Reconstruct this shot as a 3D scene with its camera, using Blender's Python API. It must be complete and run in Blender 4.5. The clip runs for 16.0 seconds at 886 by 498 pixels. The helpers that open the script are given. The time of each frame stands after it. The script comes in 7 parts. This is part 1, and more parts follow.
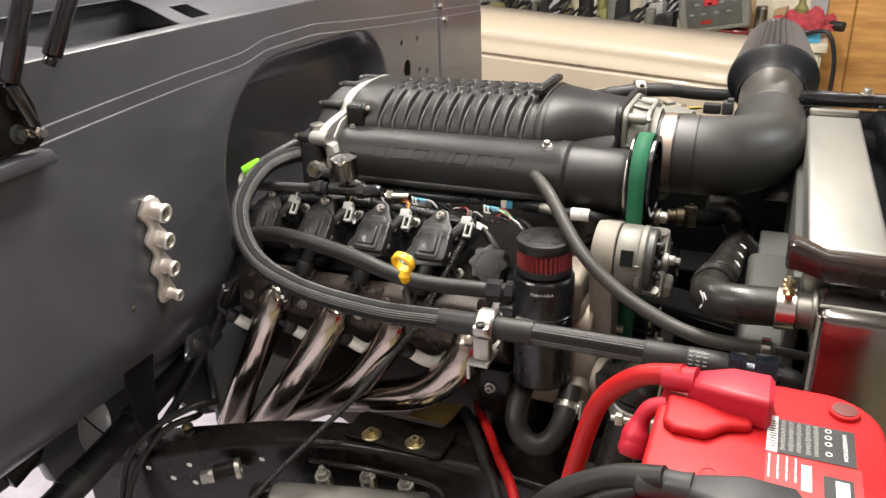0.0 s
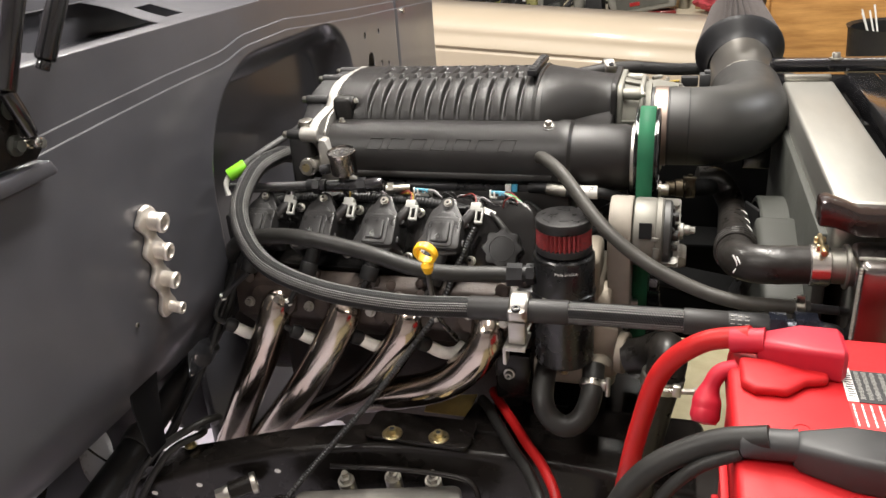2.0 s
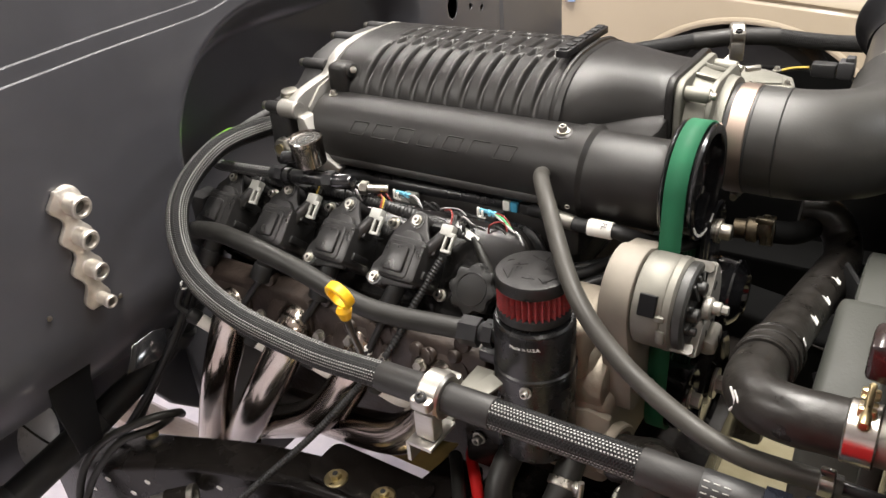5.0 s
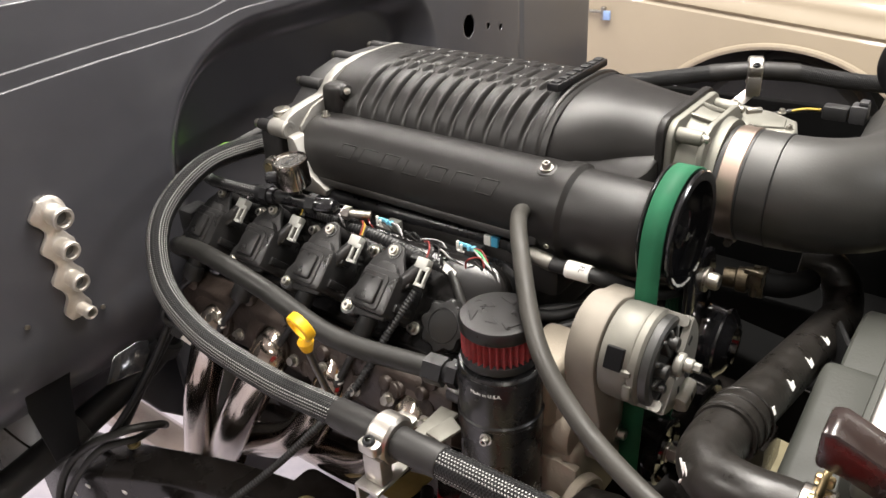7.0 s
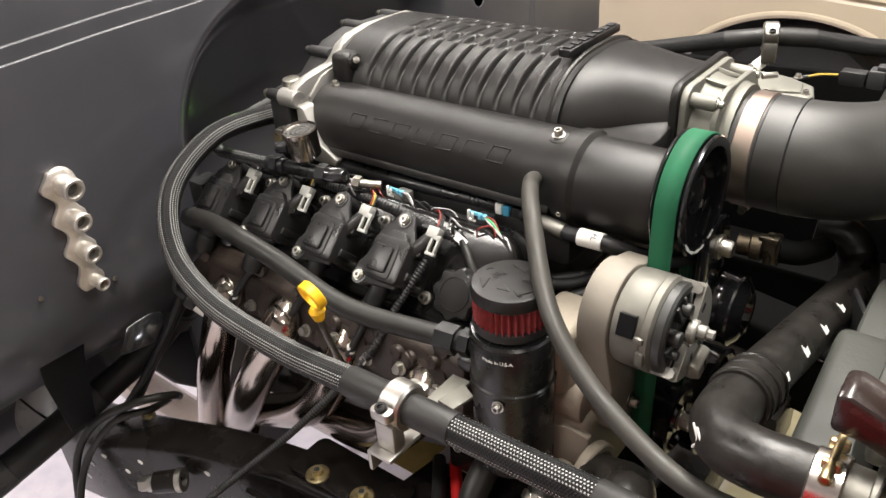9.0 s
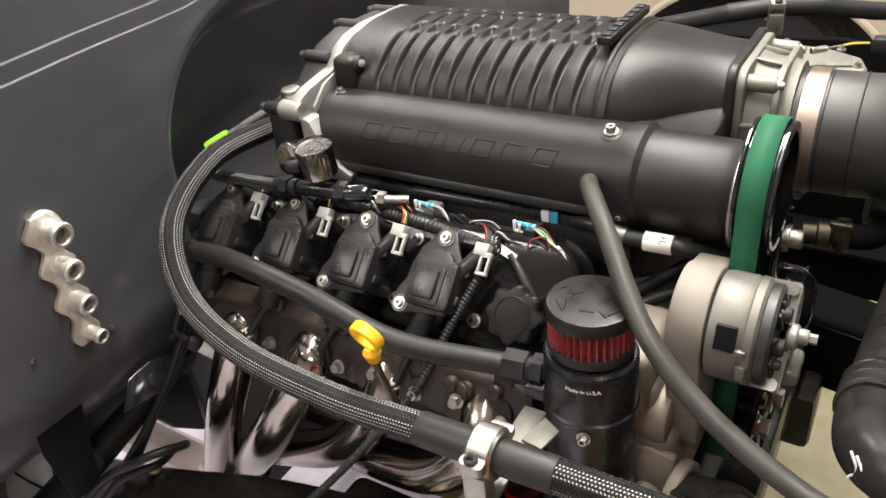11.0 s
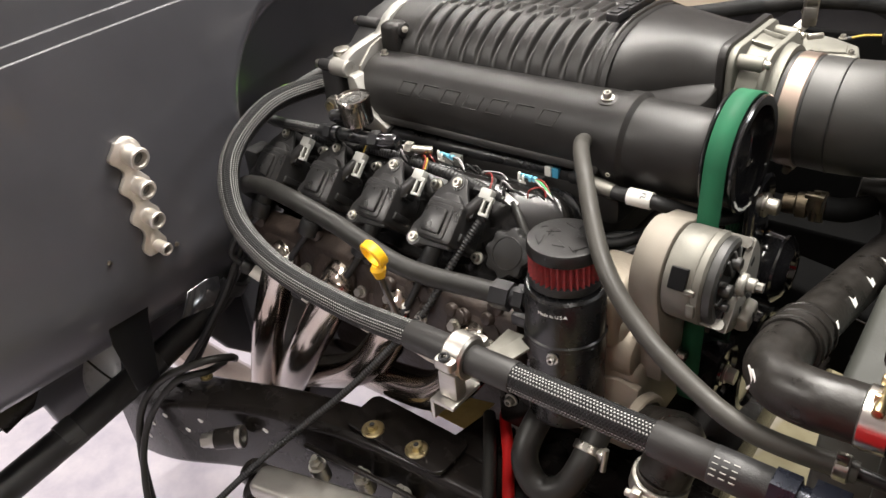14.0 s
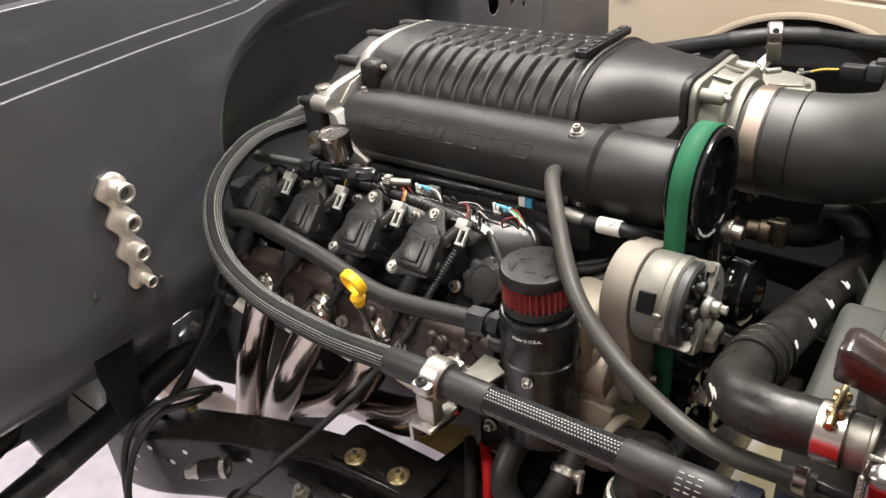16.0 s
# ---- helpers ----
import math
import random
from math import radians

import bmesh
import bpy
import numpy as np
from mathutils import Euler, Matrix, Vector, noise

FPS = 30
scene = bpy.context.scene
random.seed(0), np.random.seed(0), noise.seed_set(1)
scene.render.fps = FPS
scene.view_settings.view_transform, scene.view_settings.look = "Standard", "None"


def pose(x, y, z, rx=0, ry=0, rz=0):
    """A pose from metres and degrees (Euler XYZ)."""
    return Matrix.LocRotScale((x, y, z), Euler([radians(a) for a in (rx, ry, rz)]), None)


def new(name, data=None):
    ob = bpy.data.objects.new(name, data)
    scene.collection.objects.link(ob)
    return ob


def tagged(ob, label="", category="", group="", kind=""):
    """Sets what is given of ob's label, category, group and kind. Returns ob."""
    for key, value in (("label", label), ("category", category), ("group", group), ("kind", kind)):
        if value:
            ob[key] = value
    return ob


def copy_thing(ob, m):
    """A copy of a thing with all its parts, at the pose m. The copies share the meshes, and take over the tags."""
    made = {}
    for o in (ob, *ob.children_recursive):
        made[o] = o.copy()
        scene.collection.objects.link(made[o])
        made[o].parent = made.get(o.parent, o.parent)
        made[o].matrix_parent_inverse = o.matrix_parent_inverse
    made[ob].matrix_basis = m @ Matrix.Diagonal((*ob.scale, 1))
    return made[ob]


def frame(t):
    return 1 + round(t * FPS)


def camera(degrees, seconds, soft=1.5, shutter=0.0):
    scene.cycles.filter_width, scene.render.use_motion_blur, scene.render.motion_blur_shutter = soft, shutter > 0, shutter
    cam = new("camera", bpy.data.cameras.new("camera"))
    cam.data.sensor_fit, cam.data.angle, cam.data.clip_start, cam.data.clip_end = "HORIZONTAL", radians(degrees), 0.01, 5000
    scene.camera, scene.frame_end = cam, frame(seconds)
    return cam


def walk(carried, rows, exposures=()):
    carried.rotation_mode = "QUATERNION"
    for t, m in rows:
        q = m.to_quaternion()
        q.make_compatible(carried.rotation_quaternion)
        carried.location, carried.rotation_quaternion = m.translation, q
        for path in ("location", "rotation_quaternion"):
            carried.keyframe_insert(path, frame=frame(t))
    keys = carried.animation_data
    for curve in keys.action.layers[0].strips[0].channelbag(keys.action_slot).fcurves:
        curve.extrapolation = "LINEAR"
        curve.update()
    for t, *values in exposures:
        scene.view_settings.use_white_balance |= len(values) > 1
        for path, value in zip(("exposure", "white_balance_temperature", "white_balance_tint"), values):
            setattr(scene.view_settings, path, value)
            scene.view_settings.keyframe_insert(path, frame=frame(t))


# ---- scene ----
cam = camera(59.6, 16.0)
METRES, EYE, TILT, LEAN, TURN = 1.2273, 1.5, -24.0, 1.99, 23.08
ROWS = [
    (0.0, 0.0, 0.0, 0.0, 0.0, 0.0, -0.0),
    (0.5, -0.0038, 0.0016, -0.002, -0.46, -0.08, 0.6),
    (1.0, -0.0244, 0.0022, -0.0085, -1.44, -0.21, 1.58),
    (1.5, -0.0693, 0.0084, -0.0067, -2.71, -0.45, 2.86),
    (2.0, -0.1118, 0.0245, -0.0073, -5.45, -0.38, 4.55),
    (2.5, -0.0902, 0.0671, 0.0073, -5.35, -0.8, 4.06),
    (3.0, 0.0083, 0.1177, 0.0364, -1.36, -1.97, 1.68),
    (3.5, 0.0912, 0.1419, 0.0504, 2.99, -3.49, 0.15),
    (4.0, 0.111, 0.1902, 0.0675, 5.62, -4.98, 0.0),
    (6.5, 0.2103, 0.294, 0.129, 13.25, -6.47, -4.62),
    (7.0, 0.2145, 0.2938, 0.1317, 13.1, -5.92, -4.62),
    (7.5, 0.2176, 0.2979, 0.1304, 13.49, -6.17, -4.87),
    (8.0, 0.2227, 0.2832, 0.1275, 14.02, -6.72, -5.04),
    (8.5, 0.2234, 0.2876, 0.1249, 14.33, -7.33, -4.93),
    (11.0, 0.1011, 0.3516, 0.1398, 8.83, -8.53, 0.17),
    (11.5, 0.0874, 0.352, 0.1405, 8.59, -8.84, -0.21),
    (12.0, 0.0854, 0.3442, 0.1293, 9.35, -9.28, -1.25),
    (12.5, 0.1174, 0.3214, 0.1249, 10.75, -9.8, -2.47),
    (13.0, 0.1511, 0.2959, 0.1181, 12.52, -10.13, -3.29),
    (13.5, 0.1689, 0.2736, 0.1088, 14.26, -10.09, -3.58),
    (14.0, 0.1944, 0.259, 0.1105, 15.54, -9.57, -3.44),
    (14.5, 0.2119, 0.248, 0.1197, 16.29, -8.74, -3.26),
    (15.0, 0.223, 0.2347, 0.1187, 16.41, -7.96, -3.31),
    (15.5, 0.2257, 0.2294, 0.1166, 15.87, -7.34, -3.29),
    (16.0, 0.2113, 0.2366, 0.1106, 14.55, -7.06, -2.9),
]
walk(cam, [(t, pose(0, 0, EYE, TILT, LEAN, TURN) @ pose(METRES * x, METRES * y, METRES * z, 90 + pitch, roll, yaw)) for t, x, y, z, yaw, pitch, roll in ROWS])

# ---- light ----
scene.view_settings.exposure = 0.34
world = bpy.data.worlds.new("workshop_air")
scene.world = world
world.use_nodes = True
world.node_tree.nodes["Background"].inputs[0].default_value = (0.9, 0.85, 0.85, 1)
world.node_tree.nodes["Background"].inputs[1].default_value = 0.065


def ceiling_lamp(x, y, z, length, width, power, turn=0.0, colour=(1.0, 0.95, 0.88)):
    data = bpy.data.lights.new("tube_light", "AREA")
    data.shape, data.size, data.size_y, data.energy, data.color = "RECTANGLE", length, width, power, colour
    ob = new("tube_light", data)
    ob.matrix_basis = pose(x, y, z, 0, 0, turn)
    return ob


ceiling_lamp(0.5, 4.6, 2.86, 1.25, 0.30, 14)
ceiling_lamp(-2.0, 2.3, 2.86, 1.25, 0.14, 46, 90)
ceiling_lamp(-0.45, 1.9, 2.86, 1.25, 0.14, 88, 90)
ceiling_lamp(-0.22, 0.80, 2.86, 1.25, 0.14, 38, 90)
ceiling_lamp(2.3, 2.4, 2.86, 1.25, 0.30, 54, 90, (0.95, 0.97, 1.0))
ceiling_lamp(-1.9, -0.5, 2.86, 1.25, 0.14, 60)
ceiling_lamp(1.6, -0.8, 2.86, 1.25, 0.14, 22)

# ---- mesh helpers ----
V = Vector
PLACED = {}


def thing(name, at, label, category, group="", kind=""):
    ob = new(name)
    ob.empty_display_size = 0.05
    ob.location = at
    PLACED[ob] = Matrix.Translation(at)
    return tagged(ob, label, category, group, kind)


def finish(bm, material, name, sharp=0.6):
    bmesh.ops.recalc_face_normals(bm, faces=bm.faces)
    for f in bm.faces:
        f.smooth = True
    for e in bm.edges:
        if len(e.link_faces) == 2 and e.calc_face_angle(0) > sharp:
            e.smooth = False
    me = bpy.data.meshes.new(name)
    bm.to_mesh(me)
    bm.free()
    me.materials.append(material)
    return me


def part(name, bm, material, parent, label="", sharp=0.6):
    ob = new(name, finish(bm, material, name, sharp))
    ob.parent = parent
    ob.matrix_parent_inverse = PLACED.get(parent, Matrix()).inverted()
    if label:
        tagged(ob, label)
    return ob


def whole(name, bm, material, label, category, group="", kind="", sharp=0.6):
    """A thing of one mesh, with its origin at its base."""
    lo = V([min(v.co[i] for v in bm.verts) for i in range(3)])
    hi = V([max(v.co[i] for v in bm.verts) for i in range(3)])
    at = V(((lo.x + hi.x) / 2, (lo.y + hi.y) / 2, lo.z))
    bmesh.ops.translate(bm, verts=bm.verts, vec=-at)
    ob = new(name, finish(bm, material, name, sharp))
    ob.location = at
    PLACED[ob] = Matrix.Translation(at)
    return tagged(ob, label, category, group, kind)


def join(*bms):
    out = bms[0]
    for b in bms[1:]:
        me = bpy.data.meshes.new("tmp")
        b.to_mesh(me)
        b.free()
        out.from_mesh(me)
        bpy.data.meshes.remove(me)
    return out


def rounded(bm, width, seg=2, angle=0.5):
    if width > 0:
        es = [e for e in bm.edges if len(e.link_faces) == 2 and e.calc_face_angle(0) > angle]
        bmesh.ops.bevel(bm, geom=es, offset=width, segments=seg, affect="EDGES", profile=0.5, clamp_overlap=True)
    return bm


def box(c, s, bevel=0.0, seg=2, m=None):
    bm = bmesh.new()
    bmesh.ops.create_cube(bm, size=1, matrix=Matrix.Diagonal((*s, 1)))
    rounded(bm, bevel, seg)
    bmesh.ops.transform(bm, matrix=Matrix.Translation(c) @ (m or Matrix()), verts=bm.verts)
    return bm


def basis(axis, hint=(0, 0, 1)):
    w = V(axis).normalized()
    h = V(hint)
    if abs(w.dot(h)) > 0.95:
        h = V((1, 0, 0))
    u = h.cross(w).normalized()
    return u, w.cross(u), w


def lathe(profile, at, axis, n=28, caps=True, wave=None):
    """Turns (radius, height) pairs round axis at at."""
    u, v, w = basis(axis)
    bm = bmesh.new()
    rings = []
    for r, h in profile:
        ring = []
        for k in range(n):
            a = 2 * math.pi * k / n
            rr = r * (wave(a, h) if wave else 1)
            ring.append(bm.verts.new(V(at) + w * h + (u * math.cos(a) + v * math.sin(a)) * rr))
        rings.append(ring)
    for a, b in zip(rings, rings[1:]):
        for k in range(n):
            bm.faces.new((a[k], a[(k + 1) % n], b[(k + 1) % n], b[k]))
    if caps:
        bm.faces.new(rings[0][::-1])
        bm.faces.new(rings[-1])
    return bm


def rod(p0, p1, r, n=20, bevel=0.0, r1=None):
    p0, p1 = V(p0), V(p1)
    h = (p1 - p0).length
    r1 = r if r1 is None else r1
    b = min(bevel, h * 0.4, r * 0.6)
    prof = [(r, 0), (r1, h)] if b <= 0 else [(r - b, 0), (r - b * 0.3, b * 0.3), (r, b), (r1, h - b), (r1 - b * 0.3, h - b * 0.3), (r1 - b, h)]
    return lathe(prof, p0, p1 - p0, n)


def ring(at, axis, r_out, r_in, h, n=32, bevel=0.001):
    b = min(bevel, h * 0.3)
    prof = [(r_in, 0), (r_out - b, 0), (r_out, b), (r_out, h - b), (r_out - b, h), (r_in, h), (r_in, 0)]
    bm = lathe(prof, at, axis, n, caps=False)
    bmesh.ops.remove_doubles(bm, verts=bm.verts, dist=1e-6)
    return bm


def hexagon(at, axis, across, h, bevel=0.0008):
    bm = lathe([(across * 0.577, 0), (across * 0.577, h)], at, axis, 6)
    return rounded(bm, bevel, 1)


def spline(points, res=8):
    P = [V(p) for p in points]
    Q = [2 * P[0] - P[1], *P, 2 * P[-1] - P[-2]]
    out = []
    for i in range(1, len(Q) - 2):
        a, b, c, d = Q[i - 1:i + 3]
        for k in range(res):
            t = k / res
            out.append(0.5 * (2 * b + (c - a) * t + (2 * a - 5 * b + 4 * c - d) * t * t + (3 * b - a - 3 * c + d) * t ** 3))
    return out + [P[-1]]


def tube(points, r, n=14, res=8, caps=True, flat=1.0, ripple=0.0, pitch=0.004):
    """A hose along a smooth line; UV runs round it and along it."""
    line = spline(points, res) if len(points) > 2 and res > 1 else [V(p) for p in points]
    if ripple:
        fine = [line[0]]
        for a, b in zip(line, line[1:]):
            k = max(1, int((b - a).length / (pitch / 2)))
            fine += [a.lerp(b, j / k) for j in range(1, k + 1)]
        line = fine
    bm = bmesh.new()
    uv = bm.loops.layers.uv.new("UVMap")
    up = None
    rings, run, runs = [], 0.0, []
    for i, p in enumerate(line):
        w = (line[min(i + 1, len(line) - 1)] - line[max(i - 1, 0)]).normalized()
        if up is None:
            up = basis(w)[0]
        up = (up - w * up.dot(w)).normalized()
        side = w.cross(up)
        rr = r(i / (len(line) - 1)) if callable(r) else r
        if ripple and i % 2:
            rr -= ripple
        if i:
            run += (p - line[i - 1]).length
        runs.append(run)
        rings.append([bm.verts.new(p + (up * math.cos(2 * math.pi * k / n) + side * math.sin(2 * math.pi * k / n) * flat) * rr) for k in range(n)])
    for i, (a, b) in enumerate(zip(rings, rings[1:])):
        for k in range(n):
            f = bm.faces.new((a[k], a[(k + 1) % n], b[(k + 1) % n], b[k]))
            for loop, (q, s) in zip(f.loops, ((k, i), (k + 1, i), (k + 1, i + 1), (k, i + 1))):
                loop[uv].uv = (q / n, runs[s])
    if caps:
        bm.faces.new(rings[0][::-1])
        bm.faces.new(rings[-1])
    return bm


def prism(outline, at, u, v, depth, bevel=0.0, seg=2):
    """A plate of a 2D outline in the plane (u, v) at at, of the given depth along u x v."""
    u, v = V(u).normalized(), V(v).normalized()
    w = u.cross(v)
    bm = bmesh.new()
    lo = [bm.verts.new(V(at) + u * a + v * b) for a, b in outline]
    hi = [bm.verts.new(V(at) + u * a + v * b + w * depth) for a, b in outline]
    n = len(lo)
    bm.faces.new(lo[::-1])
    bm.faces.new(hi)
    for k in range(n):
        bm.faces.new((lo[k], lo[(k + 1) % n], hi[(k + 1) % n], hi[k]))
    bmesh.ops.recalc_face_normals(bm, faces=bm.faces)
    return rounded(bm, bevel, seg, 0.7)


def loft(sections, caps=True):
    bm = bmesh.new()
    rows = [[bm.verts.new(p) for p in s] for s in sections]
    n = len(rows[0])
    for a, b in zip(rows, rows[1:]):
        for k in range(n):
            bm.faces.new((a[k], a[(k + 1) % n], b[(k + 1) % n], b[k]))
    if caps:
        bm.faces.new(rows[0][::-1])
        bm.faces.new(rows[-1])
    return bm


def rrect(w, h, r, n=5):
    """A rounded rectangle round the origin."""
    out = []
    for cx, cy, a0 in ((w / 2 - r, h / 2 - r, 0), (-w / 2 + r, h / 2 - r, 90), (-w / 2 + r, -h / 2 + r, 180), (w / 2 - r, -h / 2 + r, 270)):
        for k in range(n + 1):
            a = radians(a0 + 90 * k / n)
            out.append((cx + r * math.cos(a), cy + r * math.sin(a)))
    return out


def words(text, size, depth=0.0004):
    """Letters of the built-in font as a flat mesh round the origin in x and y."""
    cu = bpy.data.curves.new("letters", "FONT")
    cu.body, cu.size, cu.extrude, cu.align_x, cu.align_y = text, size, depth, "CENTER", "CENTER"
    cu.resolution_u = 2
    ob = bpy.data.objects.new("letters", cu)
    scene.collection.objects.link(ob)
    bpy.context.view_layer.update()
    me = bpy.data.meshes.new_from_object(ob)
    bm = bmesh.new()
    bm.from_mesh(me)
    bpy.data.objects.remove(ob)
    bpy.data.meshes.remove(me)
    return bm


def moved(bm, fn):
    for v in bm.verts:
        v.co = V(fn(v.co))
    return bm


# ---- materials ----
def surface(name, colour, rough=0.5, metal=0.0, vary=0.2, scale=12.0, bump=0.0, bump_scale=300.0, rough_vary=0.12, coat=0.0, second=None, spec=0.5, stretch=(1, 1, 1)):
    m = bpy.data.materials.new(name)
    m.use_nodes = True
    nt = m.node_tree
    b = nt.nodes["Principled BSDF"]
    link = nt.links.new
    co = nt.nodes.new("ShaderNodeTexCoord")
    mp = nt.nodes.new("ShaderNodeMapping")
    mp.inputs["Scale"].default_value = stretch
    link(co.outputs["Object"], mp.inputs["Vector"])
    big = nt.nodes.new("ShaderNodeTexNoise")
    big.inputs["Scale"].default_value, big.inputs["Detail"].default_value, big.inputs["Roughness"].default_value = scale, 6.0, 0.62
    link(mp.outputs[0], big.inputs["Vector"])
    fine = nt.nodes.new("ShaderNodeTexNoise")
    fine.inputs["Scale"].default_value, fine.inputs["Detail"].default_value = bump_scale, 3.0
    link(mp.outputs[0], fine.inputs["Vector"])
    ramp = nt.nodes.new("ShaderNodeValToRGB")
    ramp.color_ramp.elements[0].position, ramp.color_ramp.elements[1].position = 0.32, 0.68
    lo = second or tuple(c * (1 - vary) for c in colour)
    hi = tuple(min(1, c * (1 + vary)) for c in colour)
    ramp.color_ramp.elements[0].color, ramp.color_ramp.elements[1].color = (*lo, 1), (*hi, 1)
    link(big.outputs["Fac"], ramp.inputs[0])
    link(ramp.outputs[0], b.inputs["Base Color"])
    rr = nt.nodes.new("ShaderNodeMapRange")
    rr.inputs["From Min"].default_value, rr.inputs["From Max"].default_value = 0.3, 0.7
    rr.inputs["To Min"].default_value, rr.inputs["To Max"].default_value = max(0.02, rough - rough_vary), min(1, rough + rough_vary)
    link(big.outputs["Fac"], rr.inputs["Value"])
    link(rr.outputs[0], b.inputs["Roughness"])
    b.inputs["Metallic"].default_value = metal
    b.inputs["Coat Weight"].default_value = coat
    b.inputs["Coat Roughness"].default_value = 0.08
    b.inputs["Specular IOR Level"].default_value = spec
    if bump:
        bp = nt.nodes.new("ShaderNodeBump")
        bp.inputs["Strength"].default_value, bp.inputs["Distance"].default_value = bump, 0.001
        link(fine.outputs["Fac"], bp.inputs["Height"])
        link(bp.outputs[0], b.inputs["Normal"])
    return m


def woven(name, dark, light, turns=13.0, per_metre=150.0, cut=0.66):
    """A braided sleeve: two crossing helices of yarn with light tracer threads."""
    m = surface(name, dark, 0.45, 0, 0.2, 40, 0)
    nt = m.node_tree
    b = nt.nodes["Principled BSDF"]
    link = nt.links.new
    uv = nt.nodes.new("ShaderNodeUVMap")
    sep = nt.nodes.new("ShaderNodeSeparateXYZ")
    link(uv.outputs[0], sep.inputs[0])

    def op(kind, a, c):
        n = nt.nodes.new("ShaderNodeMath")
        n.operation = kind
        for s, val in zip(n.inputs, (a, c)):
            if isinstance(val, (int, float)):
                s.default_value = val
            elif val is not None:
                link(val, s)
        return n.outputs[0]

    a = op("MULTIPLY", sep.outputs[0], turns * 2 * math.pi)
    c = op("MULTIPLY", sep.outputs[1], per_metre * 2 * math.pi)
    s1 = op("SINE", op("ADD", a, c), None)
    s2 = op("SINE", op("SUBTRACT", a, c), None)
    height = op("MAXIMUM", s1, s2)
    rows = op("MULTIPLY", sep.outputs[0], 28.0)
    along_row = op("ADD", op("MULTIPLY", sep.outputs[1], per_metre * 2 * math.pi), op("MULTIPLY", op("FLOOR", rows, None), math.pi))
    dots = op("MULTIPLY", op("GREATER_THAN", op("SINE", op("MULTIPLY", rows, 2 * math.pi), None), cut), op("GREATER_THAN", op("SINE", along_row, None), 0.0))
    # the pale rows lie in bands of four with plain cord between them
    dots = op("MULTIPLY", dots, op("LESS_THAN", op("MODULO", op("FLOOR", rows, None), 7.0), 3.5))
    wave = nt.nodes.new("ShaderNodeTexNoise")
    wave.inputs["Scale"].default_value = 14.0
    link(uv.outputs[0], wave.inputs["Vector"])
    thread = op("GREATER_THAN", op("SINE", op("ADD", op("MULTIPLY", sep.outputs[0], 11 * 2 * math.pi), wave.outputs[0]), None), 0.86)
    mask = op("MAXIMUM", dots, op("MULTIPLY", thread, 0.04))
    mix = nt.nodes.new("ShaderNodeMix")
    mix.data_type = "RGBA"
    link(mask, mix.inputs["Factor"])
    old = b.inputs["Base Color"].links[0].from_socket
    link(old, mix.inputs[6])
    mix.inputs[7].default_value = (*light, 1)
    link(mix.outputs[2], b.inputs["Base Color"])
    bp = nt.nodes.new("ShaderNodeBump")
    bp.inputs["Strength"].default_value, bp.inputs["Distance"].default_value = 0.6, 0.0010
    b.inputs["Specular IOR Level"].default_value = 0.22
    link(height, bp.inputs["Height"])
    link(bp.outputs[0], b.inputs["Normal"])
    return m


def glowing(name, colour, strength):
    m = bpy.data.materials.new(name)
    m.use_nodes = True
    b = m.node_tree.nodes["Principled BSDF"]
    b.inputs["Base Color"].default_value = (*colour, 1)
    b.inputs["Emission Color"].default_value = (*colour, 1)
    b.inputs["Emission Strength"].default_value = strength
    return m


BODY_BLACK = surface("satin_black_body_paint", (0.046, 0.046, 0.053), 0.36, 0, 0.18, 3.0, 0.03, 500, 0.07, coat=0.55)


def add_smears(m, scale, lo, hi):
    """Wiped and handled paint: the clear coat is sharper in some places than in others."""
    nt = m.node_tree
    co = nt.nodes.new("ShaderNodeTexCoord")
    n = nt.nodes.new("ShaderNodeTexNoise")
    n.inputs["Scale"].default_value, n.inputs["Detail"].default_value, n.inputs["Distortion"].default_value = scale, 6.0, 1.2
    nt.links.new(co.outputs["Object"], n.inputs["Vector"])
    r = nt.nodes.new("ShaderNodeMapRange")
    r.inputs["From Min"].default_value, r.inputs["From Max"].default_value = 0.35, 0.68
    r.inputs["To Min"].default_value, r.inputs["To Max"].default_value = lo, hi
    nt.links.new(n.outputs["Fac"], r.inputs["Value"])
    nt.links.new(r.outputs[0], m.node_tree.nodes["Principled BSDF"].inputs["Coat Roughness"])


add_smears(BODY_BLACK, 5.0, 0.07, 0.24)
POWDER = surface("black_powder_coat", (0.0112, 0.0105, 0.0101), 0.38, 0, 0.15, 25, 0.32, 950, 0.05, spec=0.29)
FLAT_BLACK = surface("flat_black_casting", (0.011, 0.0105, 0.011), 0.62, 0, 0.2, 25, 0.2, 700)
POWDER_SMOOTH = surface("black_anodised", (0.010, 0.010, 0.011), 0.34, 0, 0.2, 30, 0.1, 700, spec=0.32)
GLOSS_BLACK = surface("gloss_black_paint", (0.008, 0.008, 0.009), 0.14, 0, 0.2, 20, 0.0, coat=0.3, rough_vary=0.06)
CHASSIS = surface("chassis_black_paint", (0.0095, 0.0082, 0.0075), 0.24, 0, 0.35, 9, 0.12, 250, 0.08, spec=0.20)
PLASTIC = surface("black_plastic", (0.014, 0.014, 0.0145), 0.44, 0, 0.2, 40, 0.25, 600, spec=0.35)
PLASTIC_GREY = surface("grey_connector_plastic", (0.30, 0.30, 0.28), 0.45, 0, 0.15, 60, 0.1)
PLASTIC_BLUE = surface("blue_connector_plastic", (0.07, 0.33, 0.52), 0.4, 0, 0.15, 60)
PLASTIC_WHITE = surface("white_plastic", (0.75, 0.74, 0.70), 0.45, 0, 0.08, 60)
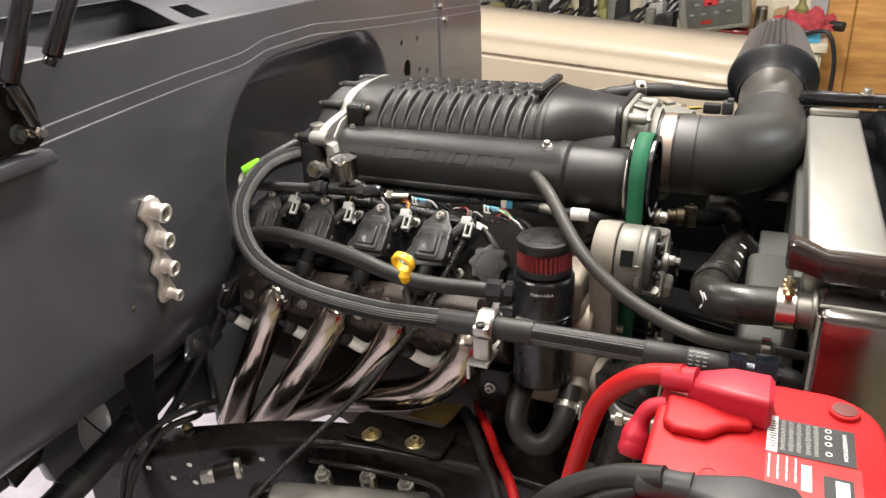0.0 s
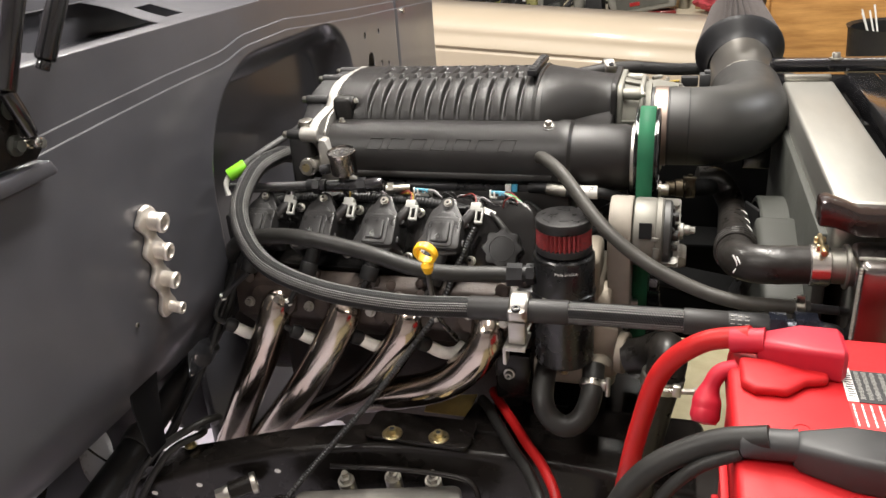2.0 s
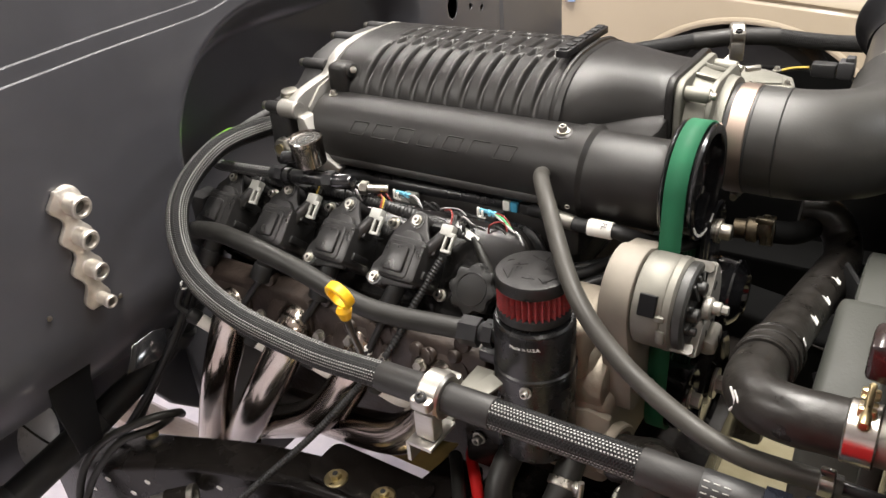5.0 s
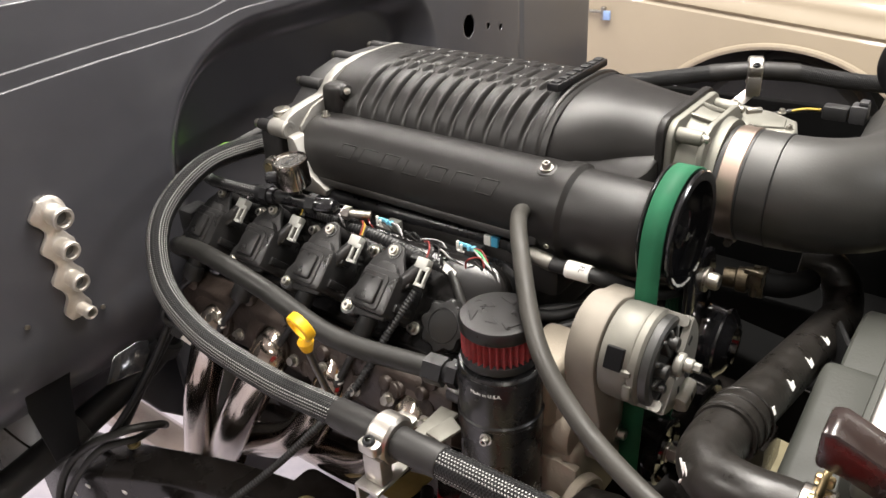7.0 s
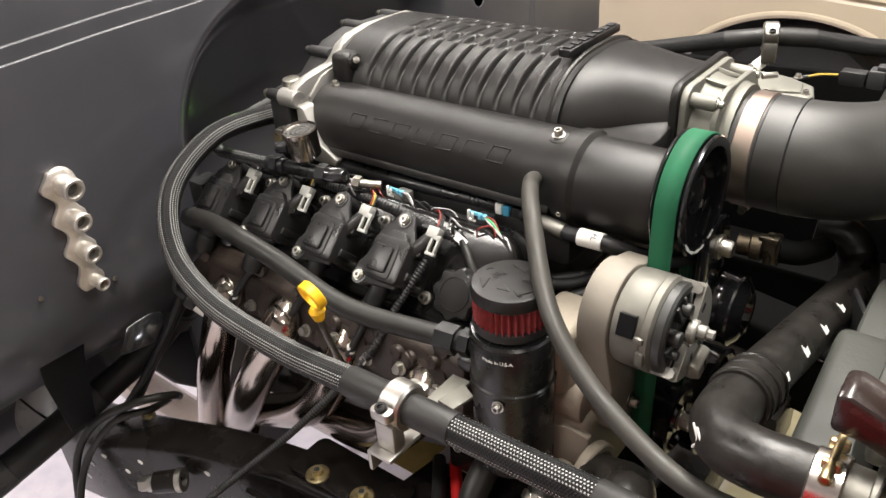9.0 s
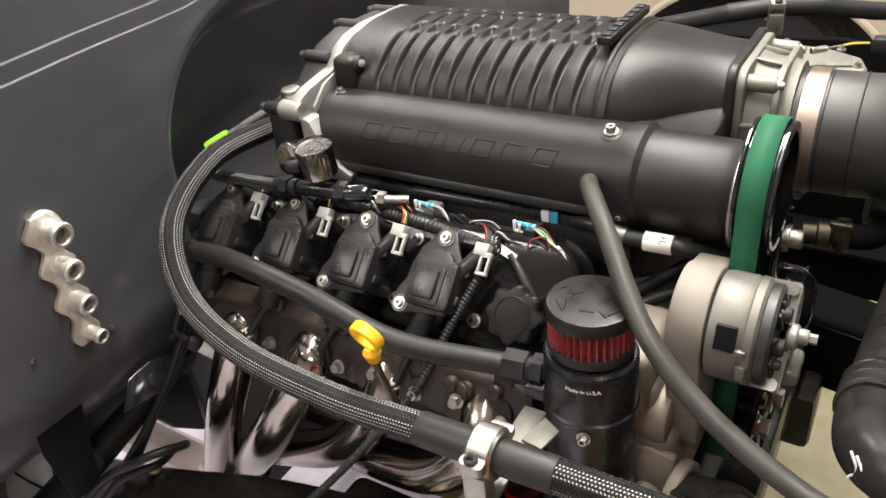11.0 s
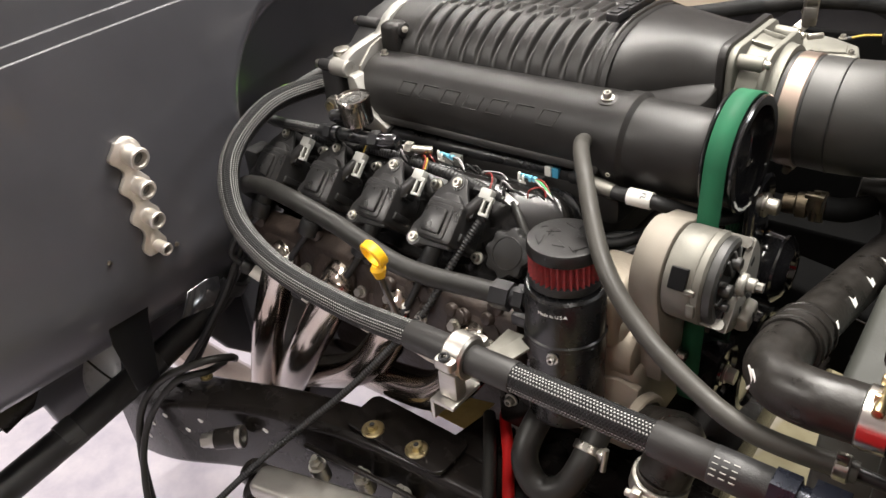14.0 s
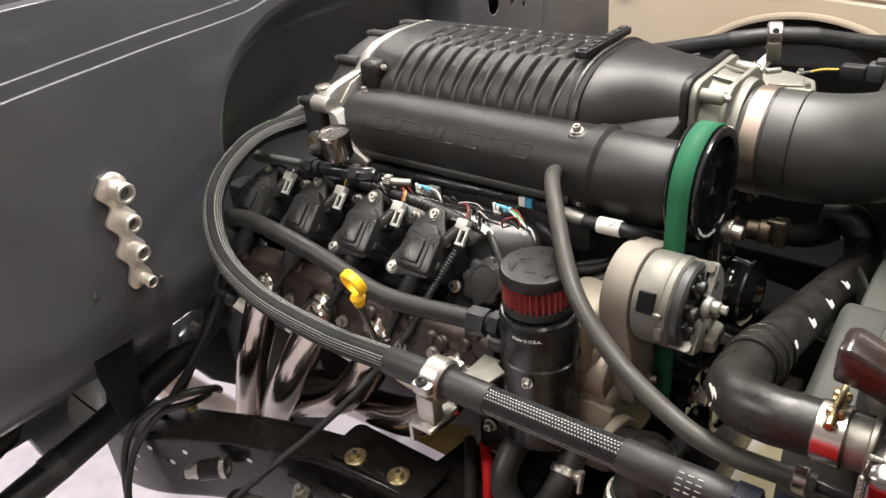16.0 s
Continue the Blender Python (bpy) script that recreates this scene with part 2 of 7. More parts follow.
COIL_PLASTIC = surface("glossy_glass_filled_plastic", (0.015, 0.0145, 0.0145), 0.36, 0, 0.25, 45, 0.30, 420, 0.12)
RUBBER = surface("black_rubber", (0.0125, 0.0125, 0.0130), 0.46, 0, 0.25, 30, 0.2, 500, spec=0.32)
RUBBER_GREY = surface("grey_black_rubber", (0.0145, 0.0140, 0.0130), 0.46, 0, 0.2, 30, 0.15, 500, spec=0.26)
SHRINK = surface("heat_shrink_sleeve", (0.0170, 0.0162, 0.0158), 0.50, 0, 0.15, 30, 0.15, 400, spec=0.28)
SILICONE = surface("black_silicone_hose", (0.0125, 0.0112, 0.0100), 0.34, 0, 0.35, 35, 0.35, 180, 0.12, spec=0.26)
CAN_BLACK = surface("satin_black_can_enamel", (0.008, 0.008, 0.0085), 0.27, 0, 0.2, 20, 0.04, 300, 0.05, spec=0.4)
BRAID = woven("black_nylon_braid", (0.0075, 0.0075, 0.008), (0.36, 0.36, 0.35), 17.0, 290.0, 0.30)
BRAID_DARK = woven("dark_nylon_braid", (0.010, 0.010, 0.0105), (0.045, 0.045, 0.045), 17.0, 300.0, 0.3)
BRAID_FINE = woven("fine_braid_sleeve", (0.015, 0.015, 0.016), (0.30, 0.30, 0.30), 7, 260, 0.6)
ALT_CAST = surface("dull_alternator_casting", (0.140, 0.135, 0.117), 0.55, 0.5, 0.16, 30, 0.25, 700, 0.1)
THROTTLE = surface("bead_blasted_casting", (0.20, 0.196, 0.172), 0.60, 0.85, 0.12, 25, 0.2, 900, 0.08)
CAST = surface("cast_aluminium", (0.22, 0.212, 0.19), 0.50, 1, 0.14, 25, 0.2, 900, 0.1)
# side tank aluminium: the dark surroundings it mirrors are put into the colour
SIDE_TANK = surface("aluminium_dark_reflection", (0.20, 0.185, 0.175), 0.22, 1, 0.1, 9, 0.05, 160, 0.05)
MACHINED = surface("machined_aluminium", (0.36, 0.345, 0.32), 0.40, 1, 0.08, 40, 0.08, 300, 0.06, stretch=(1, 1, 6))
BRUSHED = surface("brushed_aluminium", (0.41, 0.405, 0.375), 0.42, 1, 0.05, 9, 0.0, 160, 0.015, stretch=(4, 1, 1))
POLISHED = surface("polished_stainless", (0.58, 0.55, 0.51), 0.24, 1, 0.1, 15, 0.02, 100, 0.05)
CHROME = surface("chrome_plate", (0.80, 0.78, 0.76), 0.08, 1, 0.05, 30, 0.0)
STEEL = surface("zinc_plated_steel", (0.36, 0.345, 0.31), 0.36, 1, 0.2, 80, 0.1)
BRASS = surface("yellow_zinc_steel", (0.50, 0.43, 0.25), 0.34, 1, 0.25, 90, 0.1)
BEIGE_METAL = surface("bead_blasted_aluminium", (0.190, 0.170, 0.142), 0.66, 0.25, 0.10, 30, 0.12, 1200, 0.05)
IRON = surface("brown_cast_iron", (0.032, 0.0225, 0.018), 0.52, 0.3, 0.5, 22, 0.9, 160, 0.15)
HEADER = surface("polished_header_tube", (0.40, 0.365, 0.325), 0.16, 1, 0.07, 9, 0.02, 90, 0.05, second=(0.38, 0.31, 0.26))
RED_PLASTIC = surface("red_battery_plastic", (0.37, 0.007, 0.010), 0.50, 0, 0.08, 12, 0.1, 300, spec=0.28)
RED_RUBBER = surface("red_vinyl_boot", (0.36, 0.012, 0.026), 0.50, 0, 0.08, 20, 0.08, 200, spec=0.3)
RED_CABLE = surface("red_cable_jacket", (0.33, 0.008, 0.008), 0.42, 0, 0.12, 30, 0.06, 200, spec=0.3)
RED_GAUZE = surface("red_filter_gauze", (0.20, 0.020, 0.022), 0.62, 0, 0.4, 200, 0.8, 1200)
GREY_GAUZE = surface("dusty_filter_gauze", (0.030, 0.0235, 0.022), 0.8, 0, 0.3, 120, 0.8, 1200)
YELLOW = surface("yellow_plastic", (0.72, 0.40, 0.012), 0.36, 0, 0.08, 60, 0.1)
GREEN = surface("green_rubber_belt", (0.012, 0.092, 0.044), 0.75, 0, 0.15, 20, 0.2, 500, spec=0.25)
GREEN_TAG = surface("lime_plastic", (0.22, 0.62, 0.03), 0.4, 0, 0.1, 60)
CERAMIC = surface("white_heat_boot", (0.70, 0.67, 0.62), 0.5, 0, 0.1, 60, 0.3, 600)
LABEL = surface("white_label_and_hole_light", (0.70, 0.69, 0.66), 0.5, 0, 0.05, 60)
INK = surface("black_print", (0.015, 0.015, 0.016), 0.5, 0, 0.1, 60)
WHITE_INK = surface("white_print", (0.72, 0.72, 0.70), 0.5, 0, 0.08, 60)
CREAM = surface("cream_car_paint", (0.34, 0.285, 0.212), 0.50, 0, 0.04, 1.5, 0.0, coat=0.15, rough_vary=0.05)
FLOOR = surface("marbled_pale_epoxy", (0.64, 0.60, 0.655), 0.50, 0, 0.10, 9.0, 0.3, 60, 0.12, second=(0.50, 0.47, 0.56))


def add_warm_shade(m):
    """Khaki past a ragged line: dim warm light put into the floor colour."""
    nt = m.node_tree
    b = nt.nodes["Principled BSDF"]
    link = nt.links.new
    co = nt.nodes.new("ShaderNodeTexCoord")
    sep = nt.nodes.new("ShaderNodeSeparateXYZ")
    link(co.outputs["Object"], sep.inputs[0])
    rag = nt.nodes.new("ShaderNodeTexNoise")
    rag.inputs["Scale"].default_value, rag.inputs["Detail"].default_value = 3.0, 5.0
    link(co.outputs["Object"], rag.inputs["Vector"])
    add = nt.nodes.new("ShaderNodeMath")
    add.operation = "MULTIPLY_ADD"
    link(rag.outputs["Fac"], add.inputs[0])
    add.inputs[1].default_value = 0.25
    link(sep.outputs[0], add.inputs[2])
    edge = nt.nodes.new("ShaderNodeMapRange")
    edge.inputs["From Min"].default_value, edge.inputs["From Max"].default_value = WARM_FROM, WARM_FROM + 0.06
    link(add.outputs[0], edge.inputs["Value"])
    grit = nt.nodes.new("ShaderNodeTexNoise")
    grit.inputs["Scale"].default_value, grit.inputs["Detail"].default_value = 14.0, 8.0
    link(co.outputs["Object"], grit.inputs["Vector"])
    tint = nt.nodes.new("ShaderNodeValToRGB")
    tint.color_ramp.elements[0].position, tint.color_ramp.elements[1].position = 0.3, 0.7
    tint.color_ramp.elements[0].color, tint.color_ramp.elements[1].color = (0.27, 0.235, 0.135, 1), (0.37, 0.33, 0.21, 1)
    link(grit.outputs["Fac"], tint.inputs[0])
    mix = nt.nodes.new("ShaderNodeMix")
    mix.data_type = "RGBA"
    link(edge.outputs[0], mix.inputs["Factor"])
    link(b.inputs["Base Color"].links[0].from_socket, mix.inputs[6])
    link(tint.outputs[0], mix.inputs[7])
    link(mix.outputs[2], b.inputs["Base Color"])


WARM_FROM = -0.20
add_warm_shade(FLOOR)
CEILING = surface("grey_painted_ceiling", (0.68, 0.66, 0.68), 0.8, 0, 0.15, 2.0, 0.3, 40)
WALL = surface("painted_block_wall", (0.62, 0.60, 0.62), 0.7, 0, 0.1, 2.0, 0.3, 40)
PLY = surface("varnished_plywood", (0.50, 0.27, 0.085), 0.42, 0, 0.25, 3, 0.2, 120, 0.08, second=(0.36, 0.17, 0.05), stretch=(1, 1, 9))
SHROUD = surface("grey_fan_shroud", (0.036, 0.0375, 0.033), 0.62, 0, 0.12, 10, 0.2, 300, spec=0.25)
DARK_RED = surface("dark_red_paint", (0.10, 0.008, 0.008), 0.15, 0, 0.2, 20, coat=0.4)
WIRE_RED = surface("red_wire", (0.17, 0.015, 0.012), 0.4)
WIRE_YELLOW = surface("yellow_wire", (0.36, 0.25, 0.03), 0.4)
WIRE_GREEN = surface("green_wire", (0.05, 0.35, 0.12), 0.4)
WIRE_WHITE = surface("pale_wire", (0.34, 0.32, 0.33), 0.4)
WIRE_BLACK = surface("black_wire", (0.014, 0.014, 0.014), 0.4)
VINYL_BLACK = surface("black_vinyl", (0.028, 0.028, 0.0285), 0.50, 0, 0.15, 25, 0.1, 200, spec=0.35)
COVER_BLACK = surface("glossy_cover_enamel", (0.0055, 0.0052, 0.005), 0.17, 0, 0.2, 25, 0.05, 300, 0.05, spec=0.35)
SEMI_BLACK = surface("semi_gloss_black", (0.006, 0.006, 0.0065), 0.30, 0, 0.2, 25, 0.15, 300, 0.06, spec=0.22)
TAB_BLACK = surface("dull_black_sheet", (0.0045, 0.0045, 0.005), 0.42, 0, 0.2, 20, 0.1, 300, 0.08, spec=0.12)
# near-zero black: shade deep in the engine bay, put into the colour
SHADE_BLACK = surface("shade_black", (0.0030, 0.0030, 0.0030), 0.85, 0, 0.3, 30, 0.4, 200, 0.1, spec=0.05)
CLOTH_RED = surface("red_shop_cloth", (0.30, 0.032, 0.040), 0.9, 0, 0.3, 40, 0.9, 500)
GREY_CASE = surface("grey_charger_case", (0.15, 0.147, 0.130), 0.5, 0, 0.15, 30, 0.2)
SCREEN = glowing("red_display", (0.34, 0.02, 0.02), 0.10)
# flat black: shade of sockets, slots and wheel arch as colour; also black goods
DARK = surface("black_and_cavity_shade", (0.009, 0.009, 0.009), 0.8, 0, 0.2, 30)

# ---- the workshop ----
floor = whole("floor", box((0, 2, -0.06), (11, 11, 0.12)), FLOOR, "pale marbled workshop floor, dim warm light put in as khaki", "floor", kind="structure")
whole("ceiling", box((0, 2, 2.95), (11, 11, 0.1)), CEILING, "plain grey workshop ceiling", "ceiling", kind="structure")
whole("wall_north", box((0, 6.55, 1.45), (11, 0.1, 2.9)), WALL, "painted block workshop wall", "wall", kind="structure")
whole("wall_south", box((0, -3.05, 1.45), (11, 0.1, 2.9)), WALL, "painted block workshop wall", "wall", kind="structure")
whole("wall_west", box((-5.05, 1.75, 1.45), (0.1, 9.5, 2.9)), WALL, "painted block workshop wall", "wall", kind="structure")
whole("wall_east", box((5.05, 1.75, 1.45), (0.1, 9.5, 2.9)), WALL, "painted block workshop wall", "wall", kind="structure")

# ---- cab and firewall ----
cab = thing("truck_cab", (-1.3, 1.36, 0.6), "satin black bare truck cab firewall with an open cowl", "truck cab")


def smooth(a, b, t):
    t = max(0.0, min(1.0, (t - a) / (b - a)))
    return t * t * (3 - 2 * t)


BEAD = ((0.36, 1.212), (0.72, 1.235), (0.85, 1.243), (1.00, 1.251), (1.12, 1.2545), (1.175, 1.2575), (1.235, 1.271), (1.41, 1.2735), (1.46, 1.269), (1.53, 1.262), (1.77, 1.242), (2.44, 1.196))


def bead_z(y):
    """Middle of the raised bead that crosses the firewall."""
    return sum(float(np.interp(y + d, [p[0] for p in BEAD], [p[1] for p in BEAD])) for d in (-0.02, -0.01, 0, 0.01, 0.02)) / 5


def inside_recess(y, z):
    """Signed distance to the tunnel pocket, positive inside."""
    cx, hw, top = 1.391, 0.314, 1.232
    r = 0.21 if y < cx else 0.13
    qx, qz = abs(y - cx) - (hw - r), (z - (top - r))
    outside = math.hypot(max(qx, 0), max(qz, 0)) + min(max(qx, qz), 0) - r
    return -outside


def firewall_x(y, z):
    x = -0.900
    d = z - bead_z(y)
    x -= 0.0017 * smooth(-0.0118, -0.0090, d) + 0.0016 * smooth(0.0090, 0.0118, d)
    x -= 0.075 * smooth(-0.018, 0.050, inside_recess(y, z))
    x -= 3.25 * max(0.0, 0.90 - z) ** 2 + 0.055 * smooth(0.785, 0.70, z) ** 2
    x -= 0.004 * (smooth(2.040, 2.047, y) - smooth(2.053, 2.060, y))
    x -= 0.05 * smooth(2.38, 2.44, y) ** 2
    # faint hand-formed waviness of the sheet
    x += 0.0008 * noise.noise((y * 5, z * 5, 3.1))
    return x


def holes(y, z):
    if ((y - 1.840) / 0.020) ** 2 + ((z - 1.108) / 0.025) ** 2 < 1:
        return True
    for cy, cz in ((1.914, 1.093), (1.963, 1.080), (1.907, 1.176), (1.812, 1.180)):
        if (y - cy) ** 2 + (z - cz) ** 2 < 0.0065 ** 2:
            return True
    return False


def firewall_mesh():
    ys = np.concatenate([np.arange(0.36, 1.675, 0.005), np.arange(1.675, 1.99, 0.0022), np.arange(1.99, 2.441, 0.005)])
    zs = np.concatenate([np.arange(0.7005, 1.06, 0.0075), np.arange(1.06, 1.18, 0.0022), np.arange(1.18, 1.236, 0.0025), np.arange(1.2365, 1.2636, 0.0006), np.arange(1.265, 1.331, 0.004), (1.331,)])
    bm = bmesh.new()
    # rows bend along the bead so that its edges run true
    bend = [bead_z(y) - 1.25 for y in ys]
    rows = [[bm.verts.new((firewall_x(y, z + o * w), y, z + o * w)) for y, o in zip(ys, bend)] for z, w in ((z, smooth(1.12, 1.232, z) * smooth(1.331, 1.27, z)) for z in zs)]
    for i in range(len(zs) - 1):
        for j in range(len(ys) - 1):
            y, z = (ys[j] + ys[j + 1]) / 2, (rows[i][j].co.z + rows[i + 1][j + 1].co.z) / 2
            if holes(y, z):
                continue
            bm.faces.new((rows[i][j], rows[i][j + 1], rows[i + 1][j + 1], rows[i + 1][j]))
    return bm


fw = part("firewall", firewall_mesh(), BODY_BLACK, cab, "pressed steel firewall with a raised bead", 1.2)
so = fw.modifiers.new("thickness", "SOLIDIFY")
so.thickness, so.offset = 0.0015, 1.0


def cowl_mesh():
    """Cowl top on a grid sheared along the slanted vents."""
    bm = bmesh.new()
    xs, ks = np.arange(-1.32, -0.904, 0.005), np.arange(0.30, 2.441, 0.005)
    rows = [[bm.verts.new((x, min(2.44, max(0.36, k - (x + 0.95) * 0.70)), 1.331 + 0.010 * smooth(-0.95, -1.2, x) - 0.004 * smooth(-0.93, -0.905, x))) for k in ks] for x in xs]
    for i in range(len(xs) - 1):
        for j in range(len(ks) - 1):
            quad = (rows[i][j], rows[i + 1][j], rows[i + 1][j + 1], rows[i][j + 1])
            x, k, y = (xs[i] + xs[i + 1]) / 2, (ks[j] + ks[j + 1]) / 2, quad[0].co.y
            if quad[3].co.y - y < 1e-4 or quad[2].co.y - quad[1].co.y < 1e-4:
                continue
            if -1.30 < x < -0.945 and 0.82 < y and k < 1.07:
                continue
            if (-1.105 < x < -0.975 and 1.115 < k < 1.165) or (-1.28 < x < -1.0 and 1.38 < k < 1.58):
                continue
            bm.faces.new(quad)
    return bm


cw = part("cowl", cowl_mesh(), BODY_BLACK, cab, "satin black cowl top with open vents", 1.2)
so = cw.modifiers.new("thickness", "SOLIDIFY")
so.thickness, so.offset = 0.0015, -1.0
part("plenum", box((-1.12, 1.36, 1.262), (0.40, 1.98, 0.012), 0.004), BODY_BLACK, cab)
part("windscreen_panel", box((-1.33, 1.36, 1.30), (0.02, 2.0, 0.30), 0.004), BODY_BLACK, cab)
# unseen panel added behind the firewall holes so that they look dark
part("hole_backing", box((-1.00, 2.05, 0.99), (0.012, 0.66, 0.50), 0.003), BODY_BLACK, cab)
part("toe_panel", prism([(0.46, 0.80), (0.46, 0.672), (0.585, 0.668), (0.682, 0.664), (0.69, 0.618), (0.72, 0.606), (0.765, 0.606), (0.80, 0.612), (0.84, 0.598), (0.985, 0.612), (1.02, 0.550), (1.07, 0.500), (1.17, 0.450), (1.17, 0.80)], (-1.075, 0, 0), (0, 1, 0), (0, 0, 1), 0.022, 0.006, 3), BODY_BLACK, cab, "black lower toe board")
# grey colour and tilt stand for floor light mirrored in the pocket
part("toe_pocket", moved(lathe([(0.041, 0), (0.037, -0.004), (0.030, -0.010), (0.0, -0.013)], (0, 0, 0), (0, 0, 1), 32, False), lambda c: (-1.028 + c.z * 0.5 - 0.50 * c.y, 0.776 + c.x * 0.85 + c.y * 0.25, 0.682 + c.y + c.x * 0.2)), surface("reflected_floor_grey", (0.24, 0.24, 0.255), 0.25, 0, 0.12, 8, 0.1, 300), cab, "pressed pocket in the toe board, reflected floor light put in as grey")
part("pocket_seam", tube([(-1.038, 0.764, 0.712), (-1.026, 0.774, 0.684), (-1.016, 0.786, 0.658)], 0.0018, 8), CHASSIS, cab)
part("tunnel_side", box((-1.01, 1.555, 0.53), (0.02, 1.00, 0.46), 0.006), BODY_BLACK, cab, "black gearbox tunnel side")
part("hanging_tab", prism([(0.777, 0.848), (0.849, 0.843), (0.836, 0.800), (0.820, 0.690), (0.780, 0.690), (0.770, 0.790)], (-0.925, 0, 0), (0, 1, 0), (0, 0, 1), 0.003, 0.001), TAB_BLACK, cab, "thin black sheet tab")
part("tunnel_flange", prism([(0.868, 0.008), (0.925, 0.0), (0.950, 0.018), (0.958, 0.036), (0.940, 0.042), (0.90, 0.040)], (-0.882, 0, 0.783), (0, 1, 0), (-0.56, 0, 0.83), 0.003, 0.0012), GLOSS_BLACK, cab, "glossy black folded flange")
part("cab_floor", box((-1.19, 1.36, 0.705), (0.28, 1.96, 0.02), 0.004), BODY_BLACK, cab)
part("side_flange", prism([(-0.10, 0), (0.078, 0.0), (0.084, 0.004), (0.075, 0.020), (-0.10, 0.020)], (-0.901, 0.63, 1.202), (0, 1, 0), (0, 0, 1), 0.026, 0.003), BODY_BLACK, cab, "folded sheet steel ledge")
part("bracket", prism([(0.0, 0.03), (0.012, -0.012), (0.062, 0.004), (0.085, 0.035)], (-1.046, 0.600, 0.690), (0, 1, 0), (0, 0, 1), 0.02, 0.002), CHASSIS, cab, "folded black steel body bracket")
for yy, zz in ((0.905, 0.905), (0.80, 0.93)):
    part("plug", lathe([(0.004, 0), (0.0035, 0.002), (0.0, 0.003)], (-0.8985, yy, zz), (1, 0, 0), 10, False), STEEL, cab)
for yy, zz in ((2.07, 1.24), (2.10, 1.20)):
    b = part("bolt", hexagon((-0.905, yy, zz), (1, 0, 0), 0.014, 0.012), STEEL, cab)

# hood hinge and struts at the near corner of the cowl
hinge = thing("hood_hinge", (-0.90, 0.69, 1.2), "satin black hood hinge bolted to the firewall", "hood hinge")
part("hinge_plate", prism([(-0.06, -0.002), (0.020, -0.006), (0.034, 0.004), (0.030, 0.050), (0.018, 0.084), (-0.03, 0.088), (-0.07, 0.06)], (-0.892, 0.672, 1.232), (0, 1, 0), (0, 0, 1), 0.010, 0.003), CHASSIS, hinge)
for yy, zz in ((0.666, 1.252), (0.674, 1.294)):
    bolt = part("bolt", lathe([(0.0125, 0), (0.0125, 0.003), (0.0110, 0.004)], (-0.882, yy, zz), (1, 0, 0), 22), SHROUD, hinge)
    part("bolt_head", hexagon((-0.879, yy, zz), (1, 0, 0), 0.0135, 0.007), SHROUD, bolt)
pivot = part("pivot", join(rod((-0.884, 0.683, 1.252), (-0.862, 0.683, 1.252), 0.0062, 16, 0.001), lathe([(0.009, 0), (0.009, 0.003)], (-0.880, 0.683, 1.252), (1, 0, 0), 20)), CHROME, hinge, "bright ball pivot")
part("nut", hexagon((-0.876, 0.694, 1.247), (1, 0, 0), 0.012, 0.008), STEEL, pivot)
for a, b2, end in (((-0.868, 0.732, 1.338), (-0.845, 0.835, 1.52), (-0.870, 0.726, 1.328)), ((-0.868, 0.662, 1.318), (-0.845, 0.745, 1.52), (-0.868, 0.681, 1.262))):
    strut = thing("gas_strut", a, "gloss black hood strut tube", "strut", "hood struts")
    part("cylinder", rod(a, b2, 0.0125, 20, 0.003), GLOSS_BLACK, strut)
    part("end_fitting", rod(end, a, 0.0085, 16, 0.002), GLOSS_BLACK, strut)

# heater pipes through the firewall
PALE_CAST = surface("pale_cast_aluminium", (0.66, 0.62, 0.57), 0.48, 0.9, 0.15, 30, 0.5, 350)
BORE = surface("dull_pipe_bore", (0.11, 0.105, 0.10), 0.5, 0.8, 0.3, 120, 0.2)
block = thing("bulkhead_fitting", (-0.90, 0.876, 0.91), "bare cast aluminium bulkhead plate with four pipe stubs", "pipe fitting")
FZ = (1.070, 1.023, 0.974, 0.925)
FR = (0.0185, 0.0165, 0.0155, 0.0115)
out = []
steps = 36
for side in (1, -1):
    rng = range(steps + 1) if side == 1 else range(steps, -1, -1)
    for k in rng:
        z = FZ[3] - 0.014 + (FZ[0] - FZ[3] + 0.036) * k / steps
        w = 0.0095 + 0.0145 * max(math.exp(-((z - c) / 0.014) ** 2) * (r / 0.0165) for c, r in zip(FZ, FR))
        out.append((0.874 + side * w - 0.870, z))
part("plate", prism(out, (-0.899, 0.866, 0), (0, 1, 0), (0, 0, 1), 0.009, 0.002), PALE_CAST, block)
for k, (z, r) in enumerate(zip(FZ, FR)):
    yy = 0.870 + (0.003 if k == 0 else 0)
    stub = part("pipe_stub", join(lathe([(r * 1.25, 0), (r * 1.15, 0.008), (r * 0.80, 0.012), (r * 0.78, 0.026), (r * 0.86, 0.028), (r * 0.86, 0.032), (r * 0.80, 0.034), (r * 0.60, 0.034), (r * 0.56, 0.031), (r * 0.54, 0.022)], (-0.903, yy + 0.002, z + 0.0005), (1, 0.10, -0.16), 24, False)), PALE_CAST, block)
    part("bore", lathe([(r * 0.52, 0.0), (r * 0.52, 0.001)], (-0.880, yy + 0.0043, z - 0.0032), (1, 0.10, -0.16), 20), BORE, stub)

# ---- chassis ----
def rail_top(x):
    pts = [(-1.8, 0.47), (-1.3, 0.51), (-1.1, 0.555), (-0.95, 0.600), (-0.8, 0.638), (-0.65, 0.656), (-0.5, 0.658), (-0.3, 0.648), (-0.1, 0.62), (0.2, 0.57), (0.8, 0.50)]
    return float(np.interp(x, [p[0] for p in pts], [p[1] for p in pts]))


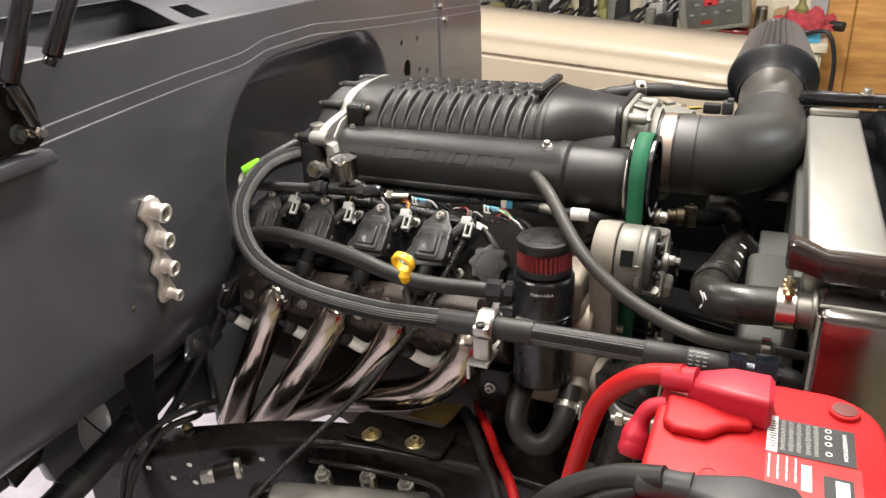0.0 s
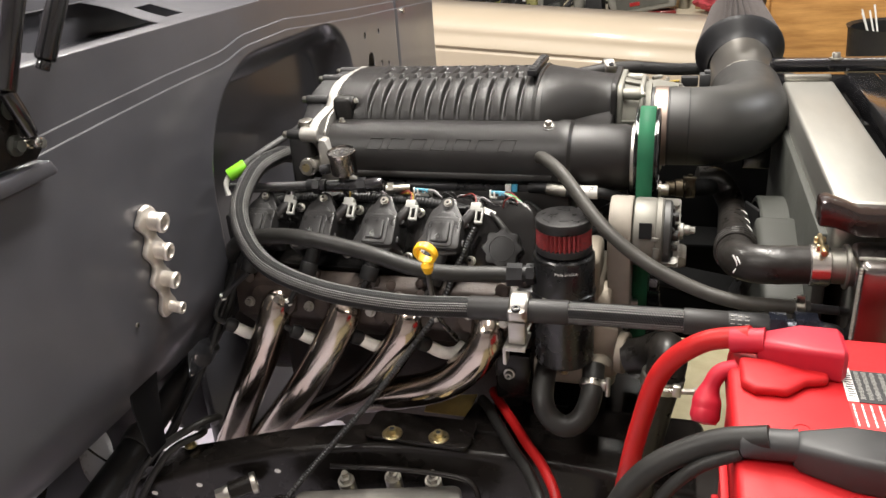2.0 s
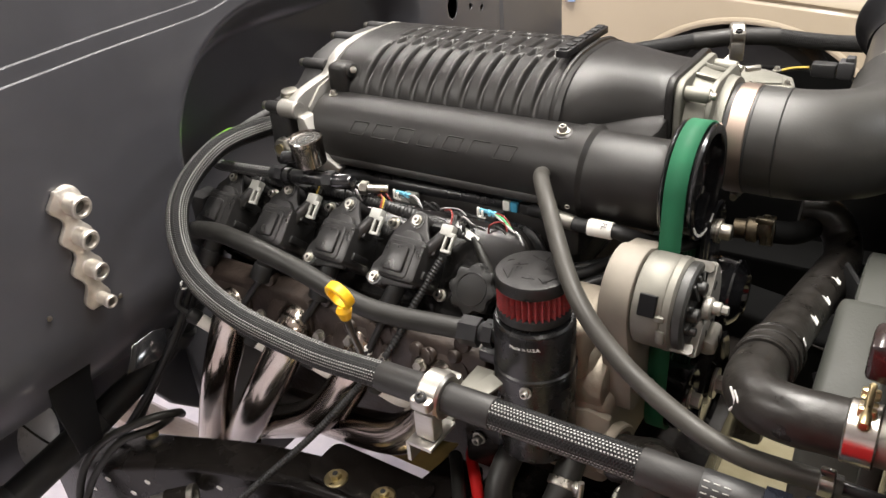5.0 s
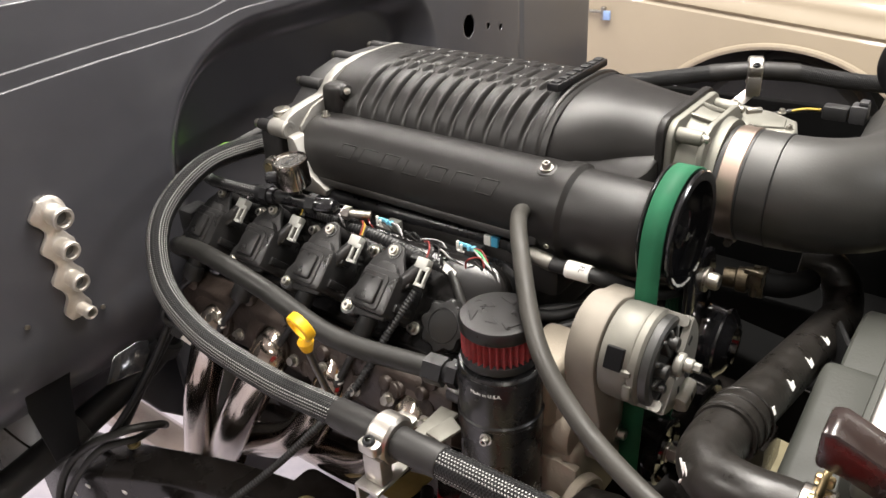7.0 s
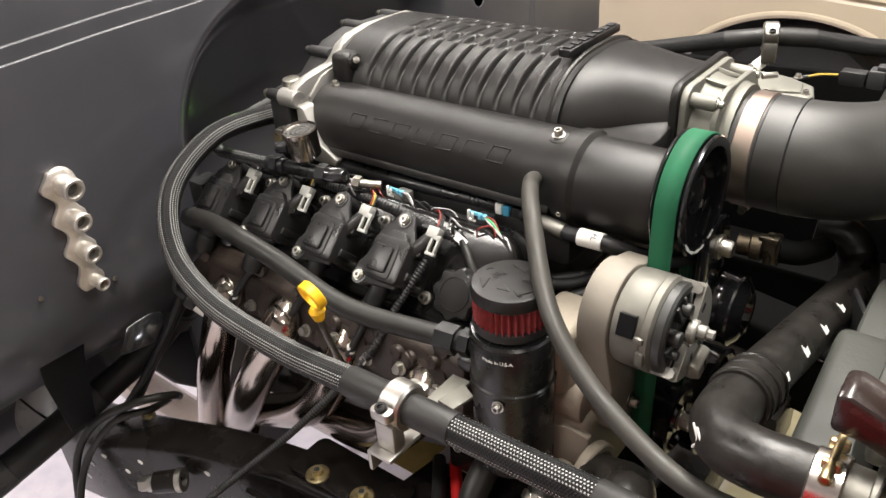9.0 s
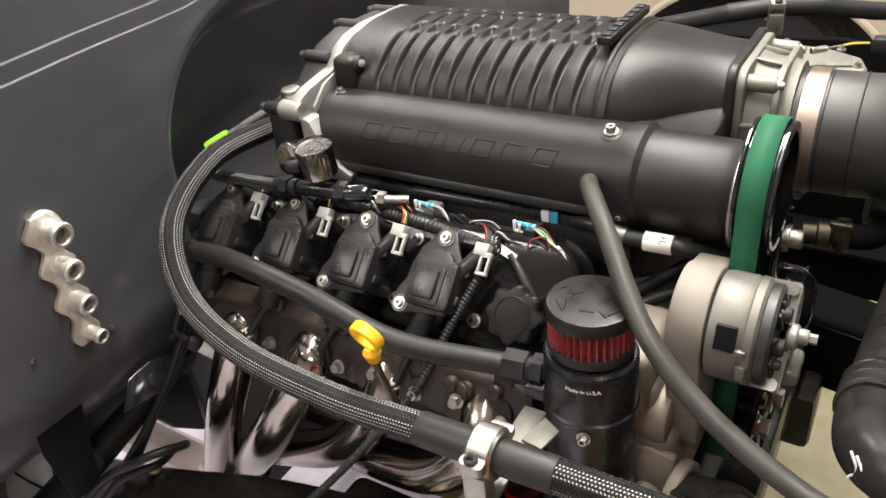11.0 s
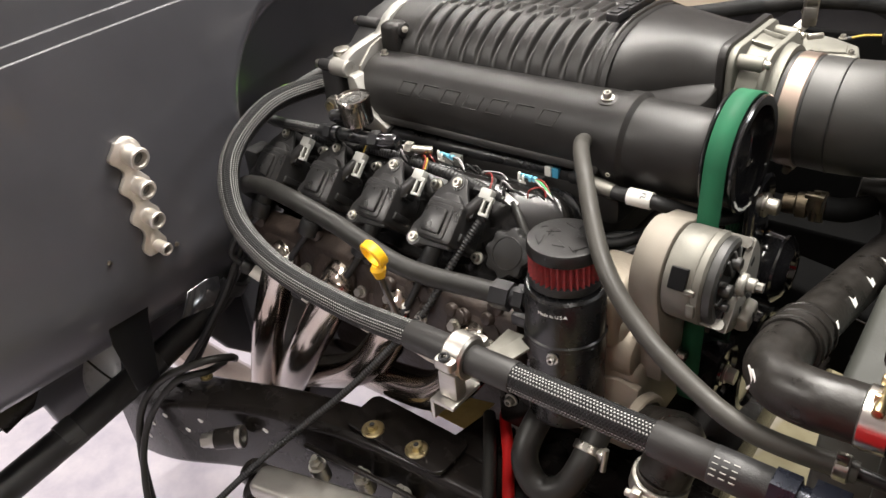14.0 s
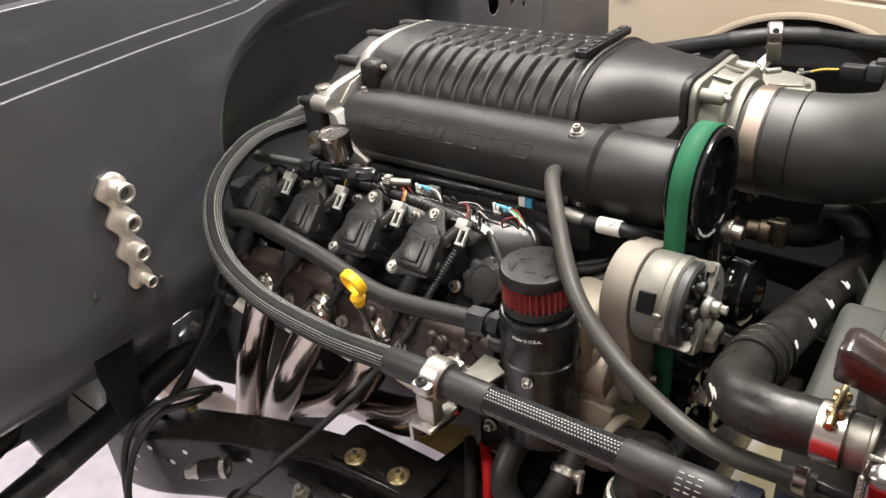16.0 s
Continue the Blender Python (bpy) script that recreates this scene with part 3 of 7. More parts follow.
NEAR_EDGE = ((-1.8, 0.80), (-1.0, 0.824), (-0.85, 0.868), (-0.70, 0.900), (-0.60, 0.918), (-0.27, 0.950), (0.1, 0.955), (0.8, 0.955))
FAR_EDGE = ((-1.8, 0.90), (-0.99, 0.930), (-0.86, 0.942), (-0.78, 0.960), (-0.62, 0.985), (-0.40, 1.025), (-0.2, 1.06), (0.8, 1.06))


def along(x, pts):
    return sum(float(np.interp(x + d, [p[0] for p in pts], [p[1] for p in pts])) for d in (-0.05, -0.025, 0, 0.025, 0.05)) / 5


def rail(mirror, name, paint=CHASSIS):
    secs = []
    for x in np.linspace(-1.14, 0.8, 66):
        t = sum(rail_top(x + d) for d in (-0.05, 0, 0.05)) / 3
        y0, y1 = along(x, NEAR_EDGE), along(x, FAR_EDGE)
        prof = [(a + (y0 + y1) / 2, b + t - 0.075) for a, b in rrect(y1 - y0, 0.15, 0.014, 4)]
        secs.append([V((x, 2.72 - a if mirror else a, b)) for a, b in prof])
    ob = thing(name, (-0.2, 2.72 - 1.0 if mirror else 1.0, 0.45), "gloss black boxed steel chassis rail", "chassis rail", "chassis rails")
    part("box_section", loft(secs), paint, ob)
    part("weld_seam", tube([s[0].lerp(s[len(s) // 2], 0.0) + V((0, 0, -0.002)) for s in secs[::6]], 0.0022, 8, 2), CHASSIS, ob)
    return ob


near_rail = rail(False, "chassis_rail")
# same rail, with the far-side shade put into its colour
rail(True, "chassis_rail", SHADE_BLACK)
cross = thing("cross_member", (-0.13, 1.36, 0.47), "gloss black steel front cross member", "cross member")
part("beam", box((-0.215, 1.36, 0.52), (0.14, 0.80, 0.10), 0.015), CHASSIS, cross)
# added dark block, covers bright floor beyond the engine
part("foot", box((-0.17, 1.645, 0.45), (0.12, 0.13, 0.115), 0.012, 2), CHASSIS, cross)
part("pedestal", box((-0.24, 1.07, 0.575), (0.36, 0.19, 0.075), 0.022, 3), CHASSIS, cross)
for x, y in ((0.35, 1.0), (0.35, 1.72)):
    st = thing("axle_stand", (x, y, 0), "plain black steel axle stand under the chassis rail", "axle stand", "axle stands")
    top = rail_top(x) - 0.15
    part("column", lathe([(0.09, 0), (0.085, 0.02), (0.03, top - 0.03), (0.03, top)], (x, y, 0), (0, 0, 1), 4), CHASSIS, st)
    part("saddle", box((x, y, top + 0.004), (0.08, 0.12, 0.012), 0.003), CHASSIS, st)
# small oval punchings in the rail's outer face, their light drawn as white plates
for x, dz in ((-0.985, 0.028), (-0.905, 0.036), (-0.900, 0.078), (-0.765, 0.040), (-1.03, 0.052), (-1.06, 0.09), (-0.94, 0.06)):
    part("punched_hole", prism(rrect(0.011, 0.008, 0.0038, 3), (x, along(x, NEAR_EDGE) - 0.0008, rail_top(x) - dz), (1, 0.15, -0.3), (0.3, 0, 1), -0.002), LABEL, near_rail, "pale light through a punched hole")

mount = thing("engine_mount", (-0.53, 0.95, 0.66), "gloss black steel engine mount plate with zinc bolts", "engine mount")
MT = 0.662
part("plate", prism([(a - 0.525, b + 0.968) for a, b in rrect(0.185, 0.074, 0.015)], (0, 0, MT - 0.003), (1, 0, 0), (0, 1, 0), 0.008, 0.002), CHASSIS, mount)
part("post", join(prism([(-0.40, 1.07), (-0.455, 1.07), (-0.47, 0.99), (-0.395, 0.99)], (0, 0, 0.60), (1, 0, 0), (0, 1, 0), 0.060, 0.003)), CHASSIS, mount)
for x, y in ((-0.568, 0.944), (-0.488, 0.950)):
    bolt = part("bolt", join(lathe([(0.0175, 0), (0.0175, 0.0018), (0.0160, 0.0032), (0.0125, 0.0036)], (x, y, MT + 0.005), (0, 0, 1), 28), hexagon((x, y, MT + 0.008), (0, 0, 1), 0.015, 0.008)), BRASS, mount, "yellow zinc flanged bolt")
    part("recess", lathe([(0.004, 0), (0.004, 0.0006)], (x, y, MT + 0.0161), (0, 0, 1), 10), DARK, bolt)
whole("heat_plate", prism([(-0.540, 1.030), (-0.461, 1.030), (-0.458, 1.097), (-0.54, 1.075)], (0, 0, 0.653), (1, 0, 0), (0, 1, 0), 0.003, 0.001), surface("gold_passivated_sheet", (0.32, 0.235, 0.085), 0.48, 0.3, 0.2, 30, 0.1), "yellow zinc plated heat shield plate", "heat plate")
whole("rail_bolt", join(lathe([(0.011, 0), (0.011, 0.002)], (-0.952, 0.910, 0.607), (0, 0, 1), 20), hexagon((-0.952, 0.910, 0.609), (0, 0, 1), 0.013, 0.008)), BRASS, "yellow zinc bolt on top of the chassis rail", "bolt")

# ---- engine block and heads ----
engine = thing("engine", (-0.55, 1.36, 0.40), "cast aluminium engine block with brown cylinder heads", "engine")
part("block", join(box((-0.58, 1.36, 0.70), (0.50, 0.42, 0.40), 0.02), box((-0.58, 1.36, 0.52), (0.46, 0.30, 0.16), 0.02)), IRON, engine)
# unseen box added to hide bright floor under the engine front
part("dark_filler", box((-0.31, 1.33, 0.56), (0.14, 0.34, 0.26), 0.02), SHADE_BLACK, engine, "dark box added under the engine front to hide the floor")
part("bell_housing", join(rod((-0.99, 1.36, 0.72), (-0.83, 1.36, 0.74), 0.20, 36, 0.02), box((-0.62, 1.155, 0.72), (0.48, 0.05, 0.30), 0.02)), IRON, engine)


HEAD = ((0.345, -0.078), (0.320, -0.066), (0.280, -0.104), (0.190, 0.018), (0.15, -0.02), (0.15, -0.20), (0.30, -0.20), (0.352, -0.145))
for side in (-1, 1):
    part("cylinder_head", prism([(1.36 + side * a, b + 0.985) for a, b in HEAD], (-0.865, 0, 0), (0, 1, 0), (0, 0, 1), 0.515, 0.006), IRON, engine, "brown cast cylinder head")
# lumps, ribs and bolt bosses of the exhaust side
rnd = random.Random(5)
for i in range(26):
    x = -0.85 + 0.5 * (i + rnd.random()) / 26
    z = 0.855 + rnd.random() * 0.07
    y = 1.012 + rnd.random() * 0.006 + max(0, (z - 0.90)) * 0.9
    part("casting_boss", rod((x, y + 0.012, z - 0.004), (x + rnd.uniform(-.006, .006), y - 0.010, z + 0.002), rnd.uniform(0.007, 0.012), 12, 0.004), IRON, engine)
for i in range(9):
    x = -0.83 + 0.056 * i
    part("head_bolt", join(lathe([(0.009, 0), (0.009, 0.002)], (x, 1.001, 0.868 + 0.01 * (i % 2)), (0, -1, 0.35), 14), hexagon((x, 0.999, 0.8687 + 0.01 * (i % 2)), (0, -1, 0.35), 0.011, 0.008)), STEEL, engine)

BU, BN = V((0, 0.7071, 0.7071)), V((0, -0.7071, 0.7071))


def bank(x, u, n):
    return V((x, 1.058, 0.985)) + BU * u + BN * n


BANK = Matrix(((1, 0, 0, 0), (0, 0.7071, -0.7071, 1.058), (0, 0.7071, 0.7071, 0.985), (0, 0, 0, 1)))

cover = thing("valve_cover", bank(-0.6, 0, -0.03), "gloss black valve cover with an oil filler cap", "valve cover")
COVER = BANK @ Matrix.Translation((0, 0.014, -0.037)) @ Matrix.Rotation(radians(10.4), 4, "X")
CN = (COVER.to_3x3() @ V((0, 0, 1))).normalized()


def on_cover(x, u, n=0.0):
    return COVER @ V((x, u, n))


bm = prism([(a - 0.605, b) for a, b in rrect(0.535, 0.140, 0.045, 6)], (0, 0, -0.035), (1, 0, 0), (0, 1, 0), 0.035, 0.010, 3)
bmesh.ops.transform(bm, matrix=COVER, verts=bm.verts)
part("cover", bm, COVER_BLACK, cover)
bm = prism([(a - 0.605, b) for a, b in rrect(0.548, 0.153, 0.05, 6)], (0, 0, -0.042), (1, 0, 0), (0, 1, 0), 0.010, 0.002, 1)
bmesh.ops.transform(bm, matrix=COVER, verts=bm.verts)
part("flange", bm, SEMI_BLACK, cover)
cap_at = on_cover(-0.394, -0.019)
CAP_BLACK = surface("satin_black_cap", (0.0055, 0.0053, 0.0052), 0.34, 0, 0.15, 30, 0.1, 500, 0.06, spec=0.3)
capp = part("oil_cap", join(lathe([(0.026, 0), (0.026, 0.011)], cap_at, CN, 40), lathe([(0.030, 0.008), (0.0315, 0.010), (0.0315, 0.024), (0.029, 0.0275), (0.0225, 0.028)], cap_at, CN, 96, True, lambda a, h: 1 + 0.085 * math.cos(8 * a) * (1 if h > 0.009 else 0.5))), CAP_BLACK, cover, "black scalloped oil filler cap", 0.4)
part("cap_disc", ring(cap_at + CN * 0.0278, CN, 0.0215, 0.0195, 0.0012, 40, 0.0004), CAP_BLACK, capp)
for x, u in ((-0.449, -0.0385), (-0.545, 0.038), (-0.668, -0.0385), (-0.768, 0.038), (-0.558, -0.0385), (-0.656, 0.038), (-0.86, 0.01)):
    b = part("cover_bolt", join(lathe([(0.0085, 0), (0.0085, 0.003), (0.007, 0.004)], on_cover(x, u), CN, 20), lathe([(0.0058, 0), (0.0058, 0.007), (0.005, 0.008), (0.0028, 0.008), (0.0026, 0.005)], on_cover(x, u, 0.003), CN, 16, False)), STEEL, cover, "bright flanged cover bolt")
    part("socket", lathe([(0.0028, 0), (0.0028, 0.0003)], on_cover(x, u, 0.0095), CN, 6), DARK, b)

# intake manifold under the supercharger
mani = thing("intake_manifold", (-0.53, 1.33, 0.93), "black powder coated intake manifold", "manifold")
part("plenum", box((-0.53, 1.33, 0.985), (0.44, 0.30, 0.12), 0.02, 3), POWDER, mani)
part("flange", box((-0.53, 1.205, 1.000), (0.46, 0.07, 0.05), 0.012), POWDER, mani)
part("ledge", prism([(-0.74, 0.0), (-0.33, 0.0), (-0.33, 0.05), (-0.74, 0.05)], (0, 1.165, 1.045), (1, 0, 0), (0, 0.95, -0.3), 0.012, 0.004), POWDER, mani)
rail_ob = thing("fuel_rail", (-0.6, 1.18, 1.01), "gloss black fuel rail with end fittings", "fuel rail")
part("rail_tube", join(rod((-0.70, 1.175, 1.026), (-0.375, 1.188, 1.024), 0.0105, 18, 0.002), box((-0.55, 1.185, 1.012), (0.30, 0.018, 0.018), 0.003)), POWDER_SMOOTH, rail_ob)
part("fitting", join(rod((-0.375, 1.188, 1.024), (-0.345, 1.195, 1.020), 0.010, 16, 0.001), hexagon((-0.366, 1.190, 1.023), (1, 0.1, 0), 0.024, 0.014)), POWDER_SMOOTH, rail_ob)
part("pressure_port", rod((-0.335, 1.192, 1.020), (-0.305, 1.205, 1.006), 0.0085, 16, 0.0015), STEEL, rail_ob)

# ---- ignition coils ----
coil = thing("ignition_coil", (0, 0, 0), "black plastic ignition coil bolted to the valve cover", "ignition coil", "ignition coils")
part("bracket", join(prism([(-0.041, -0.024), (-0.038, -0.036), (-0.026, -0.040), (-0.010, -0.036), (0.028, -0.032), (0.036, 0.022), (0.021, 0.046), (0.015, 0.062), (0.003, 0.067), (-0.008, 0.062), (-0.014, 0.050), (-0.024, 0.040), (-0.030, 0.020), (-0.032, 0.000), (-0.040, -0.014)], (0, 0, 0.003), (1, 0, 0), (0, 1, 0), 0.007, 0.0022),
                     lathe([(0.0100, -0.050), (0.0105, 0.011)], (0.003, 0.054, 0), (0, 0, 1), 20), lathe([(0.0100, -0.055), (0.0105, 0.011)], (-0.030, -0.030, 0), (0, 0, 1), 20)), COIL_PLASTIC, coil)
part("body", join(prism(rrect(0.056, 0.056, 0.007, 3), (0.006, 0.000, -0.045), (1, 0, 0), (0, 1, 0), 0.067, 0.004), prism([(-0.014, -0.008), (0.020, -0.008), (0.020, 0.012), (0.012, 0.020), (-0.008, 0.020), (-0.014, 0.012)], (0.004, 0.018, -0.016), (1, 0, 0), (0, 1, 0), 0.034, 0.003)), COIL_PLASTIC, coil)
part("side_rib", box((0.0350, -0.012, -0.010), (0.004, 0.010, 0.036), 0.0012), COIL_PLASTIC, coil)
part("raised_pad", join(prism(rrect(0.042, 0.046, 0.006, 3), (0.001, -0.002, 0.018), (1, 0, 0), (0, 1, 0), 0.006, 0.002), prism(rrect(0.030, 0.034, 0.004, 3), (0.001, -0.002, 0.023), (1, 0, 0), (0, 1, 0), 0.0055, 0.0022)), COIL_PLASTIC, coil)
part("connector_socket", join(prism(rrect(0.020, 0.018, 0.003, 2), (0.032, 0.024, -0.012), (1, 0, 0), (0, 1, 0), 0.020, 0.002), rod((0.024, 0.012, 0.004), (0.047, 0.046, 0.005), 0.0092, 18, 0.0015)), COIL_PLASTIC, coil)
part("tower", join(rod((0.0, -0.022, -0.002), (-0.010, -0.066, -0.012), 0.0125, 18, 0.002), rod((-0.007, -0.055, -0.009), (-0.012, -0.078, -0.016), 0.0150, 18, 0.003)), RUBBER, coil)
for x, u in ((0.003, 0.054), (-0.030, -0.030)):
    b = part("bolt", join(lathe([(0.0070, 0), (0.0070, 0.0018)], (x, u, 0.011), (0, 0, 1), 20), lathe([(0.0052, 0), (0.0052, 0.003), (0.0046, 0.0036), (0.0024, 0.0036)], (x, u, 0.0128), (0, 0, 1), 16, False)), STEEL, coil, "bright cap screw")
    part("socket", lathe([(0.0025, 0), (0.0025, 0.0003)], (x, u, 0.0158), (0, 0, 1), 6), DARK, b)
clip = part("plug_clip", join(box((0.0500, 0.050, 0.008), (0.017, 0.014, 0.013), 0.0015), box((0.0525, 0.035, 0.011), (0.0030, 0.024, 0.006), 0.0008), box((0.0620, 0.035, 0.011), (0.0030, 0.024, 0.006), 0.0008), box((0.0573, 0.0235, 0.011), (0.0135, 0.0040, 0.006), 0.0008), box((0.0573, 0.0445, 0.011), (0.0135, 0.006, 0.006), 0.0008)), PLASTIC_GREY, coil, "grey connector lock clip")
coil.matrix_basis = BANK @ Matrix.Translation((-0.489, 0, 0))
for k in range(1, 4):
    copy_thing(coil, BANK @ Matrix.Translation((-0.489 - 0.1105 * k, 0, 0)))

# spark plug leads with white heat boots
PORT_X = (-0.878, -0.750, -0.636, -0.516)
for k, x in enumerate(PORT_X):
    lead = thing("spark_plug_lead", (x, 1.0, 0.80), "black spark plug lead with a white heat boot", "spark plug lead", "spark plug leads")
    b0 = V((x, 1.004, 0.813))
    part("boot", lathe([(0.0095, 0), (0.0125, 0.003), (0.0128, 0.016), (0.011, 0.019), (0.0085, 0.022)], b0 + V((-0.010, -0.006, 0.006)), (0.045, 0.018, -0.022), 20), RUBBER, lead, "black rubber boot")
    part("heat_boot", tube([b0 + V((0.004, 0.0, -0.003)), b0 + V((0.026, 0.010, -0.020)), b0 + V((0.044, 0.024, -0.026)), b0 + V((0.054, 0.040, -0.022))], 0.0106, 16), CERAMIC, lead, "white ceramic heat boot")
    part("wire", tube([b0 + V((-0.008, -0.005, 0.005)), b0 + V((-0.022, -0.012, 0.025)), b0 + V((-0.005, -0.004, 0.06)), bank(-0.489 - 0.1105 * (3 - k) - 0.012, -0.078, -0.016)], 0.0052, 10), RUBBER, lead)
    part("print_band", lathe([(0.0056, 0), (0.0056, 0.004), (0.0054, 0.005), (0.0056, 0.008), (0.0056, 0.010)], b0 + V((-0.0060, -0.0042, 0.055)), V((0.05, 0.1, 1)), 12), LABEL, lead, "worn pale print on the lead")

# ---- exhaust headers ----
HEADERS = (
    ((-0.788, 1.035, 0.868), (-0.786, 1.006, 0.850), (-0.818, 0.997, 0.775), (-0.856, 0.999, 0.701), (-0.899, 1.010, 0.624), (-0.947, 1.024, 0.536), (-1.000, 1.040, 0.440)),
    ((-0.668, 1.035, 0.872), (-0.655, 0.998, 0.858), (-0.690, 0.982, 0.793), (-0.737, 0.982, 0.723), (-0.797, 0.998, 0.645), (-0.869, 1.026, 0.557), (-0.950, 1.060, 0.460)),
    ((-0.545, 1.035, 0.872), (-0.545, 1.006, 0.840), (-0.588, 1.006, 0.772), (-0.638, 1.013, 0.712), (-0.702, 1.028, 0.657), (-0.790, 1.051, 0.595), (-0.900, 1.080, 0.520)),
    ((-0.415, 1.035, 0.870), (-0.408, 0.996, 0.838), (-0.442, 0.995, 0.784), (-0.495, 1.003, 0.736), (-0.578, 1.025, 0.693), (-0.695, 1.058, 0.642), (-0.840, 1.100, 0.580)),
)
header = thing("exhaust_header", (-0.65, 1.03, 0.45), "polished steel exhaust header with four primary tubes", "exhaust header")
for path in HEADERS:
    part("primary_tube", tube(path, 0.0288, 32, 10), HEADER, header)
    x = path[0][0]
    part("port_flange", prism([(a, b) for a, b in rrect(0.085, 0.052, 0.022, 5)], (x, 1.014, 0.868), (1, 0, 0), (0, 0.35, 0.93), 0.010, 0.002), IRON, header)
part("collector", tube([(-0.93, 1.05, 0.49), (-1.02, 1.08, 0.40), (-1.15, 1.10, 0.33), (-1.5, 1.12, 0.3)], 0.045, 24), HEADER, header)
# ---- supercharger ----
SY, SZ = 1.370, 1.075


def housing(x, w, top, bottom, power=2.6, n=40, lift=0.0, shift=0.0):
    """A section of the rotor housing: a broad arch."""
    pts = []
    for k in range(n + 1):
        a = math.pi * k / n
        c, s = math.cos(a), math.sin(a)
        pts.append(V((x, SY + shift - w * math.copysign(abs(c) ** (2 / power), c), bottom + (top - bottom) * abs(s) ** (2 / power))))
    pts += [V((x, SY + shift + w, bottom - 0.05)), V((x, SY + shift - w, bottom - 0.05))]
    return pts


sc = thing("supercharger", (-0.5, SY, 1.0), "black powder coated twin screw supercharger with a ribbed housing", "supercharger")


def groove(x, a):
    """Depth of the cast cooling slots at one place of the housing; a is the angle round the arch."""
    best = 0.0
    if a > 90:
        a = 180 - a
    pitch = 0.02745
    k = round((x + 0.673) / pitch)
    if 0 <= k <= 10:
        d = abs(x + 0.673 - pitch * k)
        half = 0.0030 - 0.0008 * smooth(45, 72, a)
        best = smooth(10, 48, a) * smooth(75, 69, a) * smooth(half + 0.0030, half - 0.0016, d)
        best -= 0.15 * smooth(14, 40, a) * smooth(76, 68, a) * math.exp(-((d - half - 0.0036) / 0.0016) ** 2)
        best = max(best, 0.75 * smooth(83.5, 85.5, a) * smooth(half + 0.0028, half - 0.0012, d))
    k = math.floor((x + 0.673) / pitch)
    if 0 <= k <= 9:
        d = abs(x + 0.673 - pitch * (k + 0.5))
        half = 0.0058 * smooth(70, 76, a) - 0.0012
        best = max(best, 0.8 * smooth(71, 74, a) * smooth(84.5, 82, a) * smooth(half + 0.0022, half - 0.0012, d))
    return best


def ribbed_housing():
    bm = bmesh.new()
    xs = np.arange(-0.740, -0.3615, 0.0014)
    n = 140
    base = housing(0, 0.1335, 1.1875, 1.088, n=n)[:n + 1]
    rows = []
    for x in xs:
        row = []
        for k, p in enumerate(base):
            q = base[min(n, k + 1)] - base[max(0, k - 1)]
            out = V((0, -q.z, q.y)).normalized()
            land = 0.0012 * math.cos((x + 0.673) / 0.02745 * 2 * math.pi) * smooth(8, 30, min(180.0 * k / n, 180 - 180.0 * k / n))
            if x < -0.690 or x > -0.385:
                land = 0
            p = p - out * (0.0098 * groove(x, 180.0 * k / n) + land * 0.3)
            row.append(bm.verts.new((x, p.y, p.z)))
        rows.append([bm.verts.new((x, row[0].co.y, 1.04))] + row + [bm.verts.new((x, row[-1].co.y, 1.04))])
    for r0, r1 in zip(rows, rows[1:]):
        for k in range(len(r0) - 1):
            bm.faces.new((r0[k], r0[k + 1], r1[k + 1], r1[k]))
    return bm


part("rotor_housing", ribbed_housing(), POWDER, sc, "ribbed cast housing", 1.3)
part("boss", join(box((-0.722, 1.252, 1.140), (0.036, 0.034, 0.056), 0.010, 3), rod((-0.738, 1.253, 1.155), (-0.700, 1.253, 1.155), 0.0125, 20, 0.004)), POWDER, sc)
cap_at2 = V((-0.700, 1.2505, 1.158))
part("bolt_end", lathe([(0.005, 0), (0.005, 0.004), (0.0, 0.005)], cap_at2, (0.8, -0.5, 0.3), 12, False), STEEL, sc)
# smooth inlet end that narrows to the throttle flange
secs = []
for t in np.linspace(0, 1, 12):
    e = smooth(0, 1, t)
    secs.append(housing(-0.385 + 0.145 * t, 0.1305 - 0.050 * e, 1.188 - 0.020 * e, 1.085 - 0.012 * e, 2.6 + 0.4 * e, shift=0.024 * e))
part("inlet_end", loft(secs), POWDER, sc, sharp=0.9)
part("step", tube([p for p in housing(-0.374, 0.131, 1.1875, 1.085, n=30)[1:30]], 0.0045, 8, 1), POWDER, sc)
# badge bar along the crown, lettering left as plain blocks
badge = part("badge_bar", box((-0.383, 1.362, 1.196), (0.017, 0.136, 0.010), 0.002), POWDER_SMOOTH, sc)
for k in range(7):
    part("badge_block", box((-0.383, 1.306 + 0.0187 * k, 1.2018), (0.011, 0.013, 0.003), 0.001), PLASTIC, badge)

# drive snout
NY, NZ, NR = 1.226, 1.070, 0.0585
part("snout", lathe([(0.050, 0.0), (NR, 0.006), (NR, 0.408), (NR + 0.003, 0.416), (NR + 0.003, 0.432), (NR - 0.002, 0.438), (NR - 0.003, 0.521), (NR - 0.006, 0.528), (0.050, 0.536)], (-0.738, NY, NZ), (1, 0, 0), 64), POWDER, sc)
part("saddle", prism([(1.195, 1.03), (1.47, 1.03), (1.47, 1.10), (1.345, 1.132), (1.310, 1.122), (1.280, 1.1175), (1.25, 1.1195), (1.23, 1.120), (1.195, 1.09)], (-0.722, 0, 0), (0, 1, 0), (0, 0, 1), 0.478, 0.004), POWDER, sc)
part("seal_ring", ring((-0.206, NY, NZ), (1, 0, 0), 0.057, 0.03, 0.008, 40), MACHINED, sc)
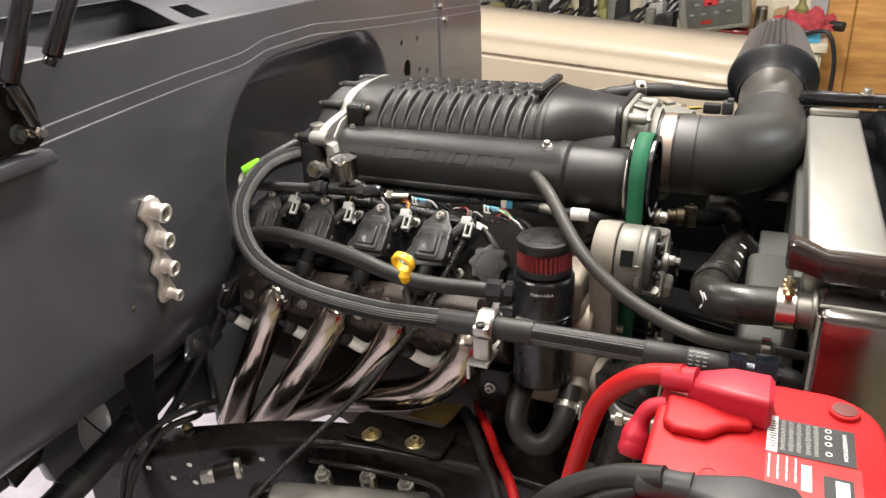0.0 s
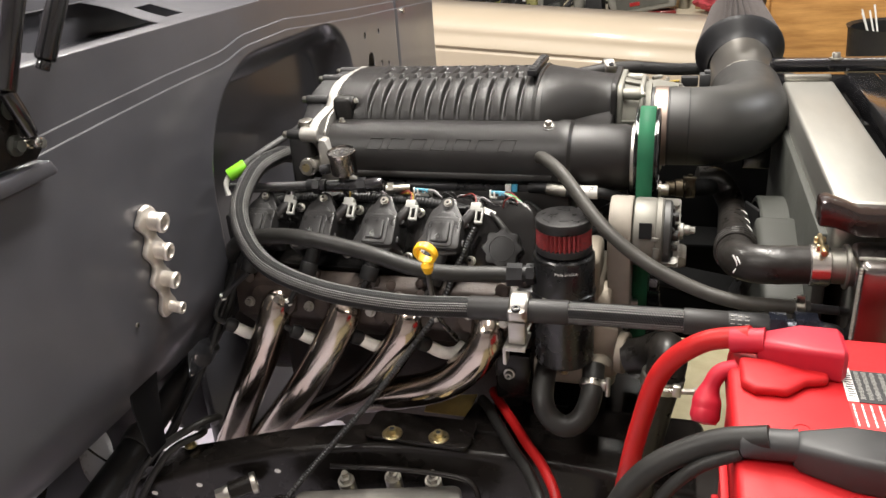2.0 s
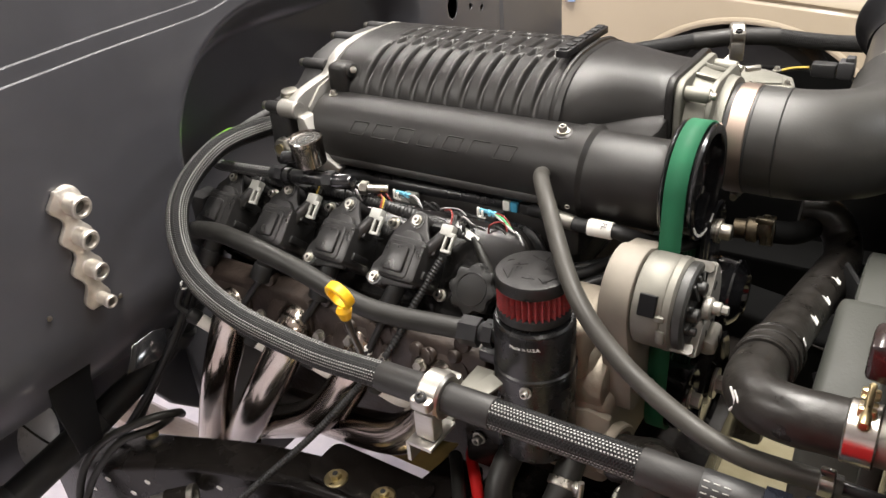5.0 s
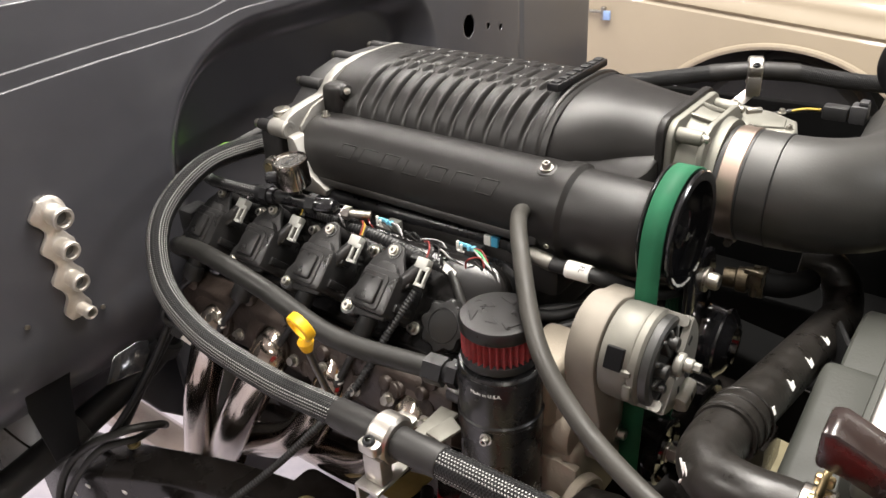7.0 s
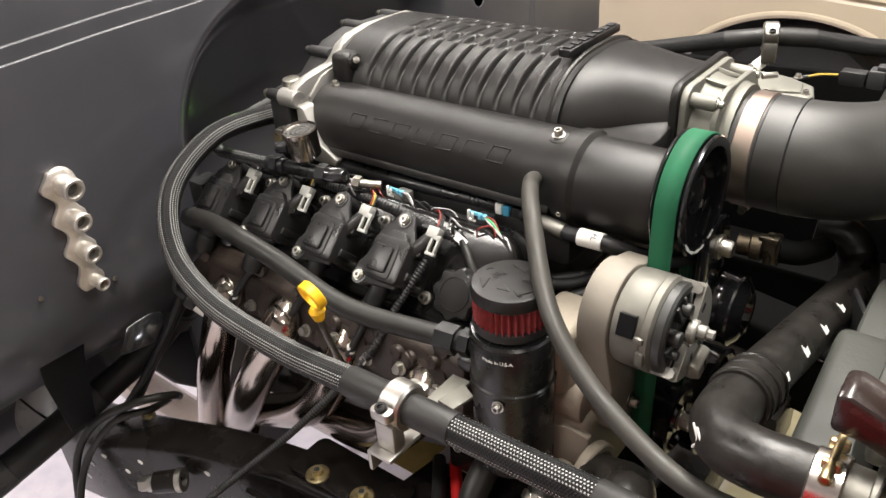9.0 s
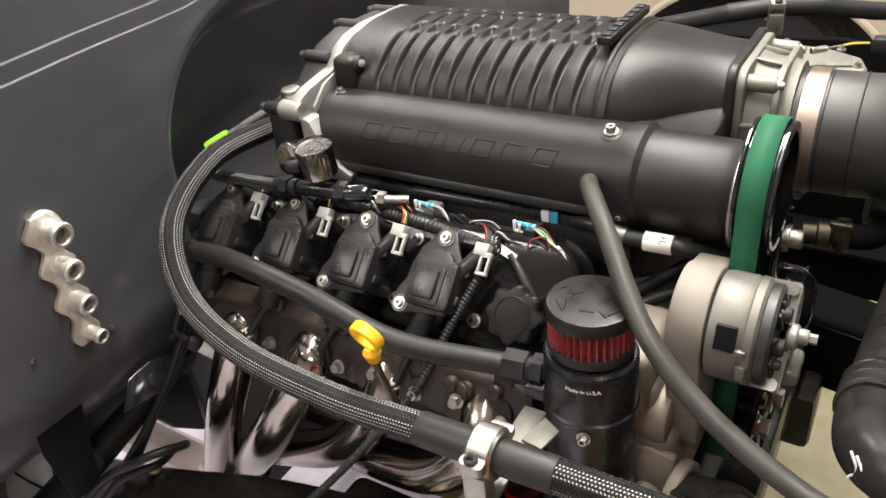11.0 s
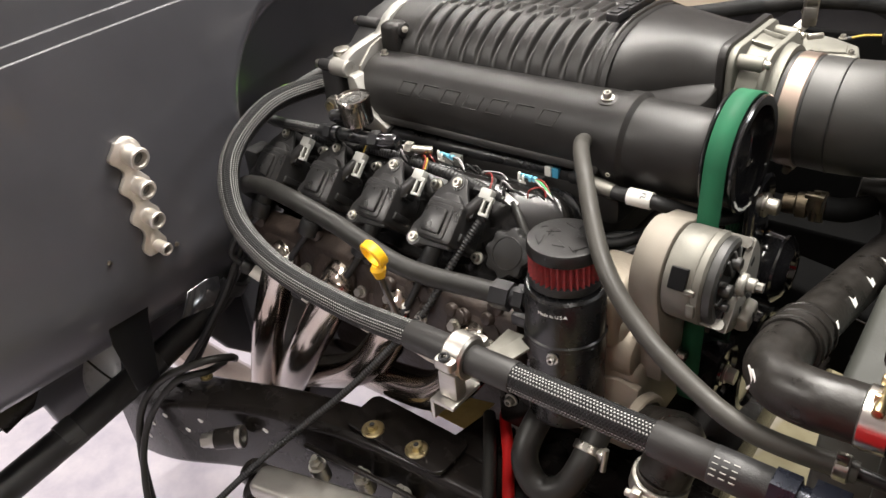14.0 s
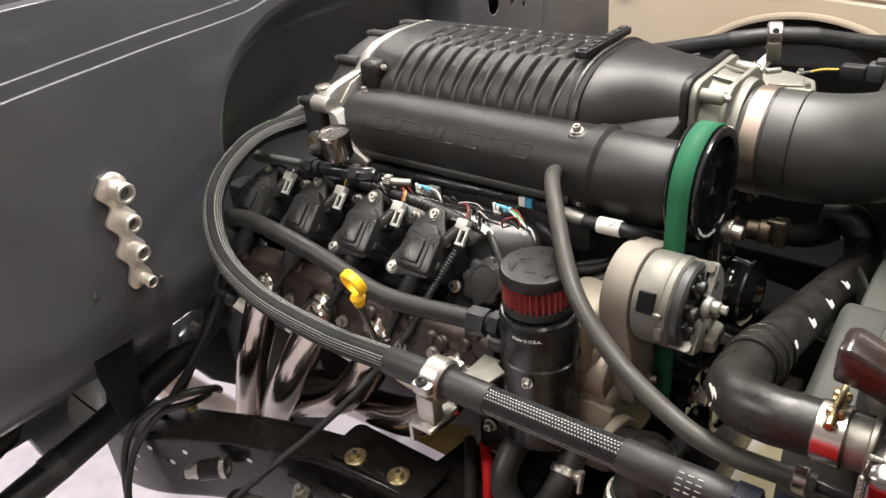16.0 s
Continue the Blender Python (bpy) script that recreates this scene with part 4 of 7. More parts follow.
# raised lettering on the snout, left as plain outlined bars
for k in range(7):
    x0 = -0.654 + 0.0390 * k
    for dx, da, w, h in ((0.014, 0.165, 0.026, 1), (0.014, -0.165, 0.026, 1), (0.002, 0.0, 0.0020, 9), (0.0265, 0.0, 0.0020, 9)):
        if k in (1, 5) and dx > 0.02 or k == 3 and da < 0 or k == 5 and da > 0:
            continue
        def wrap(c, x0=x0, dx=dx, da=da):
            a = radians(147) + c.y / NR + da
            return (x0 + dx + c.x - (c.y + da * NR) * 0.35, NY + (NR + c.z) * math.cos(a) * 1.0, NZ + (NR + c.z) * math.sin(a))
        bm = box((0, 0, 0.0), (w, 0.0017 if h == 1 else 0.0190, 0.0020), 0.0007, 1)
        part("raised_bar", moved(bm, wrap), POWDER, sc)


def cap_bolt(at, axis, r, parent, mat=STEEL, name="bolt", label="bright socket head bolt"):
    u, v, w = basis(axis)
    at = V(at)
    b = part(name, join(lathe([(r * 1.5, 0), (r * 1.5, r * 0.35), (r * 1.2, r * 0.4)], at, axis, 20), lathe([(r, 0), (r, r * 1.1), (r * 0.85, r * 1.35), (r * 0.5, r * 1.35), (r * 0.5, r * 0.9)], at + w * r * 0.3, axis, 18, False)), mat, parent, label)
    part("socket", lathe([(r * 0.52, 0), (r * 0.52, r * 0.05)], at + w * r * 1.2, axis, 6), DARK, b)
    return b


part("boss", join(lathe([(0.014, -0.02), (0.013, 0.004), (0.011, 0.005)], (-0.341, 1.212, 1.122), (0, -0.25, 0.97), 20), box((-0.341, 1.226, 1.119), (0.026, 0.03, 0.012), 0.003)), POWDER, sc)
cap_bolt((-0.341, 1.2105, 1.127), (0, -0.25, 0.97), 0.0054, sc)
cap_bolt((-0.316, 1.1725, 1.050), (0, -1, -0.3), 0.0036, sc)
cap_bolt((-0.716, 1.219, 1.1275), (0, 0, 1), 0.0045, sc)

# bright end plate and rear gear cover
PLATE = [(1.500, 1.03), (1.500, 1.130), (1.475, 1.165), (1.43, 1.183), (1.33, 1.186), (1.290, 1.181), (1.266, 1.171), (1.252, 1.159), (1.244, 1.151), (1.215, 1.147), (1.185, 1.142), (1.166, 1.135), (1.156, 1.122), (1.158, 1.110), (1.168, 1.104), (1.181, 1.090), (1.187, 1.06), (1.192, 1.030), (1.21, 1.0), (1.25, 0.995), (1.44, 0.995)]
PLATE_AL = surface("satin_machined_plate", (0.33, 0.32, 0.30), 0.58, 1, 0.1, 30, 0.1, 400, 0.06)
part("end_plate", prism(PLATE, (-0.756, 0, 0), (0, 1, 0), (0, 0, 1), 0.0175, 0.0018), PLATE_AL, sc, "bright machined aluminium end plate")
ear = part("ear", ring((-0.772, 1.1655, 1.119), (1, 0, 0), 0.0135, 0.0055, 0.034, 32, 0.002), PLATE_AL, sc, "machined ear with a bolt hole")
part("hole", lathe([(0.0056, 0), (0.0056, 0.002)], (-0.752, 1.1655, 1.119), (1, 0, 0), 20), DARK, ear)
part("web", prism([(1.180, 1.060), (1.240, 1.060), (1.246, 1.149), (1.212, 1.140), (1.185, 1.118)], (-0.741, 0, 0), (0, 1, 0), (0, 0, 1), 0.006, 0.001), PLATE_AL, sc)
part("gauge_leg", prism([(-0.742, 1.112), (-0.728, 1.110), (-0.716, 1.085), (-0.702, 1.058), (-0.672, 1.040), (-0.676, 1.030), (-0.717, 1.030), (-0.742, 1.036)], (0, 1.186, 0), (1, 0, 0), (0, 0, 1), 0.026, 0.003), PLATE_AL, sc, "curved machined aluminium leg")
REAR = [(1.50, 1.03), (1.498, 1.135), (1.472, 1.168), (1.425, 1.184), (1.32, 1.186), (1.275, 1.176), (1.248, 1.160), (1.225, 1.142), (1.172, 1.134), (1.157, 1.118), (1.155, 1.04), (1.18, 1.005), (1.44, 0.995)]
part("rear_cover", prism([(1.36 + (a - 1.36) * 0.995, b - 0.007) for a, b in REAR], (-0.797, 0, 0), (0, 1, 0), (0, 0, 1), 0.041, 0.007, 3), FLAT_BLACK, sc)
for y, z in ((1.163, 1.123), (1.255, 1.162), (1.335, 1.182), (1.42, 1.178), (1.47, 1.157)):
    post = part("cover_post", rod((-0.797, y, z - 0.003), (-0.754, y, z - 0.003), 0.0085, 18, 0.002), FLAT_BLACK, sc)
    part("bolt_tip", lathe([(0.0062, 0), (0.0062, 0.007), (0.005, 0.009), (0.0, 0.009)], (-0.797, y, z - 0.003), (-1, 0, 0), 14, False), STEEL, post, "bright bolt head")
filler = part("filler_plug", join(lathe([(0.0125, 0), (0.0125, 0.004), (0.0115, 0.005), (0.006, 0.005)], (-0.770, 1.184, 1.136), (0, -0.1, 1), 24), lathe([(0.0140, -0.03), (0.0140, 0)], (-0.770, 1.184, 1.136), (0, -0.1, 1), 20)), STEEL, sc, "zinc filler plug")
sight = part("sight_plug", join(rod((-0.754, 1.175, 1.064), (-0.754, 1.143, 1.068), 0.0135, 20, 0.001), lathe([(0.016, 0), (0.016, 0.006), (0.0145, 0.007)], (-0.754, 1.144, 1.068), (0, -1, 0.15), 24), hexagon((-0.754, 1.137, 1.069), (0, -1, 0.15), 0.024, 0.007)), STEEL, sc, "zinc plug with brass centre")
part("centre", lathe([(0.0075, 0), (0.0075, 0.001)], (-0.754, 1.1295, 1.070), (0, -1, 0.15), 18), BRASS, sight)

# boost gauge
NICKEL = surface("smoky_nickel_plate", (0.33, 0.30, 0.275), 0.14, 1, 0.1, 30, 0.0)
gauge = thing("fuel_gauge", (-0.672, 1.10, 1.06), "small chrome pressure gauge with a glass face", "gauge")
gx = (0.0, -0.13, 0.99)
part("case", lathe([(0.006, -0.012), (0.006, 0.0), (0.016, 0.001), (0.0215, 0.004), (0.0225, 0.036), (0.0238, 0.037), (0.0238, 0.042), (0.0228, 0.043), (0.0216, 0.0405)], (-0.669, 1.104, 1.070), gx, 40, False), NICKEL, gauge)
gface = part("face", lathe([(0.0216, 0.0), (0.0216, 0.0005)], V((-0.669, 1.104, 1.070)) + V(gx).normalized() * 0.0395, gx, 32), surface("grey_dial", (0.10, 0.095, 0.088), 0.3, 0.5), gauge, "grey dial with black markings")
gu, gv, gw = basis(gx)
for k in range(9):
    a = radians(-40 + 32 * k)
    c = V((-0.669, 1.104, 1.070)) + gw * 0.0402
    d = gu * math.cos(a) + gv * math.sin(a)
    part("tick", rod(c + d * 0.0165, c + d * 0.0195, 0.0009, 6), INK, gface)
part("side_plug", join(rod((-0.690, 1.094, 1.083), (-0.704, 1.088, 1.082), 0.0085, 18, 0.0015), hexagon((-0.702, 1.089, 1.082), (-1, -0.4, 0), 0.014, 0.005)), POWDER_SMOOTH, gauge, "black side plug")
part("needle", rod(c - gv * 0.004, c + (gu * 0.7 + gv * 0.6) * 0.012, 0.0010, 6), INK, gface)
part("hub_ring", ring(c - gw * 0.0002, gw, 0.0125, 0.0112, 0.0006, 28, 0), INK, gface)
part("hub_mark", box(c, (0.016, 0.005, 0.0006), 0.0002, 1, basis(gx) and Matrix((gu, gv, gw)).transposed().to_4x4()), INK, gface)

# fuel lines and tee along the coils
tee = thing("fuel_line_tee", (-0.72, 1.10, 1.03), "black braided fuel line with anodised tee fittings", "fuel line")
part("hose", tube([(-0.905, 1.125, 1.030), (-0.853, 1.100, 1.040), (-0.79, 1.092, 1.047), (-0.728, 1.090, 1.052)], 0.0085, 14), BRAID_FINE, tee)
part("collar", join(rod((-0.735, 1.090, 1.052), (-0.700, 1.092, 1.053), 0.0112, 18, 0.002), hexagon((-0.722, 1.0905, 1.0525), (1, 0.05, 0), 0.025, 0.012)), POWDER_SMOOTH, tee)
part("tee_body", join(rod((-0.700, 1.092, 1.053), (-0.605, 1.112, 1.050), 0.0098, 18, 0.003), rod((-0.672, 1.100, 1.052), (-0.673, 1.104, 1.075), 0.008, 16, 0.001), hexagon((-0.648, 1.103, 1.051), (1, 0.2, 0), 0.024, 0.014)), POWDER_SMOOTH, tee)
part("end_cap", lathe([(0.011, 0), (0.0112, 0.022), (0.008, 0.028), (0.0, 0.029)], (-0.632, 1.104, 1.052), (1, 0.18, 0.08), 20, False), GLOSS_BLACK, tee)
part("nut", join(hexagon((-0.603, 1.123, 1.040), (1, 0.3, -0.1), 0.017, 0.010), rod((-0.605, 1.12, 1.04), (-0.57, 1.14, 1.036), 0.006, 12)), STEEL, tee, "bright hex nut")

# ---- throttle body ----
tb = thing("throttle_body", (-0.2, 1.385, 1.03), "cast aluminium throttle body with a ribbed flange", "throttle body")
TY, TZ = 1.393, 1.088
part("gasket_flange", prism(rrect(0.168, 0.168, 0.020), (-0.250, TY, TZ), (0, 1, 0), (0, 0, 1), 0.010, 0.002), POWDER, tb)
part("rear_flange", prism(rrect(0.160, 0.160, 0.022), (-0.240, TY, TZ), (0, 1, 0), (0, 0, 1), 0.010, 0.003), THROTTLE, tb)
part("barrel", lathe([(0.077, 0), (0.073, 0.012), (0.070, 0.032)], (-0.231, TY, TZ), (1, 0, 0), 52), THROTTLE, tb)
part("front_flange", prism(rrect(0.148, 0.148, 0.040, 6), (-0.203, TY, TZ), (0, 1, 0), (0, 0, 1), 0.008, 0.0025), THROTTLE, tb)
part("neck", lathe([(0.0705, 0), (0.0685, 0.003), (0.067, 0.012)], (-0.196, TY, TZ), (1, 0, 0), 52), THROTTLE, tb)
for a in (45, 135, 225, 315):
    c, s = math.cos(radians(a)), math.sin(radians(a))
    part("screw_post", rod((-0.232, TY + 0.089 * c, TZ + 0.089 * s), (-0.200, TY + 0.087 * c, TZ + 0.087 * s), 0.0095, 18, 0.002), THROTTLE, tb)
    cap_bolt((-0.200, TY + 0.087 * c, TZ + 0.087 * s), (1, 0, 0), 0.0046, tb)
for a in (75, 105, 165, 195):
    c, s = math.cos(radians(a)), math.sin(radians(a))
    part("gusset", prism([(0, 0), (0.030, 0), (0.030, 0.004), (0, 0.010)], V((-0.232, TY + 0.0715 * c, TZ + 0.0715 * s)), (1, 0, 0), (0, c, s), 0.0045, 0.0012), THROTTLE, tb)
part("motor_housing", join(prism([(-0.238, 1.40), (-0.200, 1.40), (-0.178, 1.428), (-0.150, 1.437), (-0.126, 1.444), (-0.124, 1.456), (-0.134, 1.490), (-0.168, 1.513), (-0.238, 1.528)], (0, 0, TZ + 0.020), (1, 0, 0), (0, 1, 0), 0.026, 0.005, 3), prism([(-0.234, 1.41), (-0.206, 1.41), (-0.182, 1.440), (-0.140, 1.452), (-0.146, 1.484), (-0.172, 1.504), (-0.234, 1.518)], (0, 0, TZ + 0.044), (1, 0, 0), (0, 1, 0), 0.005, 0.002)), THROTTLE, tb)
for dx, dy in ((-0.225, 0.128), (-0.135, 0.062), (-0.176, 0.040), (-0.160, 0.118)):
    cap_bolt((dx, TY + dy, TZ + 0.046), (0, 0, 1), 0.0036, tb)
part("idle_screw", rod((-0.185, TY + 0.045, TZ + 0.0665), (-0.170, TY + 0.058, TZ + 0.0665), 0.004, 10, 0.001), STEEL, tb)
part("bore", lathe([(0.060, 0), (0.060, 0.002)], (-0.162, TY, TZ), (1, 0, 0), 40), DARK, tb)

# ---- air intake ----
intake = thing("intake_elbow", (-0.05, 1.5, 1.02), "matte black silicone intake elbow with a steel band clamp", "intake pipe")
EZ = 1.077
line = [V((-0.151, TY, EZ)), V((-0.135, TY, EZ))]
for k in range(1, 13):
    a = radians(90 * k / 12)
    line.append(V((-0.135 + 0.128 * math.sin(a), TY + 0.128 * (1 - math.cos(a)), EZ - 0.008 * k / 12)))
line += [V((-0.006, 1.58, 1.070)), V((-0.007, 1.62, 1.072)), V((-0.008, 1.648, 1.074))]
part("elbow", tube(line, 0.0700, 40, 1), surface("matte_black_silicone", (0.018, 0.0176, 0.0162), 0.46, 0, 0.12, 18, 0.12, 300, 0.05), intake)
part("cuff_seam", tube([V((-0.118, TY, EZ)) + V((0, math.cos(a), math.sin(a))) * 0.0703 for a in np.linspace(0, 2 * math.pi, 40)], 0.0009, 6, 1, False), RUBBER, intake)
part("mould_line", tube([p + V((0.030 * min(1, i / 8), 0, -0.0640)) for i, p in enumerate(line)], 0.0012, 6, 1), RUBBER, intake)
BAND = surface("copper_tinted_band", (0.24, 0.19, 0.16), 0.42, 1, 0.08, 20, 0.05, 200)
part("cuff", ring((-0.190, TY, EZ), (1, 0, 0), 0.0700, 0.060, 0.040, 56, 0.002), RUBBER, intake, "black rubber cuff")
clampi = part("band_clamp", ring((-0.178, TY, EZ), (1, 0, 0), 0.0716, 0.060, 0.0235, 56), BAND, intake, "polished steel band clamp")
part("screw", join(rod((-0.168, TY - 0.02, EZ - 0.078), (-0.168, TY + 0.02, EZ - 0.078), 0.005, 12), box((-0.168, TY, EZ - 0.0755), (0.014, 0.022, 0.008), 0.001)), STEEL, clampi)
pipe = thing("intake_pipe", (-0.006, 1.8, 1.04), "brushed dark steel intake tube", "intake pipe")
part("tube", tube([(-0.008, 1.640, 1.073), (-0.010, 1.72, 1.082), (-0.011, 1.78, 1.098), (-0.012, 1.86, 1.128)], 0.0645, 44, 6), surface("dark_brushed_steel", (0.16, 0.152, 0.138), 0.34, 0.9, 0.04, 20, 0.02, 300, 0.02), pipe)
part("weld", tube([V((-0.008, 1.655, 1.0745)) + V((math.cos(a), 0.0, math.sin(a))) * 0.0660 for a in np.linspace(0, 2 * math.pi, 40)], 0.0016, 6, 1, False), STEEL, pipe)
FLARE = surface("flared_black_rubber", (0.0105, 0.0105, 0.0115), 0.48, 0, 0.2, 30, 0.1, 400, spec=0.14)
filt = thing("air_filter", (-0.015, 1.95, 1.05), "grey pleated cone air filter with a black rubber base", "air filter")
fa = V((-0.03, 0.90, 0.42)).normalized()
f0 = V((-0.012, 1.815, 1.106))
part("base", lathe([(0.0655, -0.018), (0.0690, -0.017), (0.0700, -0.010), (0.0715, -0.003), (0.077, 0.007), (0.0855, 0.019), (0.0920, 0.028), (0.0945, 0.033), (0.0945, 0.038), (0.092, 0.041), (0.084, 0.042)], f0, fa, 56), FLARE, filt)
part("pleats", lathe([(0.088, 0.036), (0.087, 0.044), (0.058, 0.185), (0.055, 0.190)], f0, fa, 240, True, lambda a, h: 1 + 0.075 * math.cos(40 * a)), GREY_GAUZE, filt)
part("end_cap", lathe([(0.056, 0.183), (0.057, 0.192), (0.050, 0.196), (0.0, 0.196)], f0, fa, 40, False), RUBBER, filt)
sensor = thing("air_sensor", (-0.1, 1.64, 1.09), "black air sensor plug with a grey connector", "sensor")
part("plug", box((-0.118, 1.642, 1.102), (0.034, 0.022, 0.020), 0.003), PLASTIC, sensor)
part("connector", join(box((-0.088, 1.642, 1.105), (0.022, 0.026, 0.026), 0.003), box((-0.084, 1.642, 1.120), (0.012, 0.018, 0.008), 0.002)), surface("dark_grey_plastic", (0.030, 0.030, 0.032), 0.45), sensor)
part("wire", tube([(-0.138, 1.642, 1.102), (-0.165, 1.640, 1.098), (-0.21, 1.63, 1.085), (-0.27, 1.62, 1.05)], 0.003, 8), WIRE_BLACK, sensor)
part("wire", tube([(-0.138, 1.638, 1.104), (-0.158, 1.634, 1.103), (-0.175, 1.632, 1.098)], 0.0018, 6), WIRE_YELLOW, sensor)

# ---- belt drive ----
PX, PY, PZ, PR = -0.194, 1.222, 1.086, 0.0665
pulley = thing("supercharger_pulley", (PX, PY, PZ - PR), "gloss black supercharger drive pulley", "pulley")
part("rim", ring((PX - 0.004, PY, PZ), (1, 0, 0), PR - 0.0015, PR - 0.010, 0.034, 56, 0.002), GLOSS_BLACK, pulley)
part("lip", ring((PX + 0.0265, PY, PZ), (1, 0, 0), PR + 0.002, PR - 0.009, 0.005, 56, 0.0015), GLOSS_BLACK, pulley)
part("lip", ring((PX - 0.006, PY, PZ), (1, 0, 0), PR + 0.003, PR - 0.009, 0.004, 56, 0.0015), GLOSS_BLACK, pulley)
part("web", lathe([(0.061, 0), (0.061, 0.006), (0.026, 0.008), (0.022, 0.020), (0.012, 0.021), (0.0, 0.021)], (PX, PY, PZ), (1, 0, 0), 48, False), GLOSS_BLACK, pulley)
for a in (200, 320, 80):
    cap_bolt((PX + 0.008, PY + 0.036 * math.cos(radians(a)), PZ + 0.036 * math.sin(radians(a))), (1, 0, 0), 0.0055, pulley)
for k in range(16):
    a = radians(215 + 5.5 * k)
    m = Matrix.Rotation(a, 4, "X")
    part("rim_print", box((PX + 0.0319, PY + (PR - 0.0045) * math.cos(a), PZ + (PR - 0.0045) * math.sin(a)), (0.0006, 0.0035 if k % 3 else 0.0018, 0.0042), 0, 1, m), WHITE_INK, pulley)

LOW = (1.183, 0.800, 0.046)
outer = []
for k in range(25):
    a = radians(-42 + 222 * k / 24)
    outer.append((PY + (PR + 0.0025) * math.cos(a), PZ + (PR + 0.0025) * math.sin(a)))
ly, lz, lr = LOW
for k in range(13):
    a = radians(185 + 100 * k / 12)
    outer.append((ly + lr * math.cos(a), lz + lr * math.sin(a)))
outer += [(1.262, 0.84), (1.248, 0.94), (1.246, 0.985), (1.254, 1.015)]
belt = thing("drive_belt", (PX + 0.012, LOW[0], LOW[1] - LOW[2]), "wide green ribbed drive belt over the pulleys", "belt")


def belt_strip(inset, x0, x1):
    """A closed strip that runs along the belt's line, set in towards the pulleys."""
    bm = bmesh.new()
    pts = [V((0, y, z)) for y, z in outer]
    loop = []
    for k, p in enumerate(pts):
        q = (pts[(k + 1) % len(pts)] - pts[k - 1]).normalized()
        n1 = V((0, -q.z, q.y))
        p = p + n1 * inset
        loop.append((bm.verts.new((x0, p.y, p.z)), bm.verts.new((x1, p.y, p.z))))
    for a, b in zip(loop, loop[1:] + loop[:1]):
        bm.faces.new((a[0], b[0], b[1], a[1]))
    return bm


def thick(ob, t):
    so = ob.modifiers.new("thickness", "SOLIDIFY")
    so.thickness, so.offset = t, 0


thick(part("back", belt_strip(0.0, PX, PX + 0.0245), GREEN, belt, "smooth green belt back", 1.0), 0.0030)
RIB_GREEN = surface("dark_green_belt_rib", (0.005, 0.040, 0.018), 0.7)
for k in range(6):
    thick(part("rib", belt_strip(0.0026, PX + 0.0010 + 0.0040 * k, PX + 0.0035 + 0.0040 * k), RIB_GREEN, belt, "", 1.0), 0.0022)


def idler(name, x, y, z, r, w, label):
    ob = thing(name, (x, y, z - r), label, "pulley", "belt pulleys")
    part("wheel", lathe([(r * 0.55, 0.002), (r * 0.96, 0.0), (r + 0.002, 0.002), (r, 0.005), (r, w - 0.005), (r + 0.002, w - 0.002), (r * 0.94, w), (r * 0.88, w - 0.006), (r * 0.45, w - 0.008), (r * 0.40, w - 0.002), (r * 0.30, w - 0.001)], (x, y, z), (1, 0, 0), 40), GLOSS_BLACK, ob)
    part("bolt", join(lathe([(r * 0.30, 0), (r * 0.30, 0.004)], (x + w - 0.002, y, z), (1, 0, 0), 24), hexagon((x + w + 0.001, y, z), (1, 0, 0), max(0.018, r * 0.3), 0.012)), STEEL, ob, "bright hex bolt")
    return ob


idler("idler_pulley", PX - 0.002, ly, lz, lr - 0.004, 0.046, "gloss black idler pulley with a bright bolt")
tens = idler("tensioner_pulley", PX + 0.002, 1.283, 0.994, 0.038, 0.030, "gloss black tensioner pulley with a bright bolt")
cup = thing("water_pump_pulley", (-0.165, 1.318, 0.841), "gloss black cupped water pump pulley", "pulley", "belt pulleys")
part("wheel", lathe([(0.030, 0.0), (0.045, 0.001), (0.047, 0.003), (0.045, 0.006), (0.045, 0.025), (0.047, 0.028), (0.0465, 0.031), (0.044, 0.032), (0.036, 0.039), (0.028, 0.043), (0.024, 0.042), (0.022, 0.030), (0.020, 0.026)], (-0.168, 1.318, 0.887), (1, 0, 0), 48), GLOSS_BLACK, cup)
part("hub", lathe([(0.020, 0.0), (0.020, 0.016), (0.012, 0.018), (0.0, 0.018)], (-0.150, 1.318, 0.887), (1, 0, 0), 24, False), SEMI_BLACK, cup)
idler("crank_pulley", PX - 0.020, 1.34, 0.710, 0.078, 0.060, "black crank pulley behind the belt")
part("tensioner_arm", join(prism([(1.262, 1.02), (1.31, 1.012), (1.345, 0.93), (1.325, 0.88), (1.285, 0.89), (1.268, 0.95)], (PX - 0.02, 0, 0), (0, 1, 0), (0, 0, 1), 0.016, 0.004), rod((PX - 0.02, 1.33, 0.92), (PX + 0.02, 1.33, 0.92), 0.03, 24, 0.004)), GLOSS_BLACK, tens)
part("arm_cover", prism([(1.225, 1.032), (1.262, 1.024), (1.292, 1.005), (1.306, 0.97), (1.290, 0.925), (1.25, 0.905), (1.228, 0.945)], (PX + 0.0255, 0, 0), (0, 1, 0), (0, 0, 1), 0.007, 0.0025), GLOSS_BLACK, tens)
cap_bolt((PX + 0.032, 1.283, 0.994), (1, 0, 0), 0.0105, tens)
tfit = thing("steam_fitting", (-0.12, 1.30, 0.98), "weathered brass hose fitting with a worm clamp", "fitting")
part("neck", lathe([(0.013, 0), (0.013, 0.014), (0.016, 0.016), (0.016, 0.028), (0.012, 0.030), (0.012, 0.055)], (-0.150, 1.318, 0.984), (1, 0.12, 0.03), 20), surface("aged_brass", (0.055, 0.045, 0.032), 0.5, 1, 0.4, 60, 0.4), tfit)
